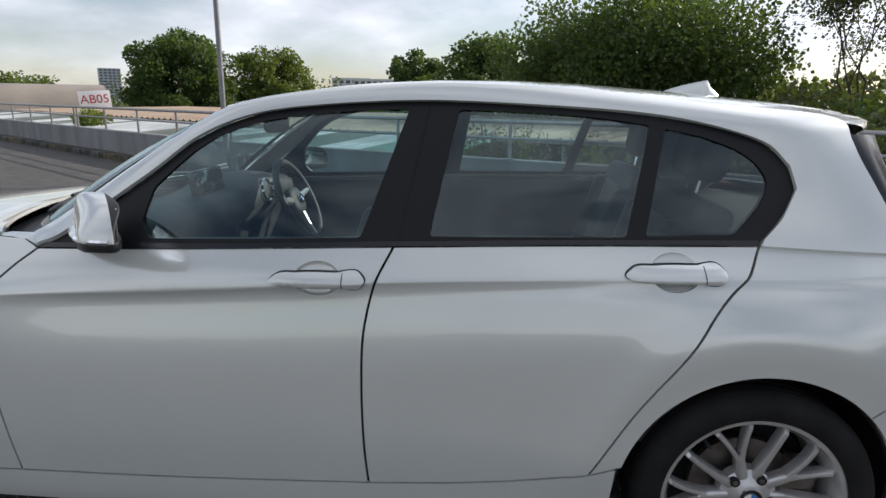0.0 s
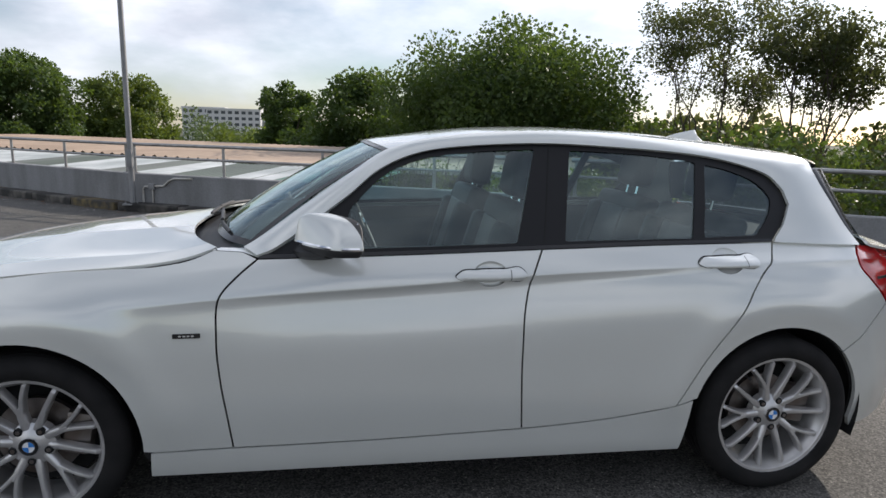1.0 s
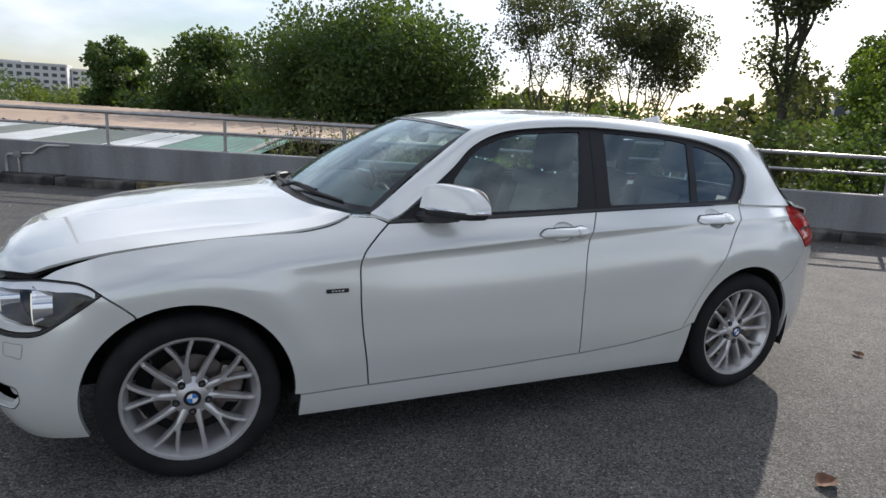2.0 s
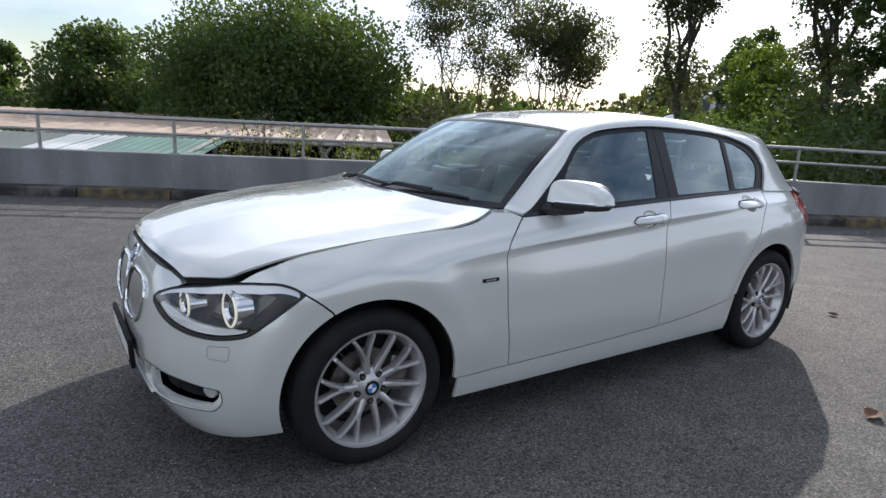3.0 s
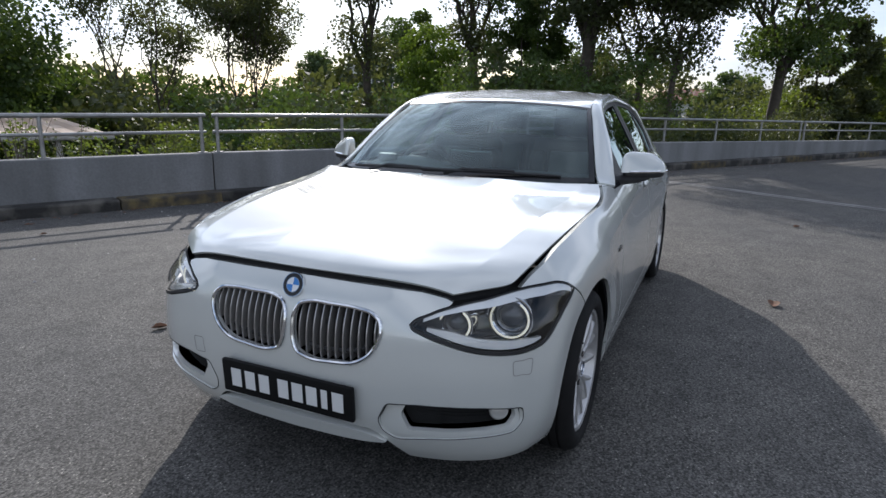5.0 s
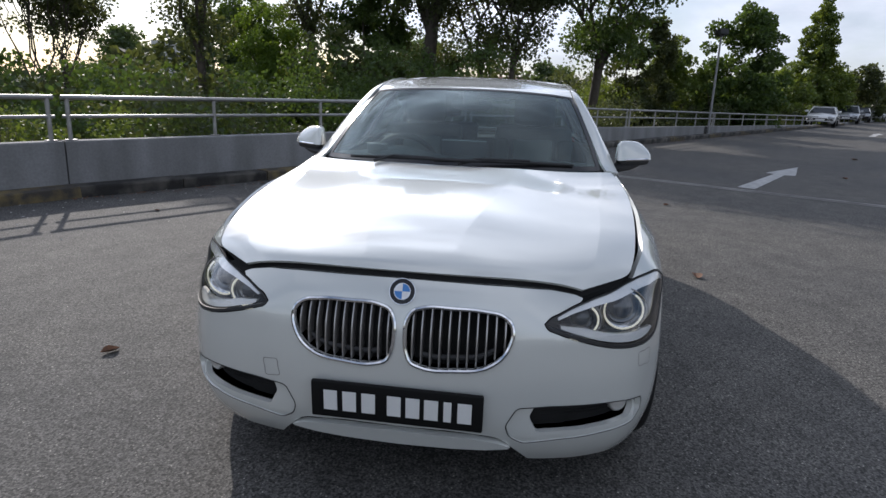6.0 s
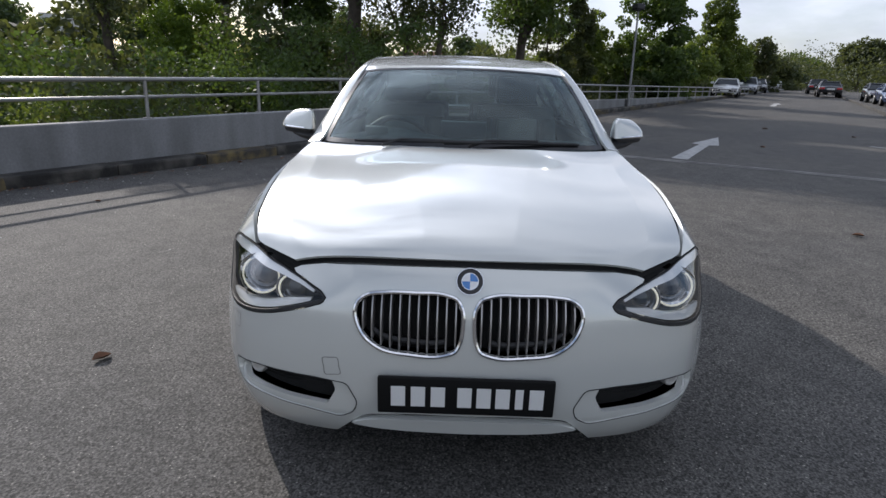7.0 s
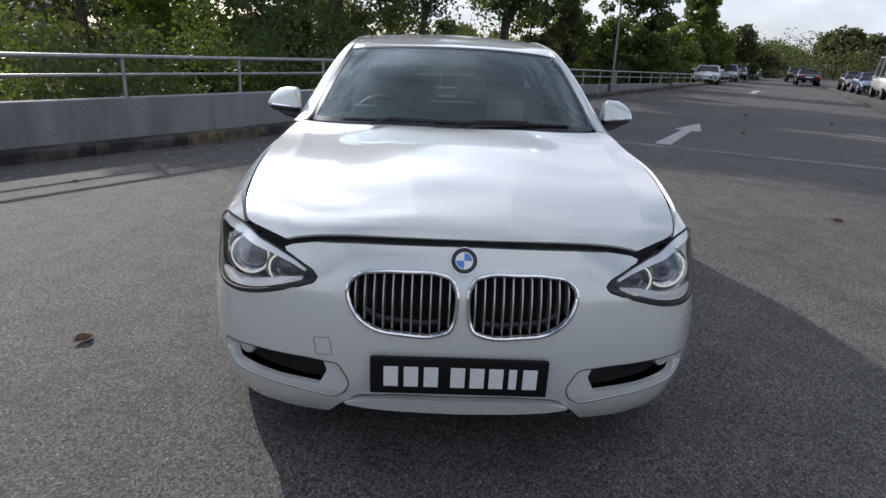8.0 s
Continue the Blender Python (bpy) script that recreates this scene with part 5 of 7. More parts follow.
# ---- wheels ----
def wheel(x, y, side, turn=0.0):
    w = empty("wheel")
    w.parent = car
    # built with the outer face towards -y
    bm = bmesh.new()
    R, wd = .316, .205
    prof = [(.228, -.070), (.240, -.090), (.254, -.100), (.275, -.102), (.296, -.094), (.308, -.082), (.3135, -.068)]
    for g in (-.052, -.018, .018, .052):
        prof += [(R, g - .010), (R - .0005, g - .004), (R - .008, g - .0035), (R - .008, g + .0035), (R - .0005, g + .004), (R, g + .010)]
    prof += [(.3135, .068), (.308, .082), (.296, .094), (.275, .102), (.250, .101), (.232, .085), (.222, .07)]
    lathe(bm, prof, 64)
    tyre = part("tyre", bm, RUBBER, w, "black tyre with a worn sidewall")
    bm = bmesh.new()
    lathe(bm, [(.2295, -.088), (.2300, -.086), (.2200, -.0845), (.2165, -.079), (.2140, -.066), (.205, -.056), (.200, -.02), (.196, .07), (.218, .080)], 64)
    rim = part("rim", bm, SILVER, w, "silver multi-spoke alloy rim")
    bm = bmesh.new()
    lathe(bm, [(.2297, -.087), (.2332, -.090), (.2345, -.084), (.231, -.080)], 64)
    part("rim_edge", bm, SILVER, rim)

    def spoke(run, drop=0.0):
        """A bar across the rim through (angle, radius, half width) points, with rounded shoulders."""
        bm = bmesh.new()
        rr = [q[1] for q in run]
        rad = np.linspace(rr[0], rr[-1], 10)
        ang, wid = np.interp(rad, rr, [q[0] for q in run]), np.interp(rad, rr, [q[2] for q in run])
        pts = [Vector((c * math.cos(a), 0, c * math.sin(a))) for a, c in zip(ang, rad)]
        rows = []
        for i, p in enumerate(pts):
            d = (pts[min(i + 1, 9)] - pts[max(i - 1, 0)]).normalized()
            n = Vector((-d.z, 0, d.x))
            f = min(1, max(0, (rad[i] - .050) / .17))
            yo = -.0605 - .0205 * math.sin(math.pi * f * .5) + .016 * max(0, f - .93) / .07 + drop
            row = []
            for q, dy in ((-1, .016), (-.88, .0045), (-.62, .0006), (0, -.0010), (.62, .0006), (.88, .0045), (1, .016), (.8, .036), (-.8, .036)):
                c = p + n * wid[i] * q
                row.append(bm.verts.new((c.x, yo + dy, c.z)))
            rows.append(row)
        for ra, rb in zip(rows, rows[1:]):
            for j in range(9):
                bm.faces.new((ra[j], ra[(j + 1) % 9], rb[(j + 1) % 9], rb[j]))
        bm.faces.new(rows[0])
        bm.faces.new(rows[-1])
        part("spoke", bm, SILVER, rim)

    for k in range(5):
        b0 = radians(-90 + 72 * k + turn)
        spoke([(b0 + radians(14), .050, .014), (b0 + radians(12), .130, .0095), (b0 + radians(10), .222, .0088)])
        c = b0 + radians(46)
        spoke([(c + radians(2), .048, .016), (c, .104, .0135), (c, .132, .0035)])
        for sgn in (-1, 1):
            spoke([(c + sgn * radians(1.5), .090, .006), (c + sgn * radians(3.2), .122, .0078), (c + sgn * radians(12.5), .222, .0078)], .0008)
    bm = bmesh.new()
    lathe(bm, [(0, -.070), (.030, -.070), (.036, -.068), (.060, -.058), (.072, -.050), (.074, -.02), (0, -.02)], 40)
    hub = part("hub", bm, SILVER, rim)
    for k in range(5):
        a = radians(-90 + 72 * k + turn)
        bm = bmesh.new()
        lathe(bm, [(0, -.0668), (.0118, -.0668), (.0128, -.0655), (.0128, -.05), (0, -.05)], 14)
        bmesh.ops.translate(bm, verts=bm.verts, vec=(.056 * math.cos(a), 0, .056 * math.sin(a)))
        part("bolt_hole", bm, DARK, rim)
        bm = bmesh.new()
        lathe(bm, [(0, -.069), (.006, -.069), (.0075, -.067), (.0075, -.05), (0, -.05)], 6)
        bmesh.ops.translate(bm, verts=bm.verts, vec=(.056 * math.cos(a), 0, .056 * math.sin(a)))
        part("wheel_bolt", bm, STEEL, rim)
    roundel(rim, (0, -.0685, 0), (0, -1, 0), .030)
    bm = bmesh.new()
    lathe(bm, [(.06, .004), (.138, .004), (.138, .024), (.06, .024)], 40)
    part("brake_disc", bm, STEEL, w)
    # black disc added to block sun through the wheel and darken behind the spokes
    bm = bmesh.new()
    lathe(bm, [(0, .060), (.05, .060), (.08, .066), (.192, .066), (.192, .074), (0, .074)], 32)
    part("wheel_light_block", bm, DARK, w)
    bm = bmesh.new()
    box(bm, (.09, .06, .15), pose(.135, -.005, .02, 0, 12, 0), .015)
    part("brake_caliper", bm, STEEL, w)
    bm = bmesh.new()
    tube(bm, [(.205 * math.cos(2.25), -.066, .205 * math.sin(2.25)), (.196 * math.cos(2.25), -.095, .196 * math.sin(2.25))], .004, 6)
    part("valve", bm, BLACK_TRIM, rim)
    w.matrix_basis = pose(x, y, .316, 0, 0, 0 if side < 0 else 180)
    rim.scale = (1.035, 1.0, 1.035)
    return w


for x, ty, tr in ((0, -.765, 0), (2.69, -.778, 8)):
    for side in (-1, 1):
        wheel(x, ty * (1 if side < 0 else -1), side, tr)
        # wheel well
        bm = bmesh.new()
        rows = []
        for a in np.linspace(-10 if x == 0 else -17, 184 if x == 0 else 190, 28):
            rows.append([(x + .385 * math.cos(radians(a)), yy * (-1 if side < 0 else 1), .316 + .385 * math.sin(radians(a))) for yy in (.80 + .04 * max(0, math.sin(radians(a))) if x == 0 else .845, .70, .52)])
        V = [[bm.verts.new(p) for p in r] for r in rows]
        for r0, r1 in zip(V, V[1:]):
            for j in range(2):
                bm.faces.new((r0[j], r1[j], r1[j + 1], r0[j + 1]))
        bm.faces.new([r[2] for r in V])
        part("wheel_well", bm, DARK, car)

# floor pan and bulkheads keep daylight out of the body
bm = bmesh.new()
box(bm, (2.0, 1.56, .05), pose(1.35, 0, .235), .01)
box(bm, (.72, .92, .25), pose(-.18, 0, .40), .02)
box(bm, (.9, 1.0, .1), pose(2.85, 0, .36), .02)
box(bm, (.26, 1.26, .03), pose(3.15, 0, .29, 0, -8, 0), .005)
box(bm, (.03, 1.45, .50), pose(.52, 0, .66), .005)
part("floor_pan", bm, DARK, car)
# unseen box added behind the nose to stop sun leaking onto the ground
bm = bmesh.new()
box(bm, (.86, 1.02, .40), pose(-.06, 0, .46), .03)
part("front_light_block", bm, DARK, car)
bm = bmesh.new()
box(bm, (.74, 1.30, .03), pose(2.93, 0, .935, 0, 2, 0), .006)
part("parcel_shelf", bm, DASH, car)
bm = bmesh.new()
box(bm, (.03, 1.36, .62), pose(2.58, 0, .64, 0, 12, 0), .006)
part("boot_wall", bm, DASH, car)
bm = bmesh.new()
tube(bm, [(3.05, -.42, .275), (3.29, -.42, .275)], .034, 14)
part("exhaust_pipe", bm, STEEL, car)

# ---- inside of the car ----
def cushion(name, size, m, parent, material=LEATHER, bev=.045):
    bm = bmesh.new()
    box(bm, size, m, bev, 4)
    return part(name, bm, material, parent)


def car_seat(x, y, wide=.50, back=.62):
    seat = empty("car_seat", None)
    seat.parent = car
    cushion("seat_cushion", (.52, wide, .16), pose(x - .22, y, .50, 0, -6, 0), seat)
    b = cushion("seat_back", (.13, wide, back), pose(x + .08, y, .80, 0, 17, 0), seat)
    for d in (-1, 1):
        cushion("bolster", (.16, .10, back * .8), pose(x + .045, y + d * (wide / 2 - .045), .78, 0, 17, 0), seat, LEATHER, .04)
    cushion("centre_panel", (.03, wide * .5, back * .8), pose(x + .008, y, .79, 0, 17, 0), seat, LEATHER_G, .012)
    bm = bmesh.new()
    for d in (-.06, .06):
        tube(bm, [(x + .165, y + d, 1.07), (x + .185, y + d, 1.16)], .007, 6)
    part("headrest_post", bm, CHROME, seat)
    cushion("headrest", (.11, .27, .19), pose(x + .19, y, 1.205, 0, 10, 0), seat, LEATHER, .05)
    return seat


car_seat(1.57, -.36)
car_seat(1.54, .36)
for y in (-.36, .36):
    car_seat(2.44, y, .56, .56)
dash = empty("dashboard")
dash.parent = car
prof = [(.55, .88), (.60, .93), (.70, .962), (.84, .978), (.94, .972), (.98, .945), (.99, .89), (.95, .83), (.93, .70), (.90, .52), (.55, .5)]
V, F = [], []
for y in np.linspace(-.68, .68, 15):
    hump = .045 * math.exp(-((y - .36) / .16) ** 2)
    for x, z in prof:
        V.append((x, y * (1 - .08 * (x < .7)), z + (hump if z > .94 and x > .65 else 0)))
k = len(prof)
for i in range(14):
    for j in range(k - 1):
        F.append((i * k + j, (i + 1) * k + j, (i + 1) * k + j + 1, i * k + j + 1))
mesh_ob("dash_body", V, F, DASH, dash)
bm = bmesh.new()
box(bm, (.03, .24, .10), pose(.86, .0, 1.02, 0, -10, 0), .008)
part("display", bm, LENS, dash)
for y in (.30, .42):
    bm = bmesh.new()
    lathe(bm, [(.045, 0), (.05, .008), (.054, 0)], 24, "z")
    bmesh.ops.transform(bm, matrix=look((.988, y, .945), (0.0, y, .75)), verts=bm.verts)
    part("dial_ring", bm, CHROME, dash)
bm = bmesh.new()
box(bm, (.95, .20, .12), pose(1.5, 0, .52), .03)
part("centre_console", bm, DASH, dash)
steer = empty("steering_wheel")
steer.parent = car
SM = look((1.11, .365, .895), (1.11 - .9, .365, .895 - .42))
bm = bmesh.new()
n, R = 40, .183
rings = []
for i in range(n):
    a = 2 * math.pi * i / n
    rings.append([bm.verts.new(((R + .0155 * math.cos(b)) * math.cos(a), (R + .0155 * math.cos(b)) * math.sin(a), .0155 * math.sin(b))) for b in np.linspace(0, 2 * math.pi, 10, endpoint=False)])
for i in range(n):
    for j in range(10):
        bm.faces.new((rings[i][j], rings[(i + 1) % n][j], rings[(i + 1) % n][(j + 1) % 10], rings[i][(j + 1) % 10]))
bmesh.ops.transform(bm, matrix=SM, verts=bm.verts)
part("wheel_rim", bm, LEATHER, steer)
bm = bmesh.new()
superellipsoid(bm, (.075, .065, .028), .7, 20, 12)
bmesh.ops.translate(bm, verts=bm.verts, vec=(0, 0, -.018))
bmesh.ops.transform(bm, matrix=SM, verts=bm.verts)
part("airbag_pad", bm, DASH, steer)
for a in (8, 172, 270):
    bm = bmesh.new()
    c, s = math.cos(radians(a)), math.sin(radians(a))
    tube(bm, [(.06 * c, .06 * s, -.018), (.12 * c, .12 * s, -.010), (.178 * c, .178 * s, 0)], [.022, .014, .012], 8)
    bmesh.ops.transform(bm, matrix=SM, verts=bm.verts)
    part("wheel_spoke", bm, SILVER, steer)
roundel(steer, tuple(SM @ Vector((0, 0, .012))), tuple(SM.to_3x3() @ Vector((0, 0, 1))), .022)
rv = empty("rear_view_mirror")
rv.parent = car
bm = bmesh.new()
superellipsoid(bm, (.022, .115, .032), .6, 20, 12)
bmesh.ops.translate(bm, verts=bm.verts, vec=(1.155, 0, 1.245))
part("mirror_housing", bm, BLACK_TRIM, rv)
bm = bmesh.new()
box(bm, (.04, .09, .08), pose(1.125, 0, 1.278, 0, -32, 0), .012)
part("sensor_cover", bm, BLACK_TRIM, rv)
bm = bmesh.new()
box(bm, (.02, .11, .075), pose(.735, .44, 1.005, 0, -20, 0), .006)
part("dash_unit", bm, LEATHER_G, dash, "small grey cash-card reader on the dashboard")
head = np.zeros((12, 9, 3))
for i, x in enumerate(np.linspace(1.24, 2.9, 12)):
    for j, yv in enumerate(np.linspace(-.52, .52, 9)):
        head[i, j] = (x, yv, np.interp(x, [1.24, 1.7, 2.4, 2.9], [1.295, 1.345, 1.325, 1.25]) + .012 * (1 - (yv / .52) ** 2))
grid_mesh("headlining", head, LEATHER_G, car)

# ---- the deck, parapet and rails ----
WALL = [(-34.0, 31.9), (-12.5, 15.7), (-2.6, 8.15), (3.88, 4.88), (70.0, -38.2)]   # line of the rail posts


def quad_ground(name, pts, z, material, label, kind="structure"):
    ob = mesh_ob(name, [(x, y, z) for x, y in pts], [tuple(range(len(pts)))], material, None, False)
    return tagged(ob, label, name.split("_")[0], kind=kind)


quad_ground("ground", [(-3000, -3000), (3000, -3000), (3000, 3000), (-3000, 3000)], -4.0, GRASS, "rough green ground below the parking deck")
deck = quad_ground("road", [(-34, -60), (100, -60), (100, -58), (70, -38.1), (3.88, 5.0), (-2.6, 8.27), (-12.5, 15.8), (-34, 32)], 0.0, ASPHALT, "worn grey asphalt of an open rooftop car park")


def offset_line(line, d):
    """The polyline moved sideways (to the deck's side for positive d)."""
    out = []
    for i, p in enumerate(line):
        a = Vector(line[max(i - 1, 0)])
        b = Vector(line[min(i + 1, len(line) - 1)])
        if 0 < i < len(line) - 1:
            t1, t2 = (Vector(p) - a).normalized(), (b - Vector(p)).normalized()
            t = (t1 + t2).normalized()
            k = 1 / max(.5, t.dot(t1))
        else:
            t, k = (b - a).normalized(), 1
        n = Vector((t.y, -t.x))
        n = n if n.y < 0 else -n
        out.append(Vector(p) + n * d * k)
    return out


def wall_strip(name, line, d0, d1, z0, z1, material, label, bevel=.012, tops=()):
    a, b = offset_line(line, d0), offset_line(line, d1)
    prof = [(0, z0), (0, z1 - bevel), (bevel, z1), (1 - bevel, z1), (1, z1 - bevel), (1, z0)]
    verts, faces = [], []
    for k, (p, q) in enumerate(zip(a, b)):
        for f, z in prof:
            if z > z0 and tops:
                z += tops[k] - z1
            f = f if f in (0, 1) else (bevel / abs(d1 - d0) if f < .5 else 1 - bevel / abs(d1 - d0))
            r = p + (q - p) * f
            verts.append((r.x, r.y, z))
    k = len(prof)
    for i in range(len(a) - 1):
        for j in range(k - 1):
            faces.append((i * k + j, (i + 1) * k + j, (i + 1) * k + j + 1, i * k + j + 1))
    faces.append(tuple(range(k)))
    faces.append(tuple((len(a) - 1) * k + j for j in range(k))[::-1])
    return tagged(mesh_ob(name, verts, faces, material, None, False), label, "wall", kind="structure")


JOINT = Vector(WALL[3])
wall_strip("wall_west", WALL[:3] + [(JOINT.x - .012, JOINT.y + .006)], .09, -.09, -.6, .60, CONCRETE, "weathered grey painted concrete parapet with a flat top")
EAST = (Vector(WALL[4]) - JOINT).normalized()


def east_top(s):
    """Height of the parapet's top, which falls gently along its eastern run."""
    return .60 - .0142 * min(max(0, s - 5.5), 33)


wall_strip("wall_east", [(JOINT.x + .012, JOINT.y - .006)] + [tuple(JOINT + EAST * v) for v in (5.5, 38.5)] + [WALL[4]], .09, -.09, -.6, .60, CONCRETE,
           "weathered grey painted concrete parapet with a flat top", tops=[east_top(v) for v in (0, 5.5, 38.5, 78)])


def along(line, s):
    """The point, way and angle at a distance along a polyline."""
    for a, b in zip(line, line[1:]):
        a, b = Vector(a), Vector(b)
        L = (b - a).length
        if s <= L or b == Vector(line[-1]):
            t = (b - a).normalized()
            return a + t * s, t
        s -= L


S_JOINT = sum((Vector(b) - Vector(a)).length for a, b in zip(WALL[:3], WALL[1:4]))


def railing(s0, spans, step):
    """A section of tubular rail on the parapet: posts, top and middle rail."""
    p0, _ = along(WALL, s0)
    rail = empty("railing", pose(p0.x, p0.y, east_top(s0 - S_JOINT)), "galvanised steel tube railing on the concrete parapet", "railing", "railings on the parapet")
    pts = []
    for i in range(spans + 1):
        p, t = along(WALL, s0 + i * step)
        h = east_top(s0 + i * step - S_JOINT) - east_top(s0 - S_JOINT)
        pts.append((p - p0).to_3d() + Vector((0, 0, h)))
        bm = bmesh.new()
        tube(bm, [(p.x - p0.x, p.y - p0.y, h), (p.x - p0.x, p.y - p0.y, h + .475)], .024, 10)
        box(bm, (.10, .10, .012), pose(p.x - p0.x, p.y - p0.y, h + .006))
        part("post", bm, GALV, rail)
    for nm, z, r in (("top_rail", .475, .027), ("middle_rail", .265, .020)):
        bm = bmesh.new()
        e0, e1 = (pts[0] - pts[1]).normalized() * .06, (pts[-1] - pts[-2]).normalized() * .06
        line = [pts[0] + e0] + pts[1:-1] + [pts[-1] + e1]
        tube(bm, [(q.x, q.y, q.z + z) for q in line], r, 10)
        part(nm, bm, GALV, rail)
    return rail


STEP = 1.76
for k in range(6):
    railing(S_JOINT - .10 - (k + 1) * 4 * STEP - k * .19, 4, STEP)
for k in range(10):
    railing(S_JOINT + .10 + k * (4 * STEP + .19), 4, STEP)

# kerb stones in front of the parapet
s, i = S_JOINT - 24.0, 0
kerb = tagged(empty("kerb"), "dark weathered kerb at the foot of the parapet with faded yellow paint", "kerb", kind="structure")
kerb_meshes = {}
rng = random.Random(4)
while s < S_JOINT + 46:
    L = 1.2
    p, t = along(WALL, s + L / 2)
    n = Vector((t.y, -t.x))
    n = n if n.y < 0 else -n
    c = p + n * .235
    yel = i % 3 == 1
    key = (yel, i % 3)
    if key not in kerb_meshes:
        bm = bmesh.new()
        box(bm, (L - .012, .28, .15), None, .022, 2)
        for v in bm.verts:
            v.co += Vector((0, rng.uniform(-.006, .006), rng.uniform(-.006, .004)))
        me = bpy.data.meshes.new("kerb_stone")
        bm.to_mesh(me)
        bm.free()
        me.materials.append(KERB_Y if yel else KERB_D)
        kerb_meshes[key] = me
    ob = new("kerb_stone", kerb_meshes[key])
    ob.parent = kerb
    ob.matrix_basis = pose(c.x, c.y, .055 + rng.uniform(-.006, .006), 0, 0, math.degrees(math.atan2(t.y, t.x)))
    s += L
    i += 1


def lamp_post(x, y, h, lean_x=0.0, with_head=False):
    ob = empty("lamp_post", pose(x, y, .10), "tall grey steel lamp post at the foot of the parapet", "lamp post", "lamp posts")
    bm = bmesh.new()
    tube(bm, [(0, 0, 0), (lean_x * .15, 0, h * .15), (lean_x, 0, h)], [.046, .042, .032], 14)
    part("pole", bm, POLE_M, ob)
    bm = bmesh.new()
    box(bm, (.26, .26, .03), pose(0, 0, .015), .006)
    for a in (-.09, .09):
        for b in (-.09, .09):
            tube(bm, [(a, b, .02), (a, b, .06)], .012, 6)
    part("base_plate", bm, POLE_M, ob)
    bm = bmesh.new()
    if with_head:
        box(bm, (.15, .17, .28), pose(-.10, .17, .14), .012)
    else:
        box(bm, (.08, .04, .28), pose(.0, -.055, .75), .008)
    part("service_box", bm, BLACK_TRIM if with_head else POLE_M, ob)
    if with_head:
        bm = bmesh.new()
        box(bm, (.34, .34, .20), pose(lean_x, 0, h + .10, 0, 8, 20), .05)
        box(bm, (.18, .18, .08), pose(lean_x, 0, h - .01), .02)
        part("lamp_head", bm, BLACK_TRIM, ob)
    return ob


lamp_post(-2.46, 7.78, 9.0)
lamp_post(21.25, -6.62, 3.40, 0.06, True)

# road markings and the expansion joint
ROAD = Vector((.843, -.538))
ROAD_N = Vector((.538, .843))


def on_road(u, v, o=(7.84, -3.72)):
    p = Vector(o) + ROAD * u + ROAD_N * v
    return p.x, p.y


def arrow(o):
    pts = [(0, -.15), (2.55, -.10), (2.62, -.27), (4.45, 0), (2.66, .25), (2.60, .09), (0, .11)]
    way, out = Vector((.861, -.508)), Vector((.508, .861))
    pts = [tuple(Vector(o) + way * u + out * v) for u, v in pts]
    ob = mesh_ob("road_arrow", [(x, y, .004) for x, y in pts], [tuple(range(7))], ROAD_W, None, False)
    return tagged(ob, "worn white arrow painted on the asphalt", "road marking", "arrows on the road")


arrow((7.745, -3.713))
arrow((27.6, -15.2))
dash = mesh_ob("lane_mark", [(10.02, -9.06, .004), (10.62, -8.72, .004), (10.67, -8.83, .004), (10.07, -9.17, .004)], [(3, 2, 1, 0)], ROAD_W, None, False)
tagged(dash, "short worn white dash painted on the asphalt", "road marking")
bm = bmesh.new()
for a, b, z in ((-.11, -.035, .004), (-.035, .035, .012), (.035, .11, .004)):
    q = [(7.97 + .882 * u + .471 * v, -2.62 - .471 * u + .882 * v) for u, v in ((a, 4.6), (b, 4.6), (b, -22), (a, -22))]
    vs = [bm.verts.new((x, y, z)) for x, y in q]
    bm.faces.new(vs[::-1])
joint_ob = part("expansion_joint", bm, JOINT_M, None, smooth=False)
tagged(joint_ob, "pale sealed expansion joint across the deck", "joint", kind="structure")

# ---- trees ----
def leaf_cloud(centres, radii, count, size, seed, droop=0.2, shell=0.7, stretch=0.66):
    """Vertices and faces of many small leaves in clumps."""
    r = np.random.default_rng(seed)
    centres, radii = np.asarray(centres, float), np.asarray(radii, float)
    w = radii ** 2
    idx = r.choice(len(centres), count, p=w / w.sum())
    d = r.normal(size=(count, 3))
    d /= np.linalg.norm(d, axis=1, keepdims=True)
    rad = radii[idx] * (.30 + .95 * r.random(count) ** shell)
    pos = centres[idx] + d * rad[:, None] * (1, 1, stretch)
    # leaf axes: out of the clump, drooping, with random turn
    ax = d + r.normal(size=(count, 3)) * .7
    ax[:, 2] -= droop
    ax /= np.linalg.norm(ax, axis=1, keepdims=True)
    sd = np.cross(ax, r.normal(size=(count, 3)))
    sd /= np.linalg.norm(sd, axis=1, keepdims=True) + 1e-9
    L = size * (.6 + .8 * r.random(count))[:, None]
    Wd = L * .42
    nrm = np.cross(ax, sd)
    a = pos
    b = pos + ax * L * .5 + sd * Wd + nrm * L * .08
    c = pos + ax * L
    e = pos + ax * L * .5 - sd * Wd + nrm * L * .08
    V = np.stack([a, b, c, e], 1).reshape(-1, 3)
    F = np.arange(count * 4).reshape(-1, 4)
    return V, F


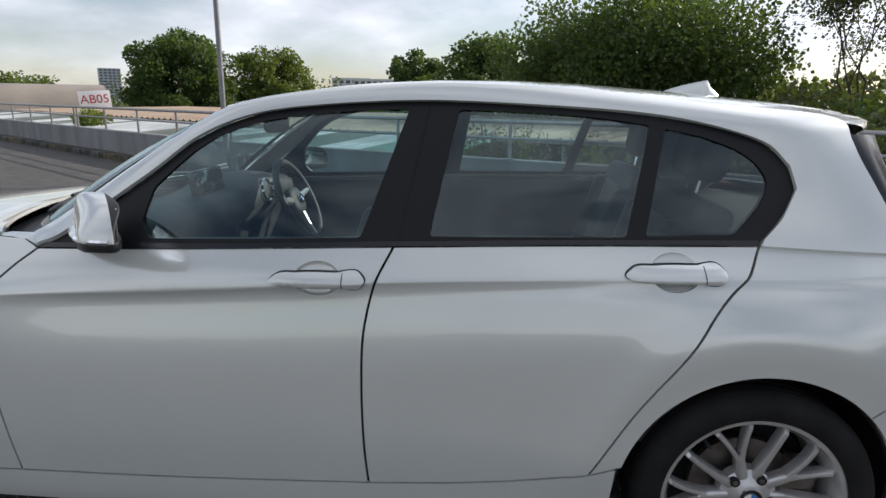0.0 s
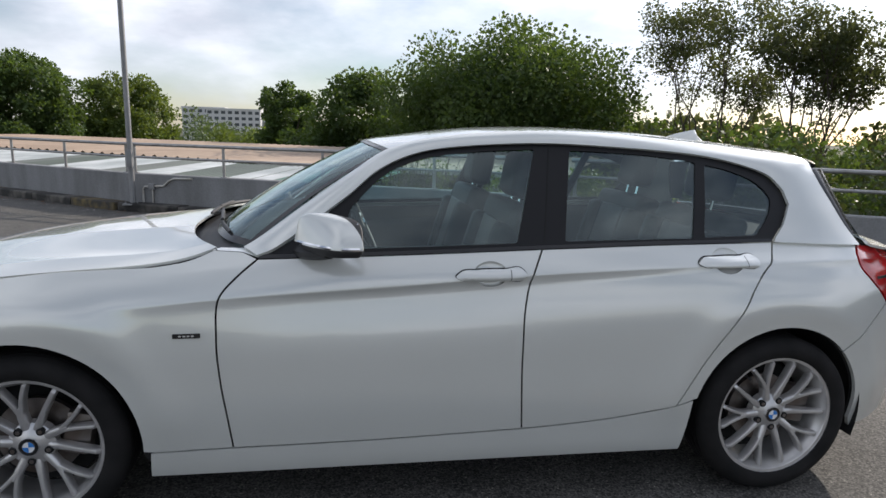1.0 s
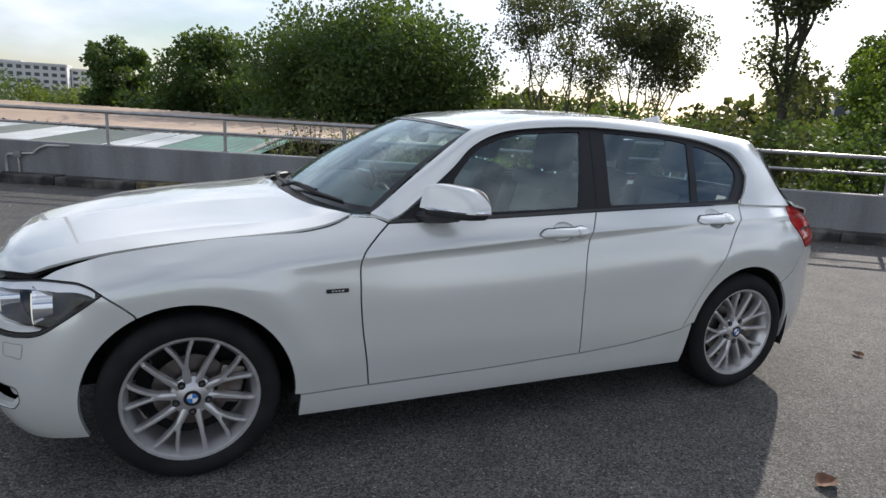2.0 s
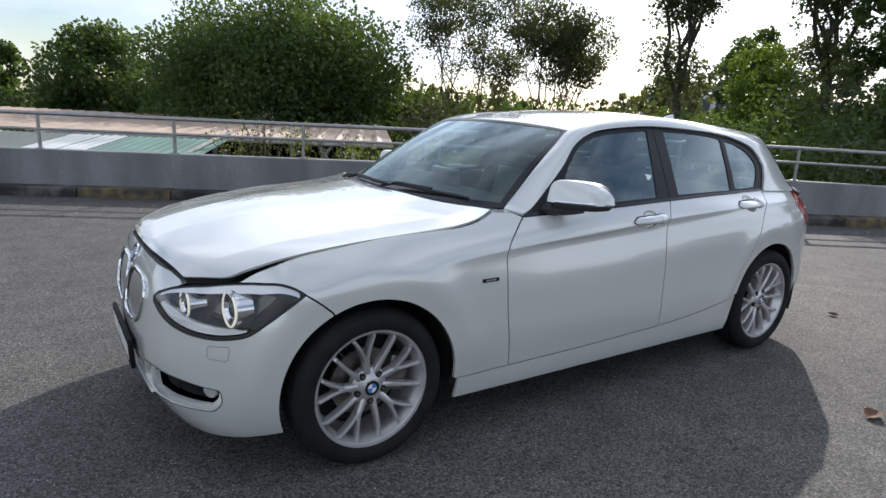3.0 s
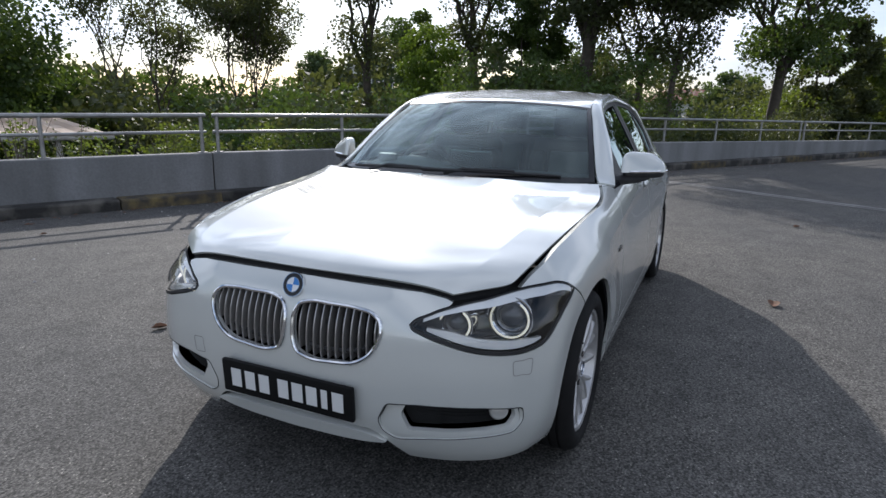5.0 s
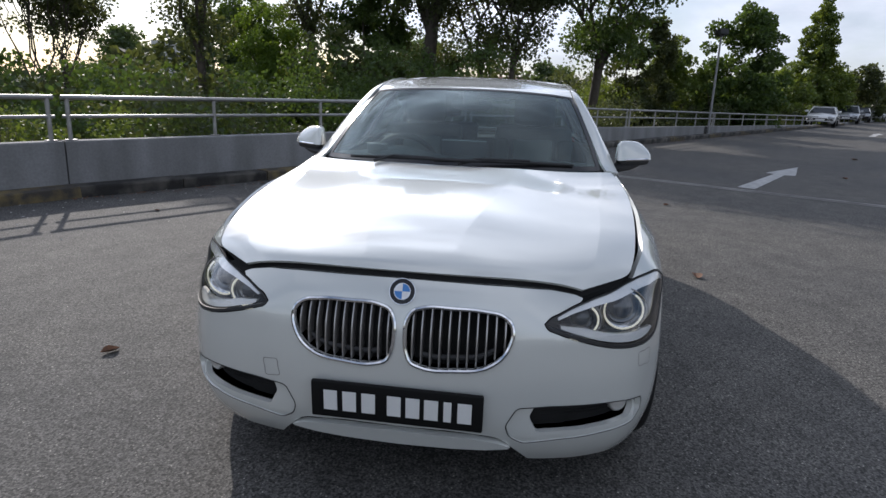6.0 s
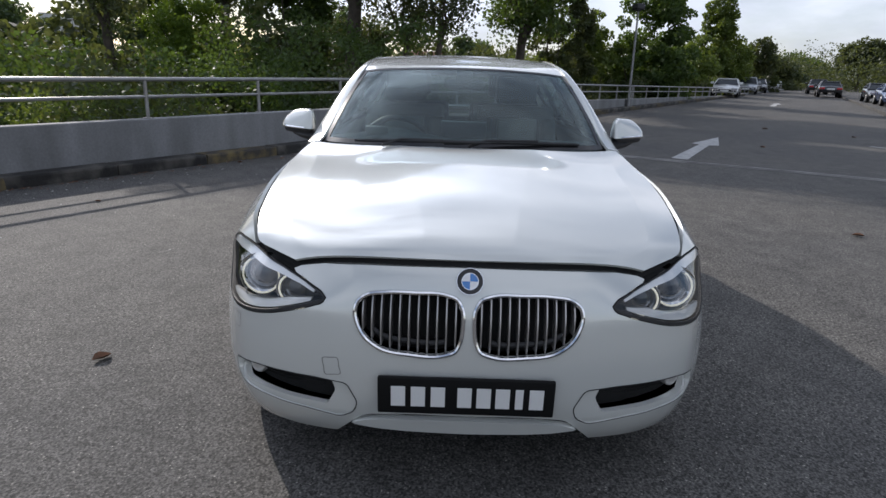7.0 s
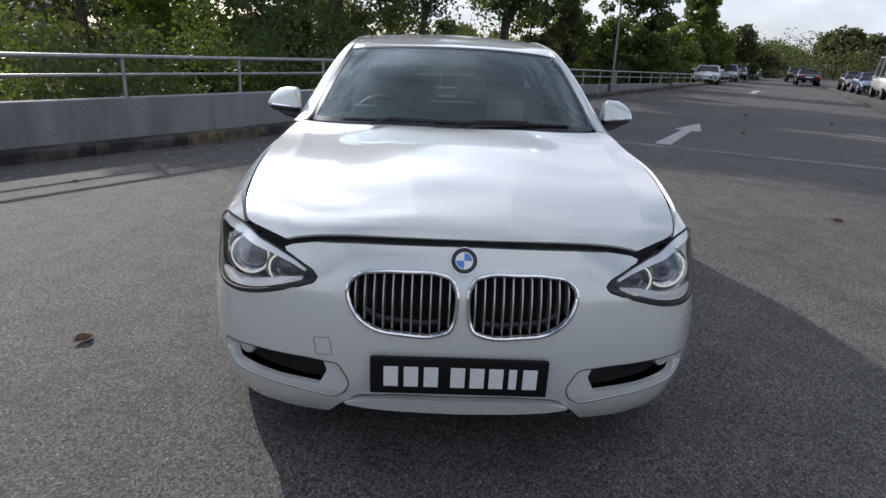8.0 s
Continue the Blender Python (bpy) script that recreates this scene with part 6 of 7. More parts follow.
def big_mesh(name, V, F, material):
    me = bpy.data.meshes.new(name)
    n, f = len(V), len(F)
    me.vertices.add(n)
    me.vertices.foreach_set("co", np.asarray(V, np.float32).ravel())
    me.loops.add(f * 4)
    me.loops.foreach_set("vertex_index", np.asarray(F, np.int32).ravel())
    me.polygons.add(f)
    me.polygons.foreach_set("loop_start", np.arange(0, f * 4, 4, dtype=np.int32))
    me.update(calc_edges=True)
    me.validate()
    me.materials.append(material)
    return me


def tree(name, x, y, base, top, radius, leaves, size, material, seed, crown_from=.35, trunk_r=.18, clumps=40, clump_r=.28, lean=(0, 0), limbs=6, squash=1.0, label="", shape=1.0, group="trees below the deck"):
    r = random.Random(seed)
    if clumps < 100:                       # many small clumps, for an uneven outline
        clumps, clump_r = int(clumps * 2.6), clump_r * .66
    H = top - base
    ob = empty(name, pose(x, y, base), label, "tree", group)
    bm = bmesh.new()
    fork = H * (crown_from + .10)
    path = [(0, 0, -.2)]
    for k in range(1, 6):
        f = k / 5
        path.append((lean[0] * f + r.uniform(-.06, .06) * H * .12, lean[1] * f + r.uniform(-.06, .06) * H * .12, fork * f))
    tube(bm, path, [trunk_r * (1.25 - .5 * k / 5) for k in range(6)], 10)
    tipx, tipy, tipz = path[-1]
    cz0, cz1 = H * crown_from, H
    cmid, ch = (cz0 + cz1) / 2, (cz1 - cz0) / 2
    cs, rs, ends = [], [], []
    for k in range(clumps):
        for _ in range(30):
            a, b, c = r.uniform(-1, 1), r.uniform(-1, 1), r.uniform(-1, 1)
            q = a * a + b * b + abs(c) ** (2 * shape)
            if q <= 1 and q > (.18 if k % 4 else 0):
                break
        cr = radius * clump_r * r.uniform(.65, 1.25)
        cs.append((lean[0] + a * (radius - cr * .7), lean[1] + b * (radius - cr * .7) * squash, cmid + c * (ch - cr * .6)))
        rs.append(cr)
    for k in range(limbs):
        c = cs[(k * 7) % len(cs)]
        st = path[3 + k % 3]
        mid = tuple(st[i] + (c[i] - st[i]) * .5 + r.uniform(-.1, .1) * radius for i in range(2)) + (st[2] + (c[2] - st[2]) * .6,)
        tube(bm, [st, mid, c], [trunk_r * .46, trunk_r * .24, trunk_r * .06], 7)
        for j in range(2):
            e = cs[(k * 5 + j * 3 + 1) % len(cs)]
            if (Vector(e) - Vector(mid)).length < radius * 1.1:
                tube(bm, [mid, tuple((mid[i] + e[i]) / 2 + r.uniform(-.08, .08) * radius for i in range(3)), e], [trunk_r * .20, trunk_r * .12, trunk_r * .04], 6)
    part("trunk", bm, BARK, ob, "bare brown trunk and limbs")
    V, F = leaf_cloud(cs, rs, leaves, size, seed)
    cr = new("crown", big_mesh("crown", V, F, material))
    cr.parent = ob
    return ob


DENSE = "broad tree with a dense dark green crown"
SPARSE = "slender tree with an open, dull green crown"
tree("tree", 6.9, 20.0, -4, 5.5, 5.0, 125000, 0.125, LEAF_DENSE, 1, .05, .35, 130, .26, label=DENSE, shape=1.8)
tree("tree", 1.6, 27.5, -4, 4.3, 3.2, 33600, 0.158, LEAF_DENSE, 2, .1, .2, 60, .3, label="round tree with a light green crown")
tree("tree", -2.9, 37.5, -4, 5.1, 1.9, 16800, 0.172, LEAF_DENSE, 3, .2, .2, 30, .34, label="small round tree with a green crown")
tree("tree", -19.7, 40.5, -4, 6.1, 4.0, 52000, 0.19, LEAF_DENSE, 4, .1, .3, 80, .27, label=DENSE, shape=1.4)
tree("tree", -15.5, 46.6, -4, 5.3, 3.7, 34000, 0.19, LEAF_LIGHT, 5, .1, .25, 66, .27, label="round tree with a light green crown")
tree("tree", -35.5, 44.5, -4, 3.5, 4.6, 26000, 0.21, LEAF_LIGHT, 6, .1, .25, 60, .28, label="round tree with a light green crown")
def open_tree(x, y, base, fork, top, spread, size, material, seed, trunk_r, limbs=4, per_tip=90, tip_r=.42, lean=(0, 0), label="", dense=1, low=0):
    """A tree whose limbs fork again and again, with loose tufts of leaves towards the twig ends."""
    r = random.Random(seed)
    ob = empty("tree", pose(x, y, base), label, "tree", "trees below the deck")
    bm = bmesh.new()
    fz, H = fork - base, top - base
    path = [(lean[0] * k / 5 + r.uniform(-.05, .05) * (k > 0), lean[1] * k / 5 + r.uniform(-.05, .05) * (k > 0), -.2 + (fz + .2) * k / 5) for k in range(6)]
    tube(bm, path, [trunk_r * (1.2 - .38 * k / 5) for k in range(6)], 10)
    cs, rs = [], []

    def grow(p, d, L, rad, level):
        side = Vector((r.uniform(-1, 1), r.uniform(-1, 1), r.uniform(-.3, .5))) * L * .16
        mid, end = p + d * L * .5 + side, p + d * L
        tube(bm, [tuple(p), tuple(mid), tuple(end)], [rad, rad * .8, rad * .58], 7 if level > 1 else 5)
        if level <= 2:
            for k in range(dense + 1 if level < 2 else dense):
                cs.append(tuple(end + Vector((r.uniform(-1, 1), r.uniform(-1, 1), r.uniform(-.5, .8))) * tip_r * .9))
                rs.append(tip_r * r.uniform(.6, 1.25))
        if level == 3:
            for k in range(low):           # leaves low on the first limbs
                q = p + d * L * r.uniform(.35, 1.05)
                cs.append(tuple(q + Vector((r.uniform(-1, 1), r.uniform(-1, 1), r.uniform(-.6, .4))) * tip_r * 1.6))
                rs.append(tip_r * r.uniform(.6, 1.2))
        if level == 0:
            return
        n = 3 if r.random() < .7 else 2
        turn = r.uniform(0, 6.28)
        for k in range(n):
            a = turn + 6.283 * k / n + r.uniform(-.4, .4)
            out = Vector((math.cos(a), math.sin(a), 0))
            w = r.uniform(.45, .85) * spread
            nd = (d + out * w + Vector((0, 0, .22))).normalized()
            grow(end, nd, L * r.uniform(.58, .78), rad * .60, level - 1)

    L0 = (H - fz) / 2.15
    tip = Vector(path[-1])
    for k in range(limbs):
        a = 6.283 * k / limbs + r.uniform(-.5, .5)
        d = Vector((math.cos(a) * .55 * spread + lean[0] * .05, math.sin(a) * .55 * spread + lean[1] * .05, 1)).normalized()
        grow(tip - Vector((0, 0, r.uniform(0, .12) * fz)), d, L0 * r.uniform(.8, 1.1), trunk_r * .52, 3)
    part("trunk", bm, BARK, ob, "bare brown trunk and limbs")
    V, F = leaf_cloud(cs, rs, int(per_tip * len(cs)), size, seed, stretch=.75)
    cr = new("crown", big_mesh("crown", V, F, material))
    cr.parent = ob
    return ob


open_tree(13.6, 17.4, -4, -1.9, 4.2, .46, .090, LEAF_DARK, 7, .11, 4, 62, .38, label=SPARSE, low=14)
open_tree(14.3, 13.7, -4, -1.0, 4.1, .42, .088, LEAF_DARK, 8, .10, 4, 62, .34, label=SPARSE, low=14)
open_tree(16.8, 10.1, -4, 2.2, 6.3, .46, .105, LEAF_DARK, 9, .16, 4, 90, .42, (-.2, .1), "tall tree with a bare trunk and high crown", 2, 5)
open_tree(24.2, 9.3, -4, 3.6, 8.0, .66, .122, LEAF_DARK, 10, .22, 5, 92, .50, label="tall tree with a bare forked trunk", dense=2, low=6)
open_tree(20.2, 3.75, -4, 3.5, 8.6, .84, .118, LEAF_DARK, 11, .28, 5, 92, .54, (.2, -.3), "tall tree with a thick trunk and wide crown", 2, 9)
open_tree(20.6, 1.75, -4, 2.7, 6.8, .86, .108, LEAF_DARK, 12, .13, 4, 88, .46, (.1, -.1), "slender tree with a forked trunk and dark crown", 2, 6)
open_tree(18.75, .80, -4, 2.7, 5.5, .90, .098, LEAF_DARK, 24, .105, 4, 88, .42, (.25, -.40), "slender leaning tree with loose tufts of leaves", 2, 6)
open_tree(24.3, -2.35, -4, 3.0, 7.6, .86, .128, LEAF_DENSE, 13, .21, 5, 125, .64, (.15, -.5), "tall tree with a leaning trunk and dark crown", 2, 9)
tree("tree", 30.1, -10.0, -4, 5.9, 2.2, 34000, .15, LEAF_DENSE, 14, .12, .20, 60, .27, label=DENSE, shape=1.2)
tree("tree", 47.6, -20.4, -4, 8.9, 1.5, 20000, .17, LEAF_LIGHT, 15, .15, .18, 60, .30, label="tall light green tree", shape=1.0)
tree("tree", 49.2, -22.0, -4, 5.2, 2.2, 16000, .19, LEAF_LIGHT, 27, .10, .2, 50, .28, label="round tree with a light green crown")
tree("tree", 40.6, -16.0, -4, 3.9, 2.0, 17000, .17, LEAF_LIGHT, 16, .05, .2, 50, .28, label="round tree with a light green crown")
tree("tree", 35.2, -12.6, -4, 3.3, 1.7, 15000, .16, LEAF_LIGHT, 28, .05, .2, 44, .28, label="slender light green tree")
tree("tree", 57.2, -28.4, -4, 4.9, 1.9, 15000, .21, LEAF_DARK, 17, .05, .2, 50, .28, label=DENSE)
tree("tree", 69.0, -36.0, -4, 4.1, 3.4, 16000, .26, LEAF_DARK, 18, .05, .2, 50, .28, label=DENSE)
tree("tree", 94.0, -51.0, -4, 5.0, 7.0, 20000, .34, LEAF_DENSE, 19, .05, .2, 60, .26, label=DENSE)
tree("tree", 78.0, -51.0, 0, 6.4, 3.0, 13000, .28, LEAF_DARK, 20, .22, .2, 46, .28, label="round dark tree at the end of the deck")
tree("tree", 82.0, -58.5, 0, 6.2, 3.6, 13000, .30, LEAF_DARK, 21, .1, .25, 50, .28, label="round dark tree at the end of the deck")
tree("tree", 24.0, 12.0, -4, 5.6, 1.7, 19000, 0.120, LEAF_DENSE, 22, .2, .12, 44, .27, label="slender light green tree")
tree("tree", 21.8, 6.1, -4, 7.0, 1.75, 30000, 0.115, LEAF_DENSE, 23, .22, .12, 56, .25, label="slender light green tree")
tree("tree", 27.1, -4.9, -4, 5.3, 1.7, 34000, 0.120, LEAF_DARK, 25, .08, .2, 60, .25, label=DENSE, shape=1.0)
tree("tree", 29.9, -6.9, -4, 4.3, 1.8, 20000, .15, LEAF_LIGHT, 26, .05, .2, 50, .27, label="slender light green tree", shape=1.4)
tree("tree", 20.5, 9.5, -4, 4.6, 1.7, 20000, .095, LEAF_BRIGHT, 29, .30, .09, 46, .26, label="young tree with sunlight put into its bright green leaf colour", shape=1.0)
tree("tree", 37.0, 20.7, -4, 6.6, 2.3, 14000, .20, LEAF_HAZE, 51, .25, .2, 46, .27, label="green tree farther off, haze put into its leaf colour")
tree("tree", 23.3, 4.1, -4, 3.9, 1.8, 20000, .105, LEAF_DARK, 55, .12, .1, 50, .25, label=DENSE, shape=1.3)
tree("tree", 46.8, 8.6, -4, 5.6, 2.6, 13000, .22, LEAF_HAZE, 56, .2, .2, 46, .27, label="green tree farther off, haze put into its leaf colour")
tree("tree", 46.7, 33.2, -4, 5.6, 2.9, 14000, .24, LEAF_HAZE, 52, .2, .2, 46, .27, label="green tree farther off, haze put into its leaf colour")
tree("tree", 58.5, -1.4, -4, 4.3, 3.2, 14000, .26, LEAF_HAZE, 53, .1, .2, 50, .27, label="round tree beside the far house")
tree("tree", 66.0, 10.5, -4, 3.6, 3.4, 12000, .28, LEAF_HAZE, 54, .1, .2, 50, .27, label="round tree beside the far house")


def hedge(name, pts, width, z0, z1, leaves, size, material, seed, label, ragged=.6):
    r = random.Random(seed)
    cs, rs = [], []
    for k in range(max(8, leaves // 160)):
        i = r.random() * (len(pts) - 1)
        a, b = Vector(pts[int(i)]), Vector(pts[min(int(i) + 1, len(pts) - 1)])
        p = a + (b - a) * (i % 1)
        h = z0 + (z1 - z0) * (1 - ragged * r.random() ** 2)
        cr = r.uniform(.28, .55) * max(.45, width * .35)
        cs.append((p.x + r.uniform(-.5, .5) * width, p.y + r.uniform(-.5, .5) * width, r.uniform(z0, h - cr * .5)))
        rs.append(cr)
    V, F = leaf_cloud(cs, rs, leaves, size, seed)
    ob = new(name, big_mesh(name, V, F, material))
    return tagged(ob, label, "shrubs", kind="stuff")


def out_line(x0, x1, d, n=8):
    """Points behind the parapet, d metres out, between two x."""
    ol = offset_line(WALL, -d)
    res = []
    for x in np.linspace(x0, x1, n):
        for a, b in zip(ol, ol[1:]):
            if a.x <= x <= b.x:
                res.append(tuple(a + (b - a) * (x - a.x) / (b.x - a.x)))
                break
    return res


hedge("shrubs", out_line(6.2, 44, 2.6, 12), 2.6, -1.5, 1.35, 100000, 0.080, LEAF_DARK, 31, "dense wild shrubs growing behind the parapet")
hedge("shrubs", out_line(8, 14.2, 6.0, 4), 3.0, -2.0, 1.75, 26000, 0.095, LEAF_DENSE, 61, "wild shrubs and saplings behind the parapet")
hedge("shrubs", out_line(14.6, 20.3, 6.0, 4), 3.6, -2.0, 2.9, 32000, 0.095, LEAF_DENSE, 32, "taller wild shrubs and saplings behind the parapet")
hedge("shrubs", out_line(24.8, 46, 6.0, 6), 4.0, -2.0, 2.3, 40000, 0.115, LEAF_LIGHT, 38, "taller light green shrubs and saplings behind the parapet")
hedge("shrubs", out_line(10, 17.5, 11.0, 4), 4.0, -2.0, 1.9, 15000, 0.165, LEAF_DARK, 62, "low dark thicket behind the parapet")
hedge("shrubs", out_line(18.5, 27.5, 11.0, 4), 5.0, -2.0, 3.2, 22000, 0.185, LEAF_DARK, 33, "dense dark thicket behind the parapet")
hedge("shrubs", out_line(33.8, 62, 11.0, 6), 5.0, -2.0, 3.0, 26000, 0.22, LEAF_DARK, 39, "dense dark thicket behind the parapet")
hedge("thicket", out_line(12, 21, 19.0, 4), 5.0, -3.0, 2.1, 8000, 0.30, LEAF_DARK, 63, "dark mass of undergrowth farther behind the parapet", .35)
hedge("thicket", out_line(22, 31, 19.0, 4), 6.0, -3.0, 3.4, 9000, 0.34, LEAF_DARK, 44, "dark mass of undergrowth deep behind the parapet", .35)
hedge("thicket", out_line(8, 24, 24.0, 6), 6.0, -3.0, 2.8, 11000, 0.34, LEAF_DARK, 47, "dark mass of undergrowth beyond the sheds", .35)
hedge("thicket", out_line(38, 66, 19.0, 6), 6.0, -3.0, 3.0, 10000, 0.40, LEAF_DARK, 45, "dark mass of undergrowth deep behind the parapet", .35)
hedge("thicket", out_line(7.5, 50, 4.2, 12), 2.0, -2.6, 0.75, 14000, 0.26, LEAF_DARK, 46, "dark mass of undergrowth close behind the parapet", .25)
hedge("shrubs", out_line(13, 22, 17.0, 4), 4.0, -3, 2.1, 22000, 0.172, LEAF_DENSE, 64, "low thicket beyond the sheds")
hedge("shrubs", out_line(-1.0, 12, 17.0, 6), 4.0, -3, 3.1, 42000, 0.172, LEAF_DENSE, 34, "dense thicket beyond the sheds")
hedge("shrubs", out_line(-30, 6, 34.0, 10), 6.0, -3, 1.5, 63000, 0.224, LEAF_LIGHT, 35, "light green thicket beyond the sheds")


def twiggy_shrub(x, y, top, spread, seed):
    """Straggly bush: long bare stems that arch out, small leaves along their upper halves."""
    r = random.Random(seed)
    ob = empty("shrub", pose(x, y, -4), "straggly shrub with bare twigs and small yellow-green leaves", "shrub", "shrubs behind the parapet")
    bm = bmesh.new()
    tube(bm, [(0, 0, -.1), (.05, .03, 2.0), (0, 0, 3.9)], [.035, .028, .020], 6)
    H = top + 4
    V, F = [], []
    for k in range(26):
        a, q = r.uniform(0, 6.283), spread * r.uniform(.25, 1.0)
        h = H - r.uniform(0, .75) * (.25 + q / spread)
        z0 = 3.9 - r.uniform(0, .4)
        p0, p3 = Vector((0, 0, z0)), Vector((q * math.cos(a), q * math.sin(a), h))
        p1, p2 = p0 + Vector((0, 0, .3 * (h - z0))) + p3 * 0, Vector((p3.x * .55, p3.y * .55, z0 + .75 * (h - z0)))
        line = [p0 * (1 - t) ** 3 + p1 * 3 * t * (1 - t) ** 2 + p2 * 3 * t * t * (1 - t) + p3 * t ** 3 for t in np.linspace(0, 1, 6).tolist()]
        tube(bm, [tuple(p) for p in line], [.0085 - .0012 * i for i in range(6)], 4)
        for j in range(26):
            t = r.uniform(.2, 1.0) * 4.999
            i = int(t)
            c = line[i] + (line[i + 1] - line[i]) * (t - i)
            ax = Vector((r.gauss(0, 1), r.gauss(0, 1), r.gauss(.1, .7))).normalized()
            sd = ax.cross(Vector((r.gauss(0, 1), r.gauss(0, 1), r.gauss(0, 1)))).normalized()
            L = r.uniform(.03, .065)
            c = c + ax * r.uniform(0, .05)
            n = len(V)
            V += [tuple(c), tuple(c + ax * L * .5 + sd * L * .3), tuple(c + ax * L), tuple(c + ax * L * .5 - sd * L * .3)]
            F.append((n, n + 1, n + 2, n + 3))
    part("stem", bm, BARK, ob, "thin bare twigs")
    lf = new("foliage", big_mesh("foliage", np.array(V), np.array(F), LEAF_DARK if seed % 2 else LEAF_LIGHT))
    lf.parent = ob


for k, (x, y, top, spread) in enumerate(((1.55, 6.85, 1.05, .5), (1.95, 6.62, 1.25, .42), (2.4, 6.42, 1.12, .5), (2.9, 6.15, 1.02, .45), (3.35, 5.95, .98, .45), (3.85, 5.7, .95, .4))):
    twiggy_shrub(x, y, top, spread, 60 + k)
hedge("shrubs", out_line(3.6, 7.5, 1.4, 5), .9, -.3, .95, 7400, 0.050, LEAF_LIGHT, 37, "straggly light green shrubs behind the parapet", .5)


def far_woods(name, a0, a1, dist, z1, leaves, size, seed, material=LEAF_HAZE):
    r = random.Random(seed)
    cs, rs = [], []
    for k in range(leaves // 110):
        a = radians(r.uniform(a0, a1))
        d = dist * r.uniform(.85, 1.2)
        cr = r.uniform(.012, .028) * dist
        cs.append((d * math.cos(a), d * math.sin(a), -4 + (z1 + 4) * r.random() ** .6 * r.uniform(.5, 1)))
        rs.append(cr)
    V, F = leaf_cloud(cs, rs, leaves, size, seed)
    return tagged(new(name, big_mesh(name, V, F, material)), "distant belt of green trees", "woods", kind="stuff")


far_woods("far_woods", -40, -8, 95, 5.0, 110000, .23, 41, LEAF_DARK)
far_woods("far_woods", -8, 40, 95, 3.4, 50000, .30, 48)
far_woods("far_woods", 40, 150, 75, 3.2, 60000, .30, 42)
far_woods("far_woods", 150, 320, 95, 0.5, 14000, .8, 43)


# leaf litter and grit along the foot of the kerb
def litter(name, s0, s1, count, seed):
    r = np.random.default_rng(seed)
    V, F = [], []
    for k in range(count):
        p, t = along(WALL, r.uniform(s0, s1))
        n = Vector((t.y, -t.x))
        n = n if n.y < 0 else -n
        q = p + n * (.31 + abs(r.normal()) * .16)
        a, sz, tilt = r.uniform(0, 6.28), r.uniform(.012, .042), r.uniform(.1, .5)
        c, d = math.cos(a), math.sin(a)
        b = len(V)
        for u, w, h in ((-1, 0, .3), (0, -.45, 0), (1, 0, .6), (0, .45, 0)):
            V.append((q.x + (u * c - w * d) * sz, q.y + (u * d + w * c) * sz, .003 + h * tilt * sz))
        F.append((b, b + 1, b + 2, b + 3))
    ob = mesh_ob(name, V, F, DRYLEAF, None, False)
    return tagged(ob, "dry brown leaf litter along the kerb", "leaf litter", kind="stuff")


GRIT = mat("pale_grit", (0.42, 0.41, 0.39), 0.9, color2=(0.25, 0.24, 0.23), scale=30)


def grit(name, count, seed):
    """Pale chips scattered on the deck near the kerb."""
    r = np.random.default_rng(seed)
    V, F = [], []
    for k in range(count):
        p, t = along(WALL, r.uniform(S_JOINT - 12, S_JOINT + 24))
        n = Vector((t.y, -t.x))
        n = n if n.y < 0 else -n
        q = p + n * (.34 + r.exponential(.55))
        h = r.uniform(.006, .018)
        b = len(V)
        for j in range(5):
            a = j * 1.2566 + r.uniform(-.4, .4)
            V.append((q.x + math.cos(a) * h * r.uniform(.6, 1.2), q.y + math.sin(a) * h * r.uniform(.6, 1.2), .001))
        V.append((q.x, q.y, h * .6))
        F += [(b + j, b + (j + 1) % 5, b + 5) for j in range(5)]
    return tagged(mesh_ob(name, V, F, GRIT, None, False), "pale stone chips scattered on the asphalt", "grit", kind="stuff")


grit("grit", 500, 9)
litter("leaf_litter", S_JOINT - 14, S_JOINT + 26, 900, 5)

# ---- sheds beyond the parapet ----
W_T = Vector((.893, -.450))        # along the parapet
W_N = Vector((.450, .893))         # outwards
W_O = Vector((-2.5, 8.10))
W_T2, W_N2 = Vector((.795, -.607)), Vector((.607, .795))     # the same west of the bend


def beyond(u, v, z):
    f = min(1.0, max(0.0, -u / 3.0))          # west of the bend the sheds follow the parapet round
    n = (W_N + (W_N2 - W_N) * f).normalized()
    p = W_O + (W_T * u if u > 0 else W_T2 * u) + n * v
    return (p.x, p.y, z)


def sheet(name, u0, u1, v0, v1, z0, z1, material, parent, pitch=.20, rise=.022, thick=.01):
    """Corrugated sheet: ribs run outwards from the parapet."""
    n = max(2, int((u1 - u0) / pitch * 4))
    us = np.linspace(u0, u1, n + 1)
    P = np.zeros((n + 1, 6, 3))
    for i, u in enumerate(us):
        ph = (u / pitch) % 1
        h = rise if ph < .3 else 0
        for j, f in enumerate(np.linspace(0, 1, 6)):
            P[i, j] = beyond(u, v0 + (v1 - v0) * f, z0 + (z1 - z0) * f + h)
    ob = grid_mesh(name, P, material, parent, flip=True, thick=0)
    ob.data.polygons.foreach_set("use_smooth", [False] * len(ob.data.polygons))
    return ob


shed = empty("shed", pose(0, 0, 0), "low open shed with a tan corrugated roof on white pipes", "shed")
sheet("roof", -26, 6.70, 3.4, 12.0, .64, .76, ROOF_TAN, shed, .42, .05)
for u in np.arange(-.2, 6.3, 1.05):
    bm = bmesh.new()
    tube(bm, [beyond(u, 3.5, .58), beyond(u, 11.8, .70)], .035, 8)
    part("purlin", bm, PIPE_W, shed)
bm = bmesh.new()
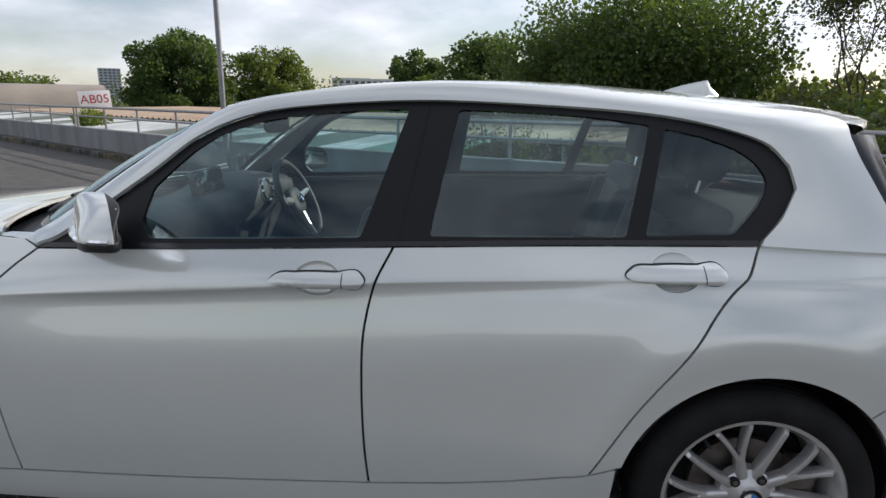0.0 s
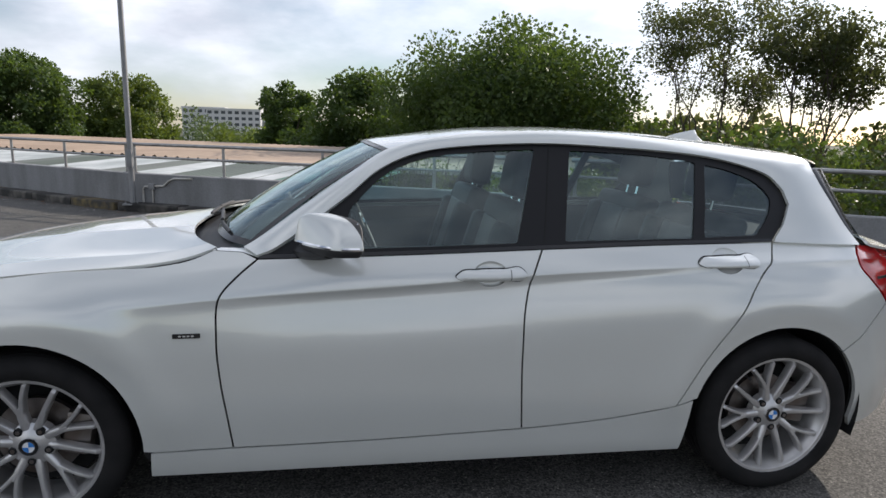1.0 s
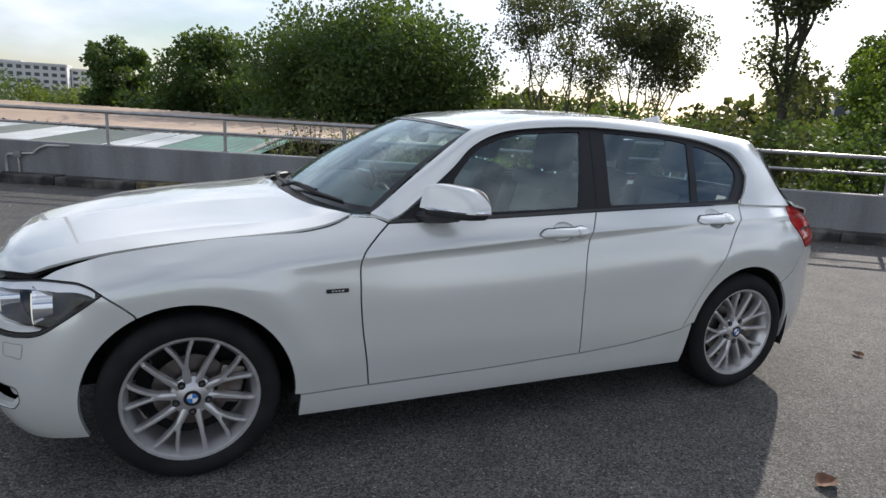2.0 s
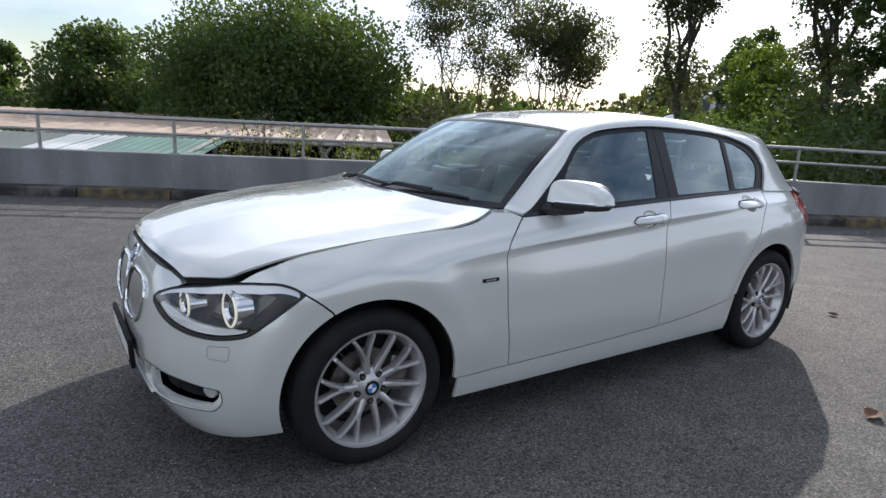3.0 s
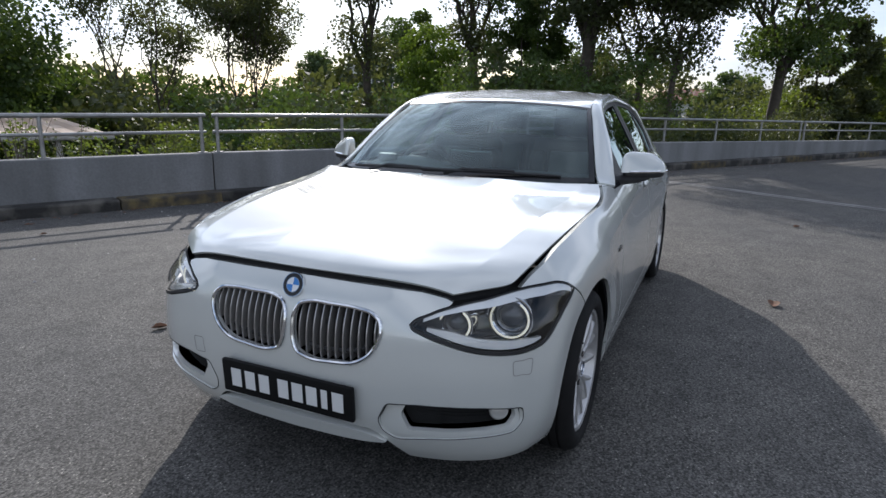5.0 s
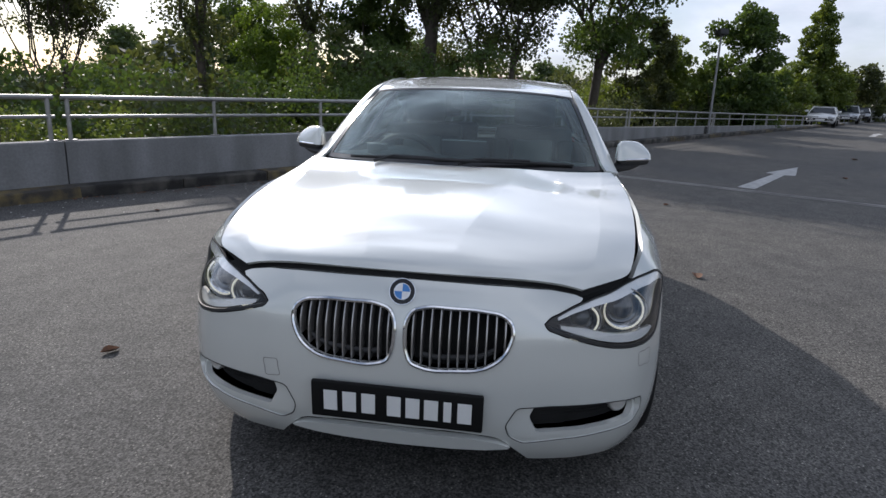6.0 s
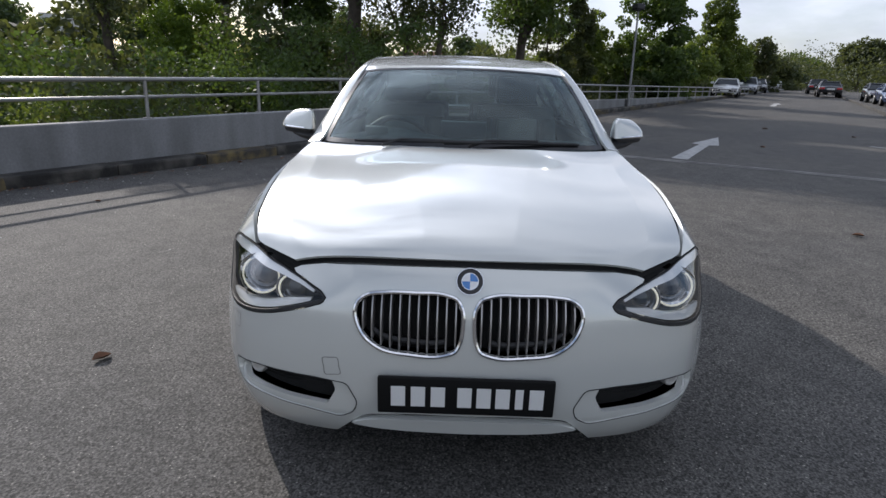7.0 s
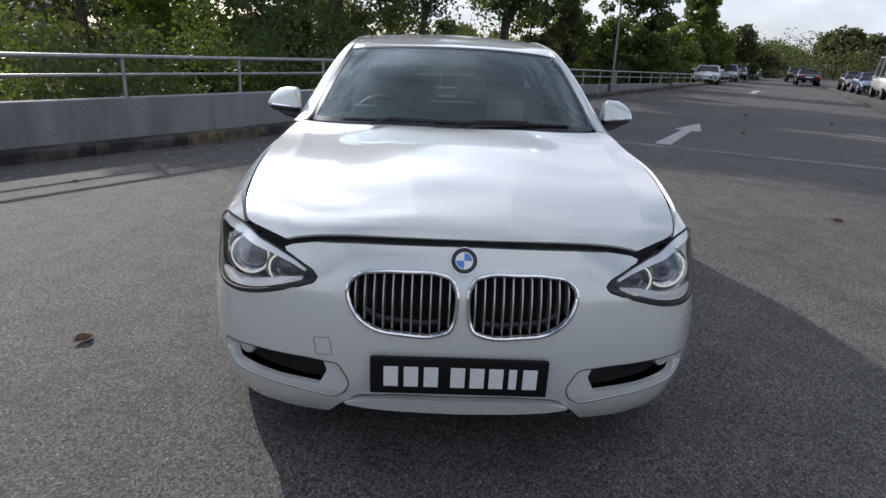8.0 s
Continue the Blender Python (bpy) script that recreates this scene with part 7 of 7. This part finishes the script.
tube(bm, [beyond(0, 3.45, .61), beyond(6.70, 3.45, .61)], .045, 8)
part("eave_beam", bm, PIPE_W, shed)
for u, du in ((1.6, .9), (3.2, -.8), (4.7, .8), (5.9, -.7)):
    bm = bmesh.new()
    tube(bm, [beyond(u, 3.6, -3.9), beyond(u, 3.6, .60)], .05, 8)
    tube(bm, [beyond(u, 3.6, -.5), beyond(u + du, 3.55, .60)], .035, 8)
    part("post", bm, PIPE_W, shed)
bm = bmesh.new()
tube(bm, [beyond(2.9, .9, .25), beyond(3.7, 2.6, .78)], .04, 8)
part("stay", bm, PIPE_W, shed)

lean = empty("lean_to_roof", pose(0, 0, 0), "flat patchwork roof of grey, white and green sheets", "roof")
rr = random.Random(8)
u = -26.0
mats_cycle = [ROOF_GREY, ROOF_WHITE, ROOF_OLIVE, ROOF_WHITE, ROOF_WHITE, ROOF_GREY, ROOF_OLIVE, ROOF_WHITE]
k = 0
edges = []
while u < 1.25:
    wd = min(1.30 - u, rr.choice((1.1, 1.4, .7, 1.9)))
    if wd < .15:
        break
    sheet("roof_sheet", u + .01, u + wd - .01, .55, 3.35, .41 + rr.uniform(-.01, .01), .61, mats_cycle[k % 8], lean, .16, .012)
    u += wd
    k += 1
for u0, u1, m in ((1.30, 1.72, ROOF_WHITE), (1.72, 3.55, ROOF_GREEN)):
    sheet("roof_sheet", u0 + .01, u1 - .01, .55, 3.35, .41, .61, m, lean, .16, .012)
bm = bmesh.new()
tube(bm, [beyond(u, .52, .36) for u in np.linspace(-26, 3.55, 30)], .03, 6)
part("gutter", bm, BLACK_TRIM, lean)

# conduit and junction box on the parapet beside the lamp post
conduit = empty("conduit", pose(0, 0, 0), "grey electric conduit with a junction box on the parapet", "conduit")


def on_wall(u, z, d=.115):
    p = Vector((-2.6, 8.15)) + W_T * u - W_N * d
    return (p.x, p.y, z)


for pts, r in (([on_wall(.36, .0), on_wall(.36, .34), on_wall(.40, .39), on_wall(.50, .40)], .018), ([on_wall(.58, .41), on_wall(.78, .42), on_wall(.88, .50), on_wall(1.0, .55), on_wall(1.35, .56)], .016),
               ([on_wall(.55, .36), on_wall(.56, .20), on_wall(.54, .0)], .014)):
    bm = bmesh.new()
    tube(bm, pts, r, 8)
    part("pipe", bm, PIPE_W, conduit)
bm = bmesh.new()
box(bm, (.12, .06, .10), pose(*on_wall(.55, .40), 0, 0, -26.7), .01)
part("junction_box", bm, POLE_M, conduit)

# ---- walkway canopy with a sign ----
canopy = empty("walkway_canopy", pose(-22.6, 29.8, 0, 0, 0, 40), "beige barrel-vaulted walkway canopy beyond the parapet", "canopy")
P = np.zeros((20, 13, 3))
for i, x in enumerate(np.linspace(-9, 3.4, 20)):
    for j, a in enumerate(np.linspace(10, 170, 13)):
        P[i, j] = (x, 1.9 * math.cos(radians(a)), .05 + 1.85 * math.sin(radians(a)))
grid_mesh("vault", P, CANOPY_T, canopy, flip=False, thick=.04)
bm = bmesh.new()
for x in (-9, -5, -1, 3.3):
    tube(bm, [(x, -1.8, -4), (x, -1.8, .4)], .07, 8)
    tube(bm, [(x, 1.8, -4), (x, 1.8, .4)], .07, 8)
part("post", bm, PIPE_W, canopy)
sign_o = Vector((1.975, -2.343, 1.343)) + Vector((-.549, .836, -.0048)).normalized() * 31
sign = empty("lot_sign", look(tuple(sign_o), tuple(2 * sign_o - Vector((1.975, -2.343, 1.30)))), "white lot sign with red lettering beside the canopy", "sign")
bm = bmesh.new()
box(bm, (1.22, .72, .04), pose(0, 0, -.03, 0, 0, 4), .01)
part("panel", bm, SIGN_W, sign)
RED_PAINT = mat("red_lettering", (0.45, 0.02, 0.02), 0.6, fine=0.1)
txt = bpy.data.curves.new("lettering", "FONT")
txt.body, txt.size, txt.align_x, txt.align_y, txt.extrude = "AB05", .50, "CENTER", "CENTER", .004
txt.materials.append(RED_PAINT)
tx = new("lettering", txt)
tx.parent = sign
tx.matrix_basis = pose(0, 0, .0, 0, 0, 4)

# ---- far buildings ----
FACADE = mat("white_facade", (0.62, 0.62, 0.61), 0.8, color2=(0.55, 0.55, 0.55), scale=.05)
FACADE_G = mat("grey_facade", (0.30, 0.33, 0.37), 0.6, color2=(0.36, 0.39, 0.43), scale=.05)
WIN_D = mat("far_window", (0.06, 0.07, 0.08), 0.2, fine=0.2)
TILE_R = mat("red_roof_tile", (0.24, 0.09, 0.06), 0.8, color2=(0.18, 0.07, 0.05), scale=.6)


def block(name, x, y, yaw, size, floors, bays, wall, label, z0=-4, roof=None):
    """A building: wall body, parapet, windows one by one."""
    L, D, H = size
    ob = empty(name, pose(x, y, z0, 0, 0, yaw), label, "building")
    bm = bmesh.new()
    box(bm, (L, D, H), pose(0, 0, H / 2))
    box(bm, (L + .3, D + .3, .5), pose(0, 0, H + .2))
    part("wall", bm, wall, ob, smooth=False)
    if roof:
        bm = bmesh.new()
        a, b = L / 2 + .6, D / 2 + .6
        q = [bm.verts.new(p) for p in ((-a, -b, H + .45), (a, -b, H + .45), (a, b, H + .45), (-a, b, H + .45), (-a * .55, 0, H + 2.4), (a * .55, 0, H + 2.4))]
        for f in ((0, 1, 5, 4), (1, 2, 5), (2, 3, 4, 5), (3, 0, 4), (3, 2, 1, 0)):
            bm.faces.new([q[i] for i in f])
        part("roof", bm, roof, ob, smooth=False)
    me = bpy.data.meshes.new("window")
    bm = bmesh.new()
    box(bm, (L / bays * .6, .1, H / floors * .5))
    bm.to_mesh(me)
    bm.free()
    me.materials.append(WIN_D)
    for i in range(bays):
        for j in range(floors):
            w = new("window", me)
            w.parent = ob
            w.matrix_basis = pose(-L / 2 + (i + .5) * L / bays, -D / 2 - .02, (j + .55) * H / floors)
    return ob


block("apartment_block", -36.5, 215, 0, (17, 10, 11.4), 6, 8, FACADE, "far white slab of flats above the trees")
block("apartment_block", -22, 222, 8, (13, 10, 10.6), 6, 6, FACADE, "far white slab of flats above the trees")
block("apartment_block", -48, 225, 0, (14, 10, 12.0), 6, 6, FACADE, "far white slab of flats above the trees")
block("office_tower", -316, 505, 36, (16, 14, 27), 12, 5, FACADE_G, "far grey glass office tower")
block("office_tower", -296, 518, 36, (12, 14, 20), 9, 5, FACADE_G, "far grey glass office tower")
block("office_tower", -284, 526, 36, (5, 10, 21), 10, 2, FACADE_G, "far grey glass office tower")
block("house", 68, 40.9, -60, (6, 8, 8.9), 2, 4, FACADE, "white house with a flat roof among the trees")
block("house", 92, 2.8, -88, (13, 9, 5.0), 2, 5, FACADE, "white house with a red tiled roof", roof=TILE_R)

# ---- parked cars far down the deck ----
CAR_PAINTS = {"silver": mat("silver_paint", (0.42, 0.43, 0.45), 0.35, 0.5, coat=1.0, fine=.05), "white": mat("white_paint", (0.66, 0.66, 0.65), 0.35, coat=1.0, fine=.05),
              "black": mat("black_paint", (0.015, 0.015, 0.017), 0.3, coat=1.0, fine=.05), "blue": mat("blue_paint", (0.05, 0.075, 0.16), 0.35, 0.3, coat=1.0, fine=.05)}
CAR_GLASS = mat("car_glass", (0.02, 0.024, 0.027), 0.16, spec=.2, fine=.05)


def far_car(u, v, paint, label, nose=-1, L=4.5, W=1.76, H=1.46, van=False, o=(0.0, 0.0)):
    """A parked car; nose -1: facing the camera's end of the deck."""
    x, y = on_road(u, v, (0, 0))
    ob = empty("van" if van else "parked_car", pose(x, y, 0, 0, 0, math.degrees(math.atan2(ROAD.y, ROAD.x)) + 6 + (180 if nose < 0 else 0)), label, "van" if van else "car", "parked cars")
    h = W / 2
    if van:
        st = [(-L / 2, .86, .62, .95), (-L / 2 + .05, 1, .45, 1.0), (-L * .1, 1, .42, 1.0), (L * .30, 1, .42, 1.0), (L * .45, .97, .45, .98), (L / 2, .86, .55, .85)]
    else:
        st = [(-L / 2, .80, .46, .70), (-L / 2 + .12, .94, .32, .80), (-L * .33, 1, .27, .85), (0, 1, .25, .83), (L * .22, 1, .25, .80), (L * .40, .97, .27, .69), (L / 2 - .10, .90, .30, .62), (L / 2, .74, .38, .55)]
    V, F = [], []
    ring = 9
    for x0, w, zb, zs in st:
        w *= h
        for p in ((w * .86, zb - .06), (w, zb + .10), (w, zs - .18), (w * .95, zs - .03), (0, zs + .02), (-w * .95, zs - .03), (-w, zs - .18), (-w, zb + .10), (-w * .86, zb - .06)):
            V.append((x0, p[0], p[1]))
    for i in range(len(st) - 1):
        for j in range(ring - 1):
            F.append((i * ring + j, i * ring + j + 1, (i + 1) * ring + j + 1, (i + 1) * ring + j))
    F.append(tuple(range(ring))[::-1])
    F.append(tuple((len(st) - 1) * ring + j for j in range(ring)))
    mesh_ob("body", V, F, CAR_PAINTS[paint], ob)
    b = [(-L * .47, .88), (L * .46, .86)] if van else [(-L * .40, .90), (L * .24, .86)]
    t = [(-L * .46, .80), (L * .34, .78)] if van else [(-L * .24, .70), (L * .06, .68)]
    zb = (.98 if van else .80)
    V = []
    for (x0, w), z in ((b[0], zb), (b[1], zb), (t[0], H - .05), (t[1], H - .05)):
        V += [(x0, w * h, z), (x0, -w * h, z)]
    F = [(0, 2, 6, 4), (3, 1, 5, 7), (2, 3, 7, 6), (1, 0, 4, 5), (4, 6, 7, 5)]
    mesh_ob("glasshouse", V, F, CAR_GLASS, ob, False)
    bm = bmesh.new()
    tw_ = t[0][1] * h
    box(bm, (t[1][0] - t[0][0] + .10, tw_ * 2 + .06, .07), pose((t[0][0] + t[1][0]) / 2, 0, H - .04), .025)
    for sgn in (-1, 1):
        for f in (0.0, .33, .66, 1.0):
            xb, xt = b[0][0] + (b[1][0] - b[0][0]) * f, t[0][0] + (t[1][0] - t[0][0]) * f
            tube(bm, [(xb, sgn * b[0][1] * h, zb - .03), (xt, sgn * t[0][1] * h, H - .04)], .035, 6)
    part("roof", bm, CAR_PAINTS[paint], ob)
    for xw in (-L * .31, L * .31):
        for sgn in (-1, 1):
            bm = bmesh.new()
            lathe(bm, [(0, -.1), (.19, -.1), (.2, -.11), (.29, -.11), (.31, -.09), (.31, .09), (.2, .1), (0, .1)], 20)
            bmesh.ops.translate(bm, verts=bm.verts, vec=(xw, sgn * (h - .10), .31))
            wl = part("tyre", bm, RUBBER, ob)
            bm = bmesh.new()
            lathe(bm, [(0, -.01), (.19, -.005), (.2, .005), (0, .012)], 16)
            bmesh.ops.translate(bm, verts=bm.verts, vec=(xw, sgn * (h + .012), .31))
            part("rim", bm, SILVER, wl)
    for xe, mt, nm, z in ((L / 2 - .07, GLASS_LAMP, "head_lamp", .56 if not van else .72), (-L / 2 + .04, RED_LAMP, "tail_lamp", .66 if not van else .9)):
        for sgn in (-1, 1):
            bm = bmesh.new()
            box(bm, (.16, .34 if not van else .16, .14 if not van else .3), pose(xe, sgn * h * .70, z), .03)
            part(nm, bm, mt, ob)
    bm = bmesh.new()
    box(bm, (.06, h * .9, .12), pose(L / 2 - .01, 0, .46), .02)
    box(bm, (.06, h * 1.2, .10), pose(L / 2 - .04, 0, .34), .02)
    part("grille", bm, BLACK_TRIM, ob)
    for xe in (L / 2 + .03, -L / 2 - .02):
        bm = bmesh.new()
        box(bm, (.02, .48, .11), pose(xe, 0, .42 if xe > 0 else .62), .004)
        part("plate_bar", bm, PLATE_W, ob)
    for sgn in (-1, 1):
        bm = bmesh.new()
        box(bm, (.10, .20, .14), pose(L * .17, sgn * (h + .06), .98 if van else .88), .04)
        part("door_mirror", bm, CAR_PAINTS[paint], ob)
    return ob


GLASS_LAMP = mat("far_lamp", (0.55, 0.57, 0.6), 0.15, 0.3, coat=1.0, fine=.05)
def road_uv(x, y):
    return x * ROAD.x + y * ROAD.y, x * ROAD_N.x + y * ROAD_N.y


for (px, py), paint, label, nose, kw in (
        ((33.5, -15.5), "white", "white saloon parked along the parapet", -1, {}),
        ((41.4, -20.3), "silver", "silver people carrier parked behind the white saloon", -1, {"H": 1.28, "L": 4.2}),
        ((46.0, -23.2), "black", "dark car parked in the row along the parapet", -1, {}),
        ((50.5, -26.4), "white", "white saloon at the far end of the row", -1, {}),
        ((39.4, -24.7), "black", "black saloon driving lane side, seen from behind", 1, {}),
        ((47.0, -28.3), "black", "dark estate car ahead of the black saloon", 1, {"H": 1.28}),
        ((32.2, -23.2), "black", "dark saloon parked beyond the median kerb", -1, {}),
        ((28.2, -21.3), "blue", "blue hatchback parked beyond the median kerb", -1, {}),
        ((24.0, -19.5), "white", "white panel van parked beyond the median kerb", 1, {"van": True, "H": 1.98, "L": 4.7, "W": 1.70})):
    px, py = -2.4 + (px + 2.4) * 1.15, .1 + (py - .1) * 1.15
    far_car(*road_uv(px, py), paint, label, nose, **{"H": 1.17, "L": 4.0, "W": 1.58, **kw})

# median kerb at the far side of the lane
med = empty("median_kerb", label="low dark kerb between two lanes of the deck", category="kerb", kind="structure")
me_k = None
for k in range(50):
    if me_k is None:
        bm = bmesh.new()
        box(bm, (1.18, .30, .16), None, .02)
        me_k = bpy.data.meshes.new("kerb_stone")
        bm.to_mesh(me_k)
        bm.free()
        me_k.materials.append(KERB_D)
    ob = new("kerb_stone", me_k)
    ob.parent = med
    q = (9.7 + .884 * k * 1.2, -10.5 - .468 * k * 1.2)
    ob.matrix_basis = pose(q[0], q[1], .06, 0, 0, math.degrees(math.atan2(-.468, .884)))

# ---- litter ----
def dry_leaf(x, y, size, yaw, seed):
    r = random.Random(seed)
    P = np.zeros((9, 5, 3))
    for i, t in enumerate(np.linspace(0, 1, 9)):
        w = math.sin(math.pi * t ** .8) * .32 + .01
        for j, s in enumerate(np.linspace(-1, 1, 5)):
            P[i, j] = ((t - .5) * size, s * w * size, .006 + size * (.30 * (t - .4) ** 2 + .22 * s * s * math.sin(math.pi * t) + r.uniform(-.02, .02)))
    ob = grid_mesh("dry_leaf", P, DRYLEAF, None)
    ob.matrix_basis = pose(x, y, .0, 0, 0, yaw)
    return tagged(ob, "curled brown dry leaf lying on the asphalt", "leaf", "dry leaves on the deck")


for k, (x, y, sz) in enumerate(((2.33, -1.68, .12), (3.92, -.76, .085), (.134, 1.638, .095), (2.9, -3.59, .10), (5.6, -2.1, .09), (9.8, -6.1, .12), (14.2, -8.3, .16), (12.5, -9.6, .15), (4.6, 1.9, .07), (1.4, 4.6, .06), (-.8, 5.2, .06), (3.3, 3.4, .06), (5.4, 3.2, .09), (5.9, 2.9, .08))):
    dry_leaf(x, y, sz, k * 77, k)

hedge("shrubs", [(-10.8, 16.2), (-9.9, 15.4)], .9, .2, 1.05, 700, .11, LEAF_LIGHT, 51, "straggly green plant growing over the parapet", .4)
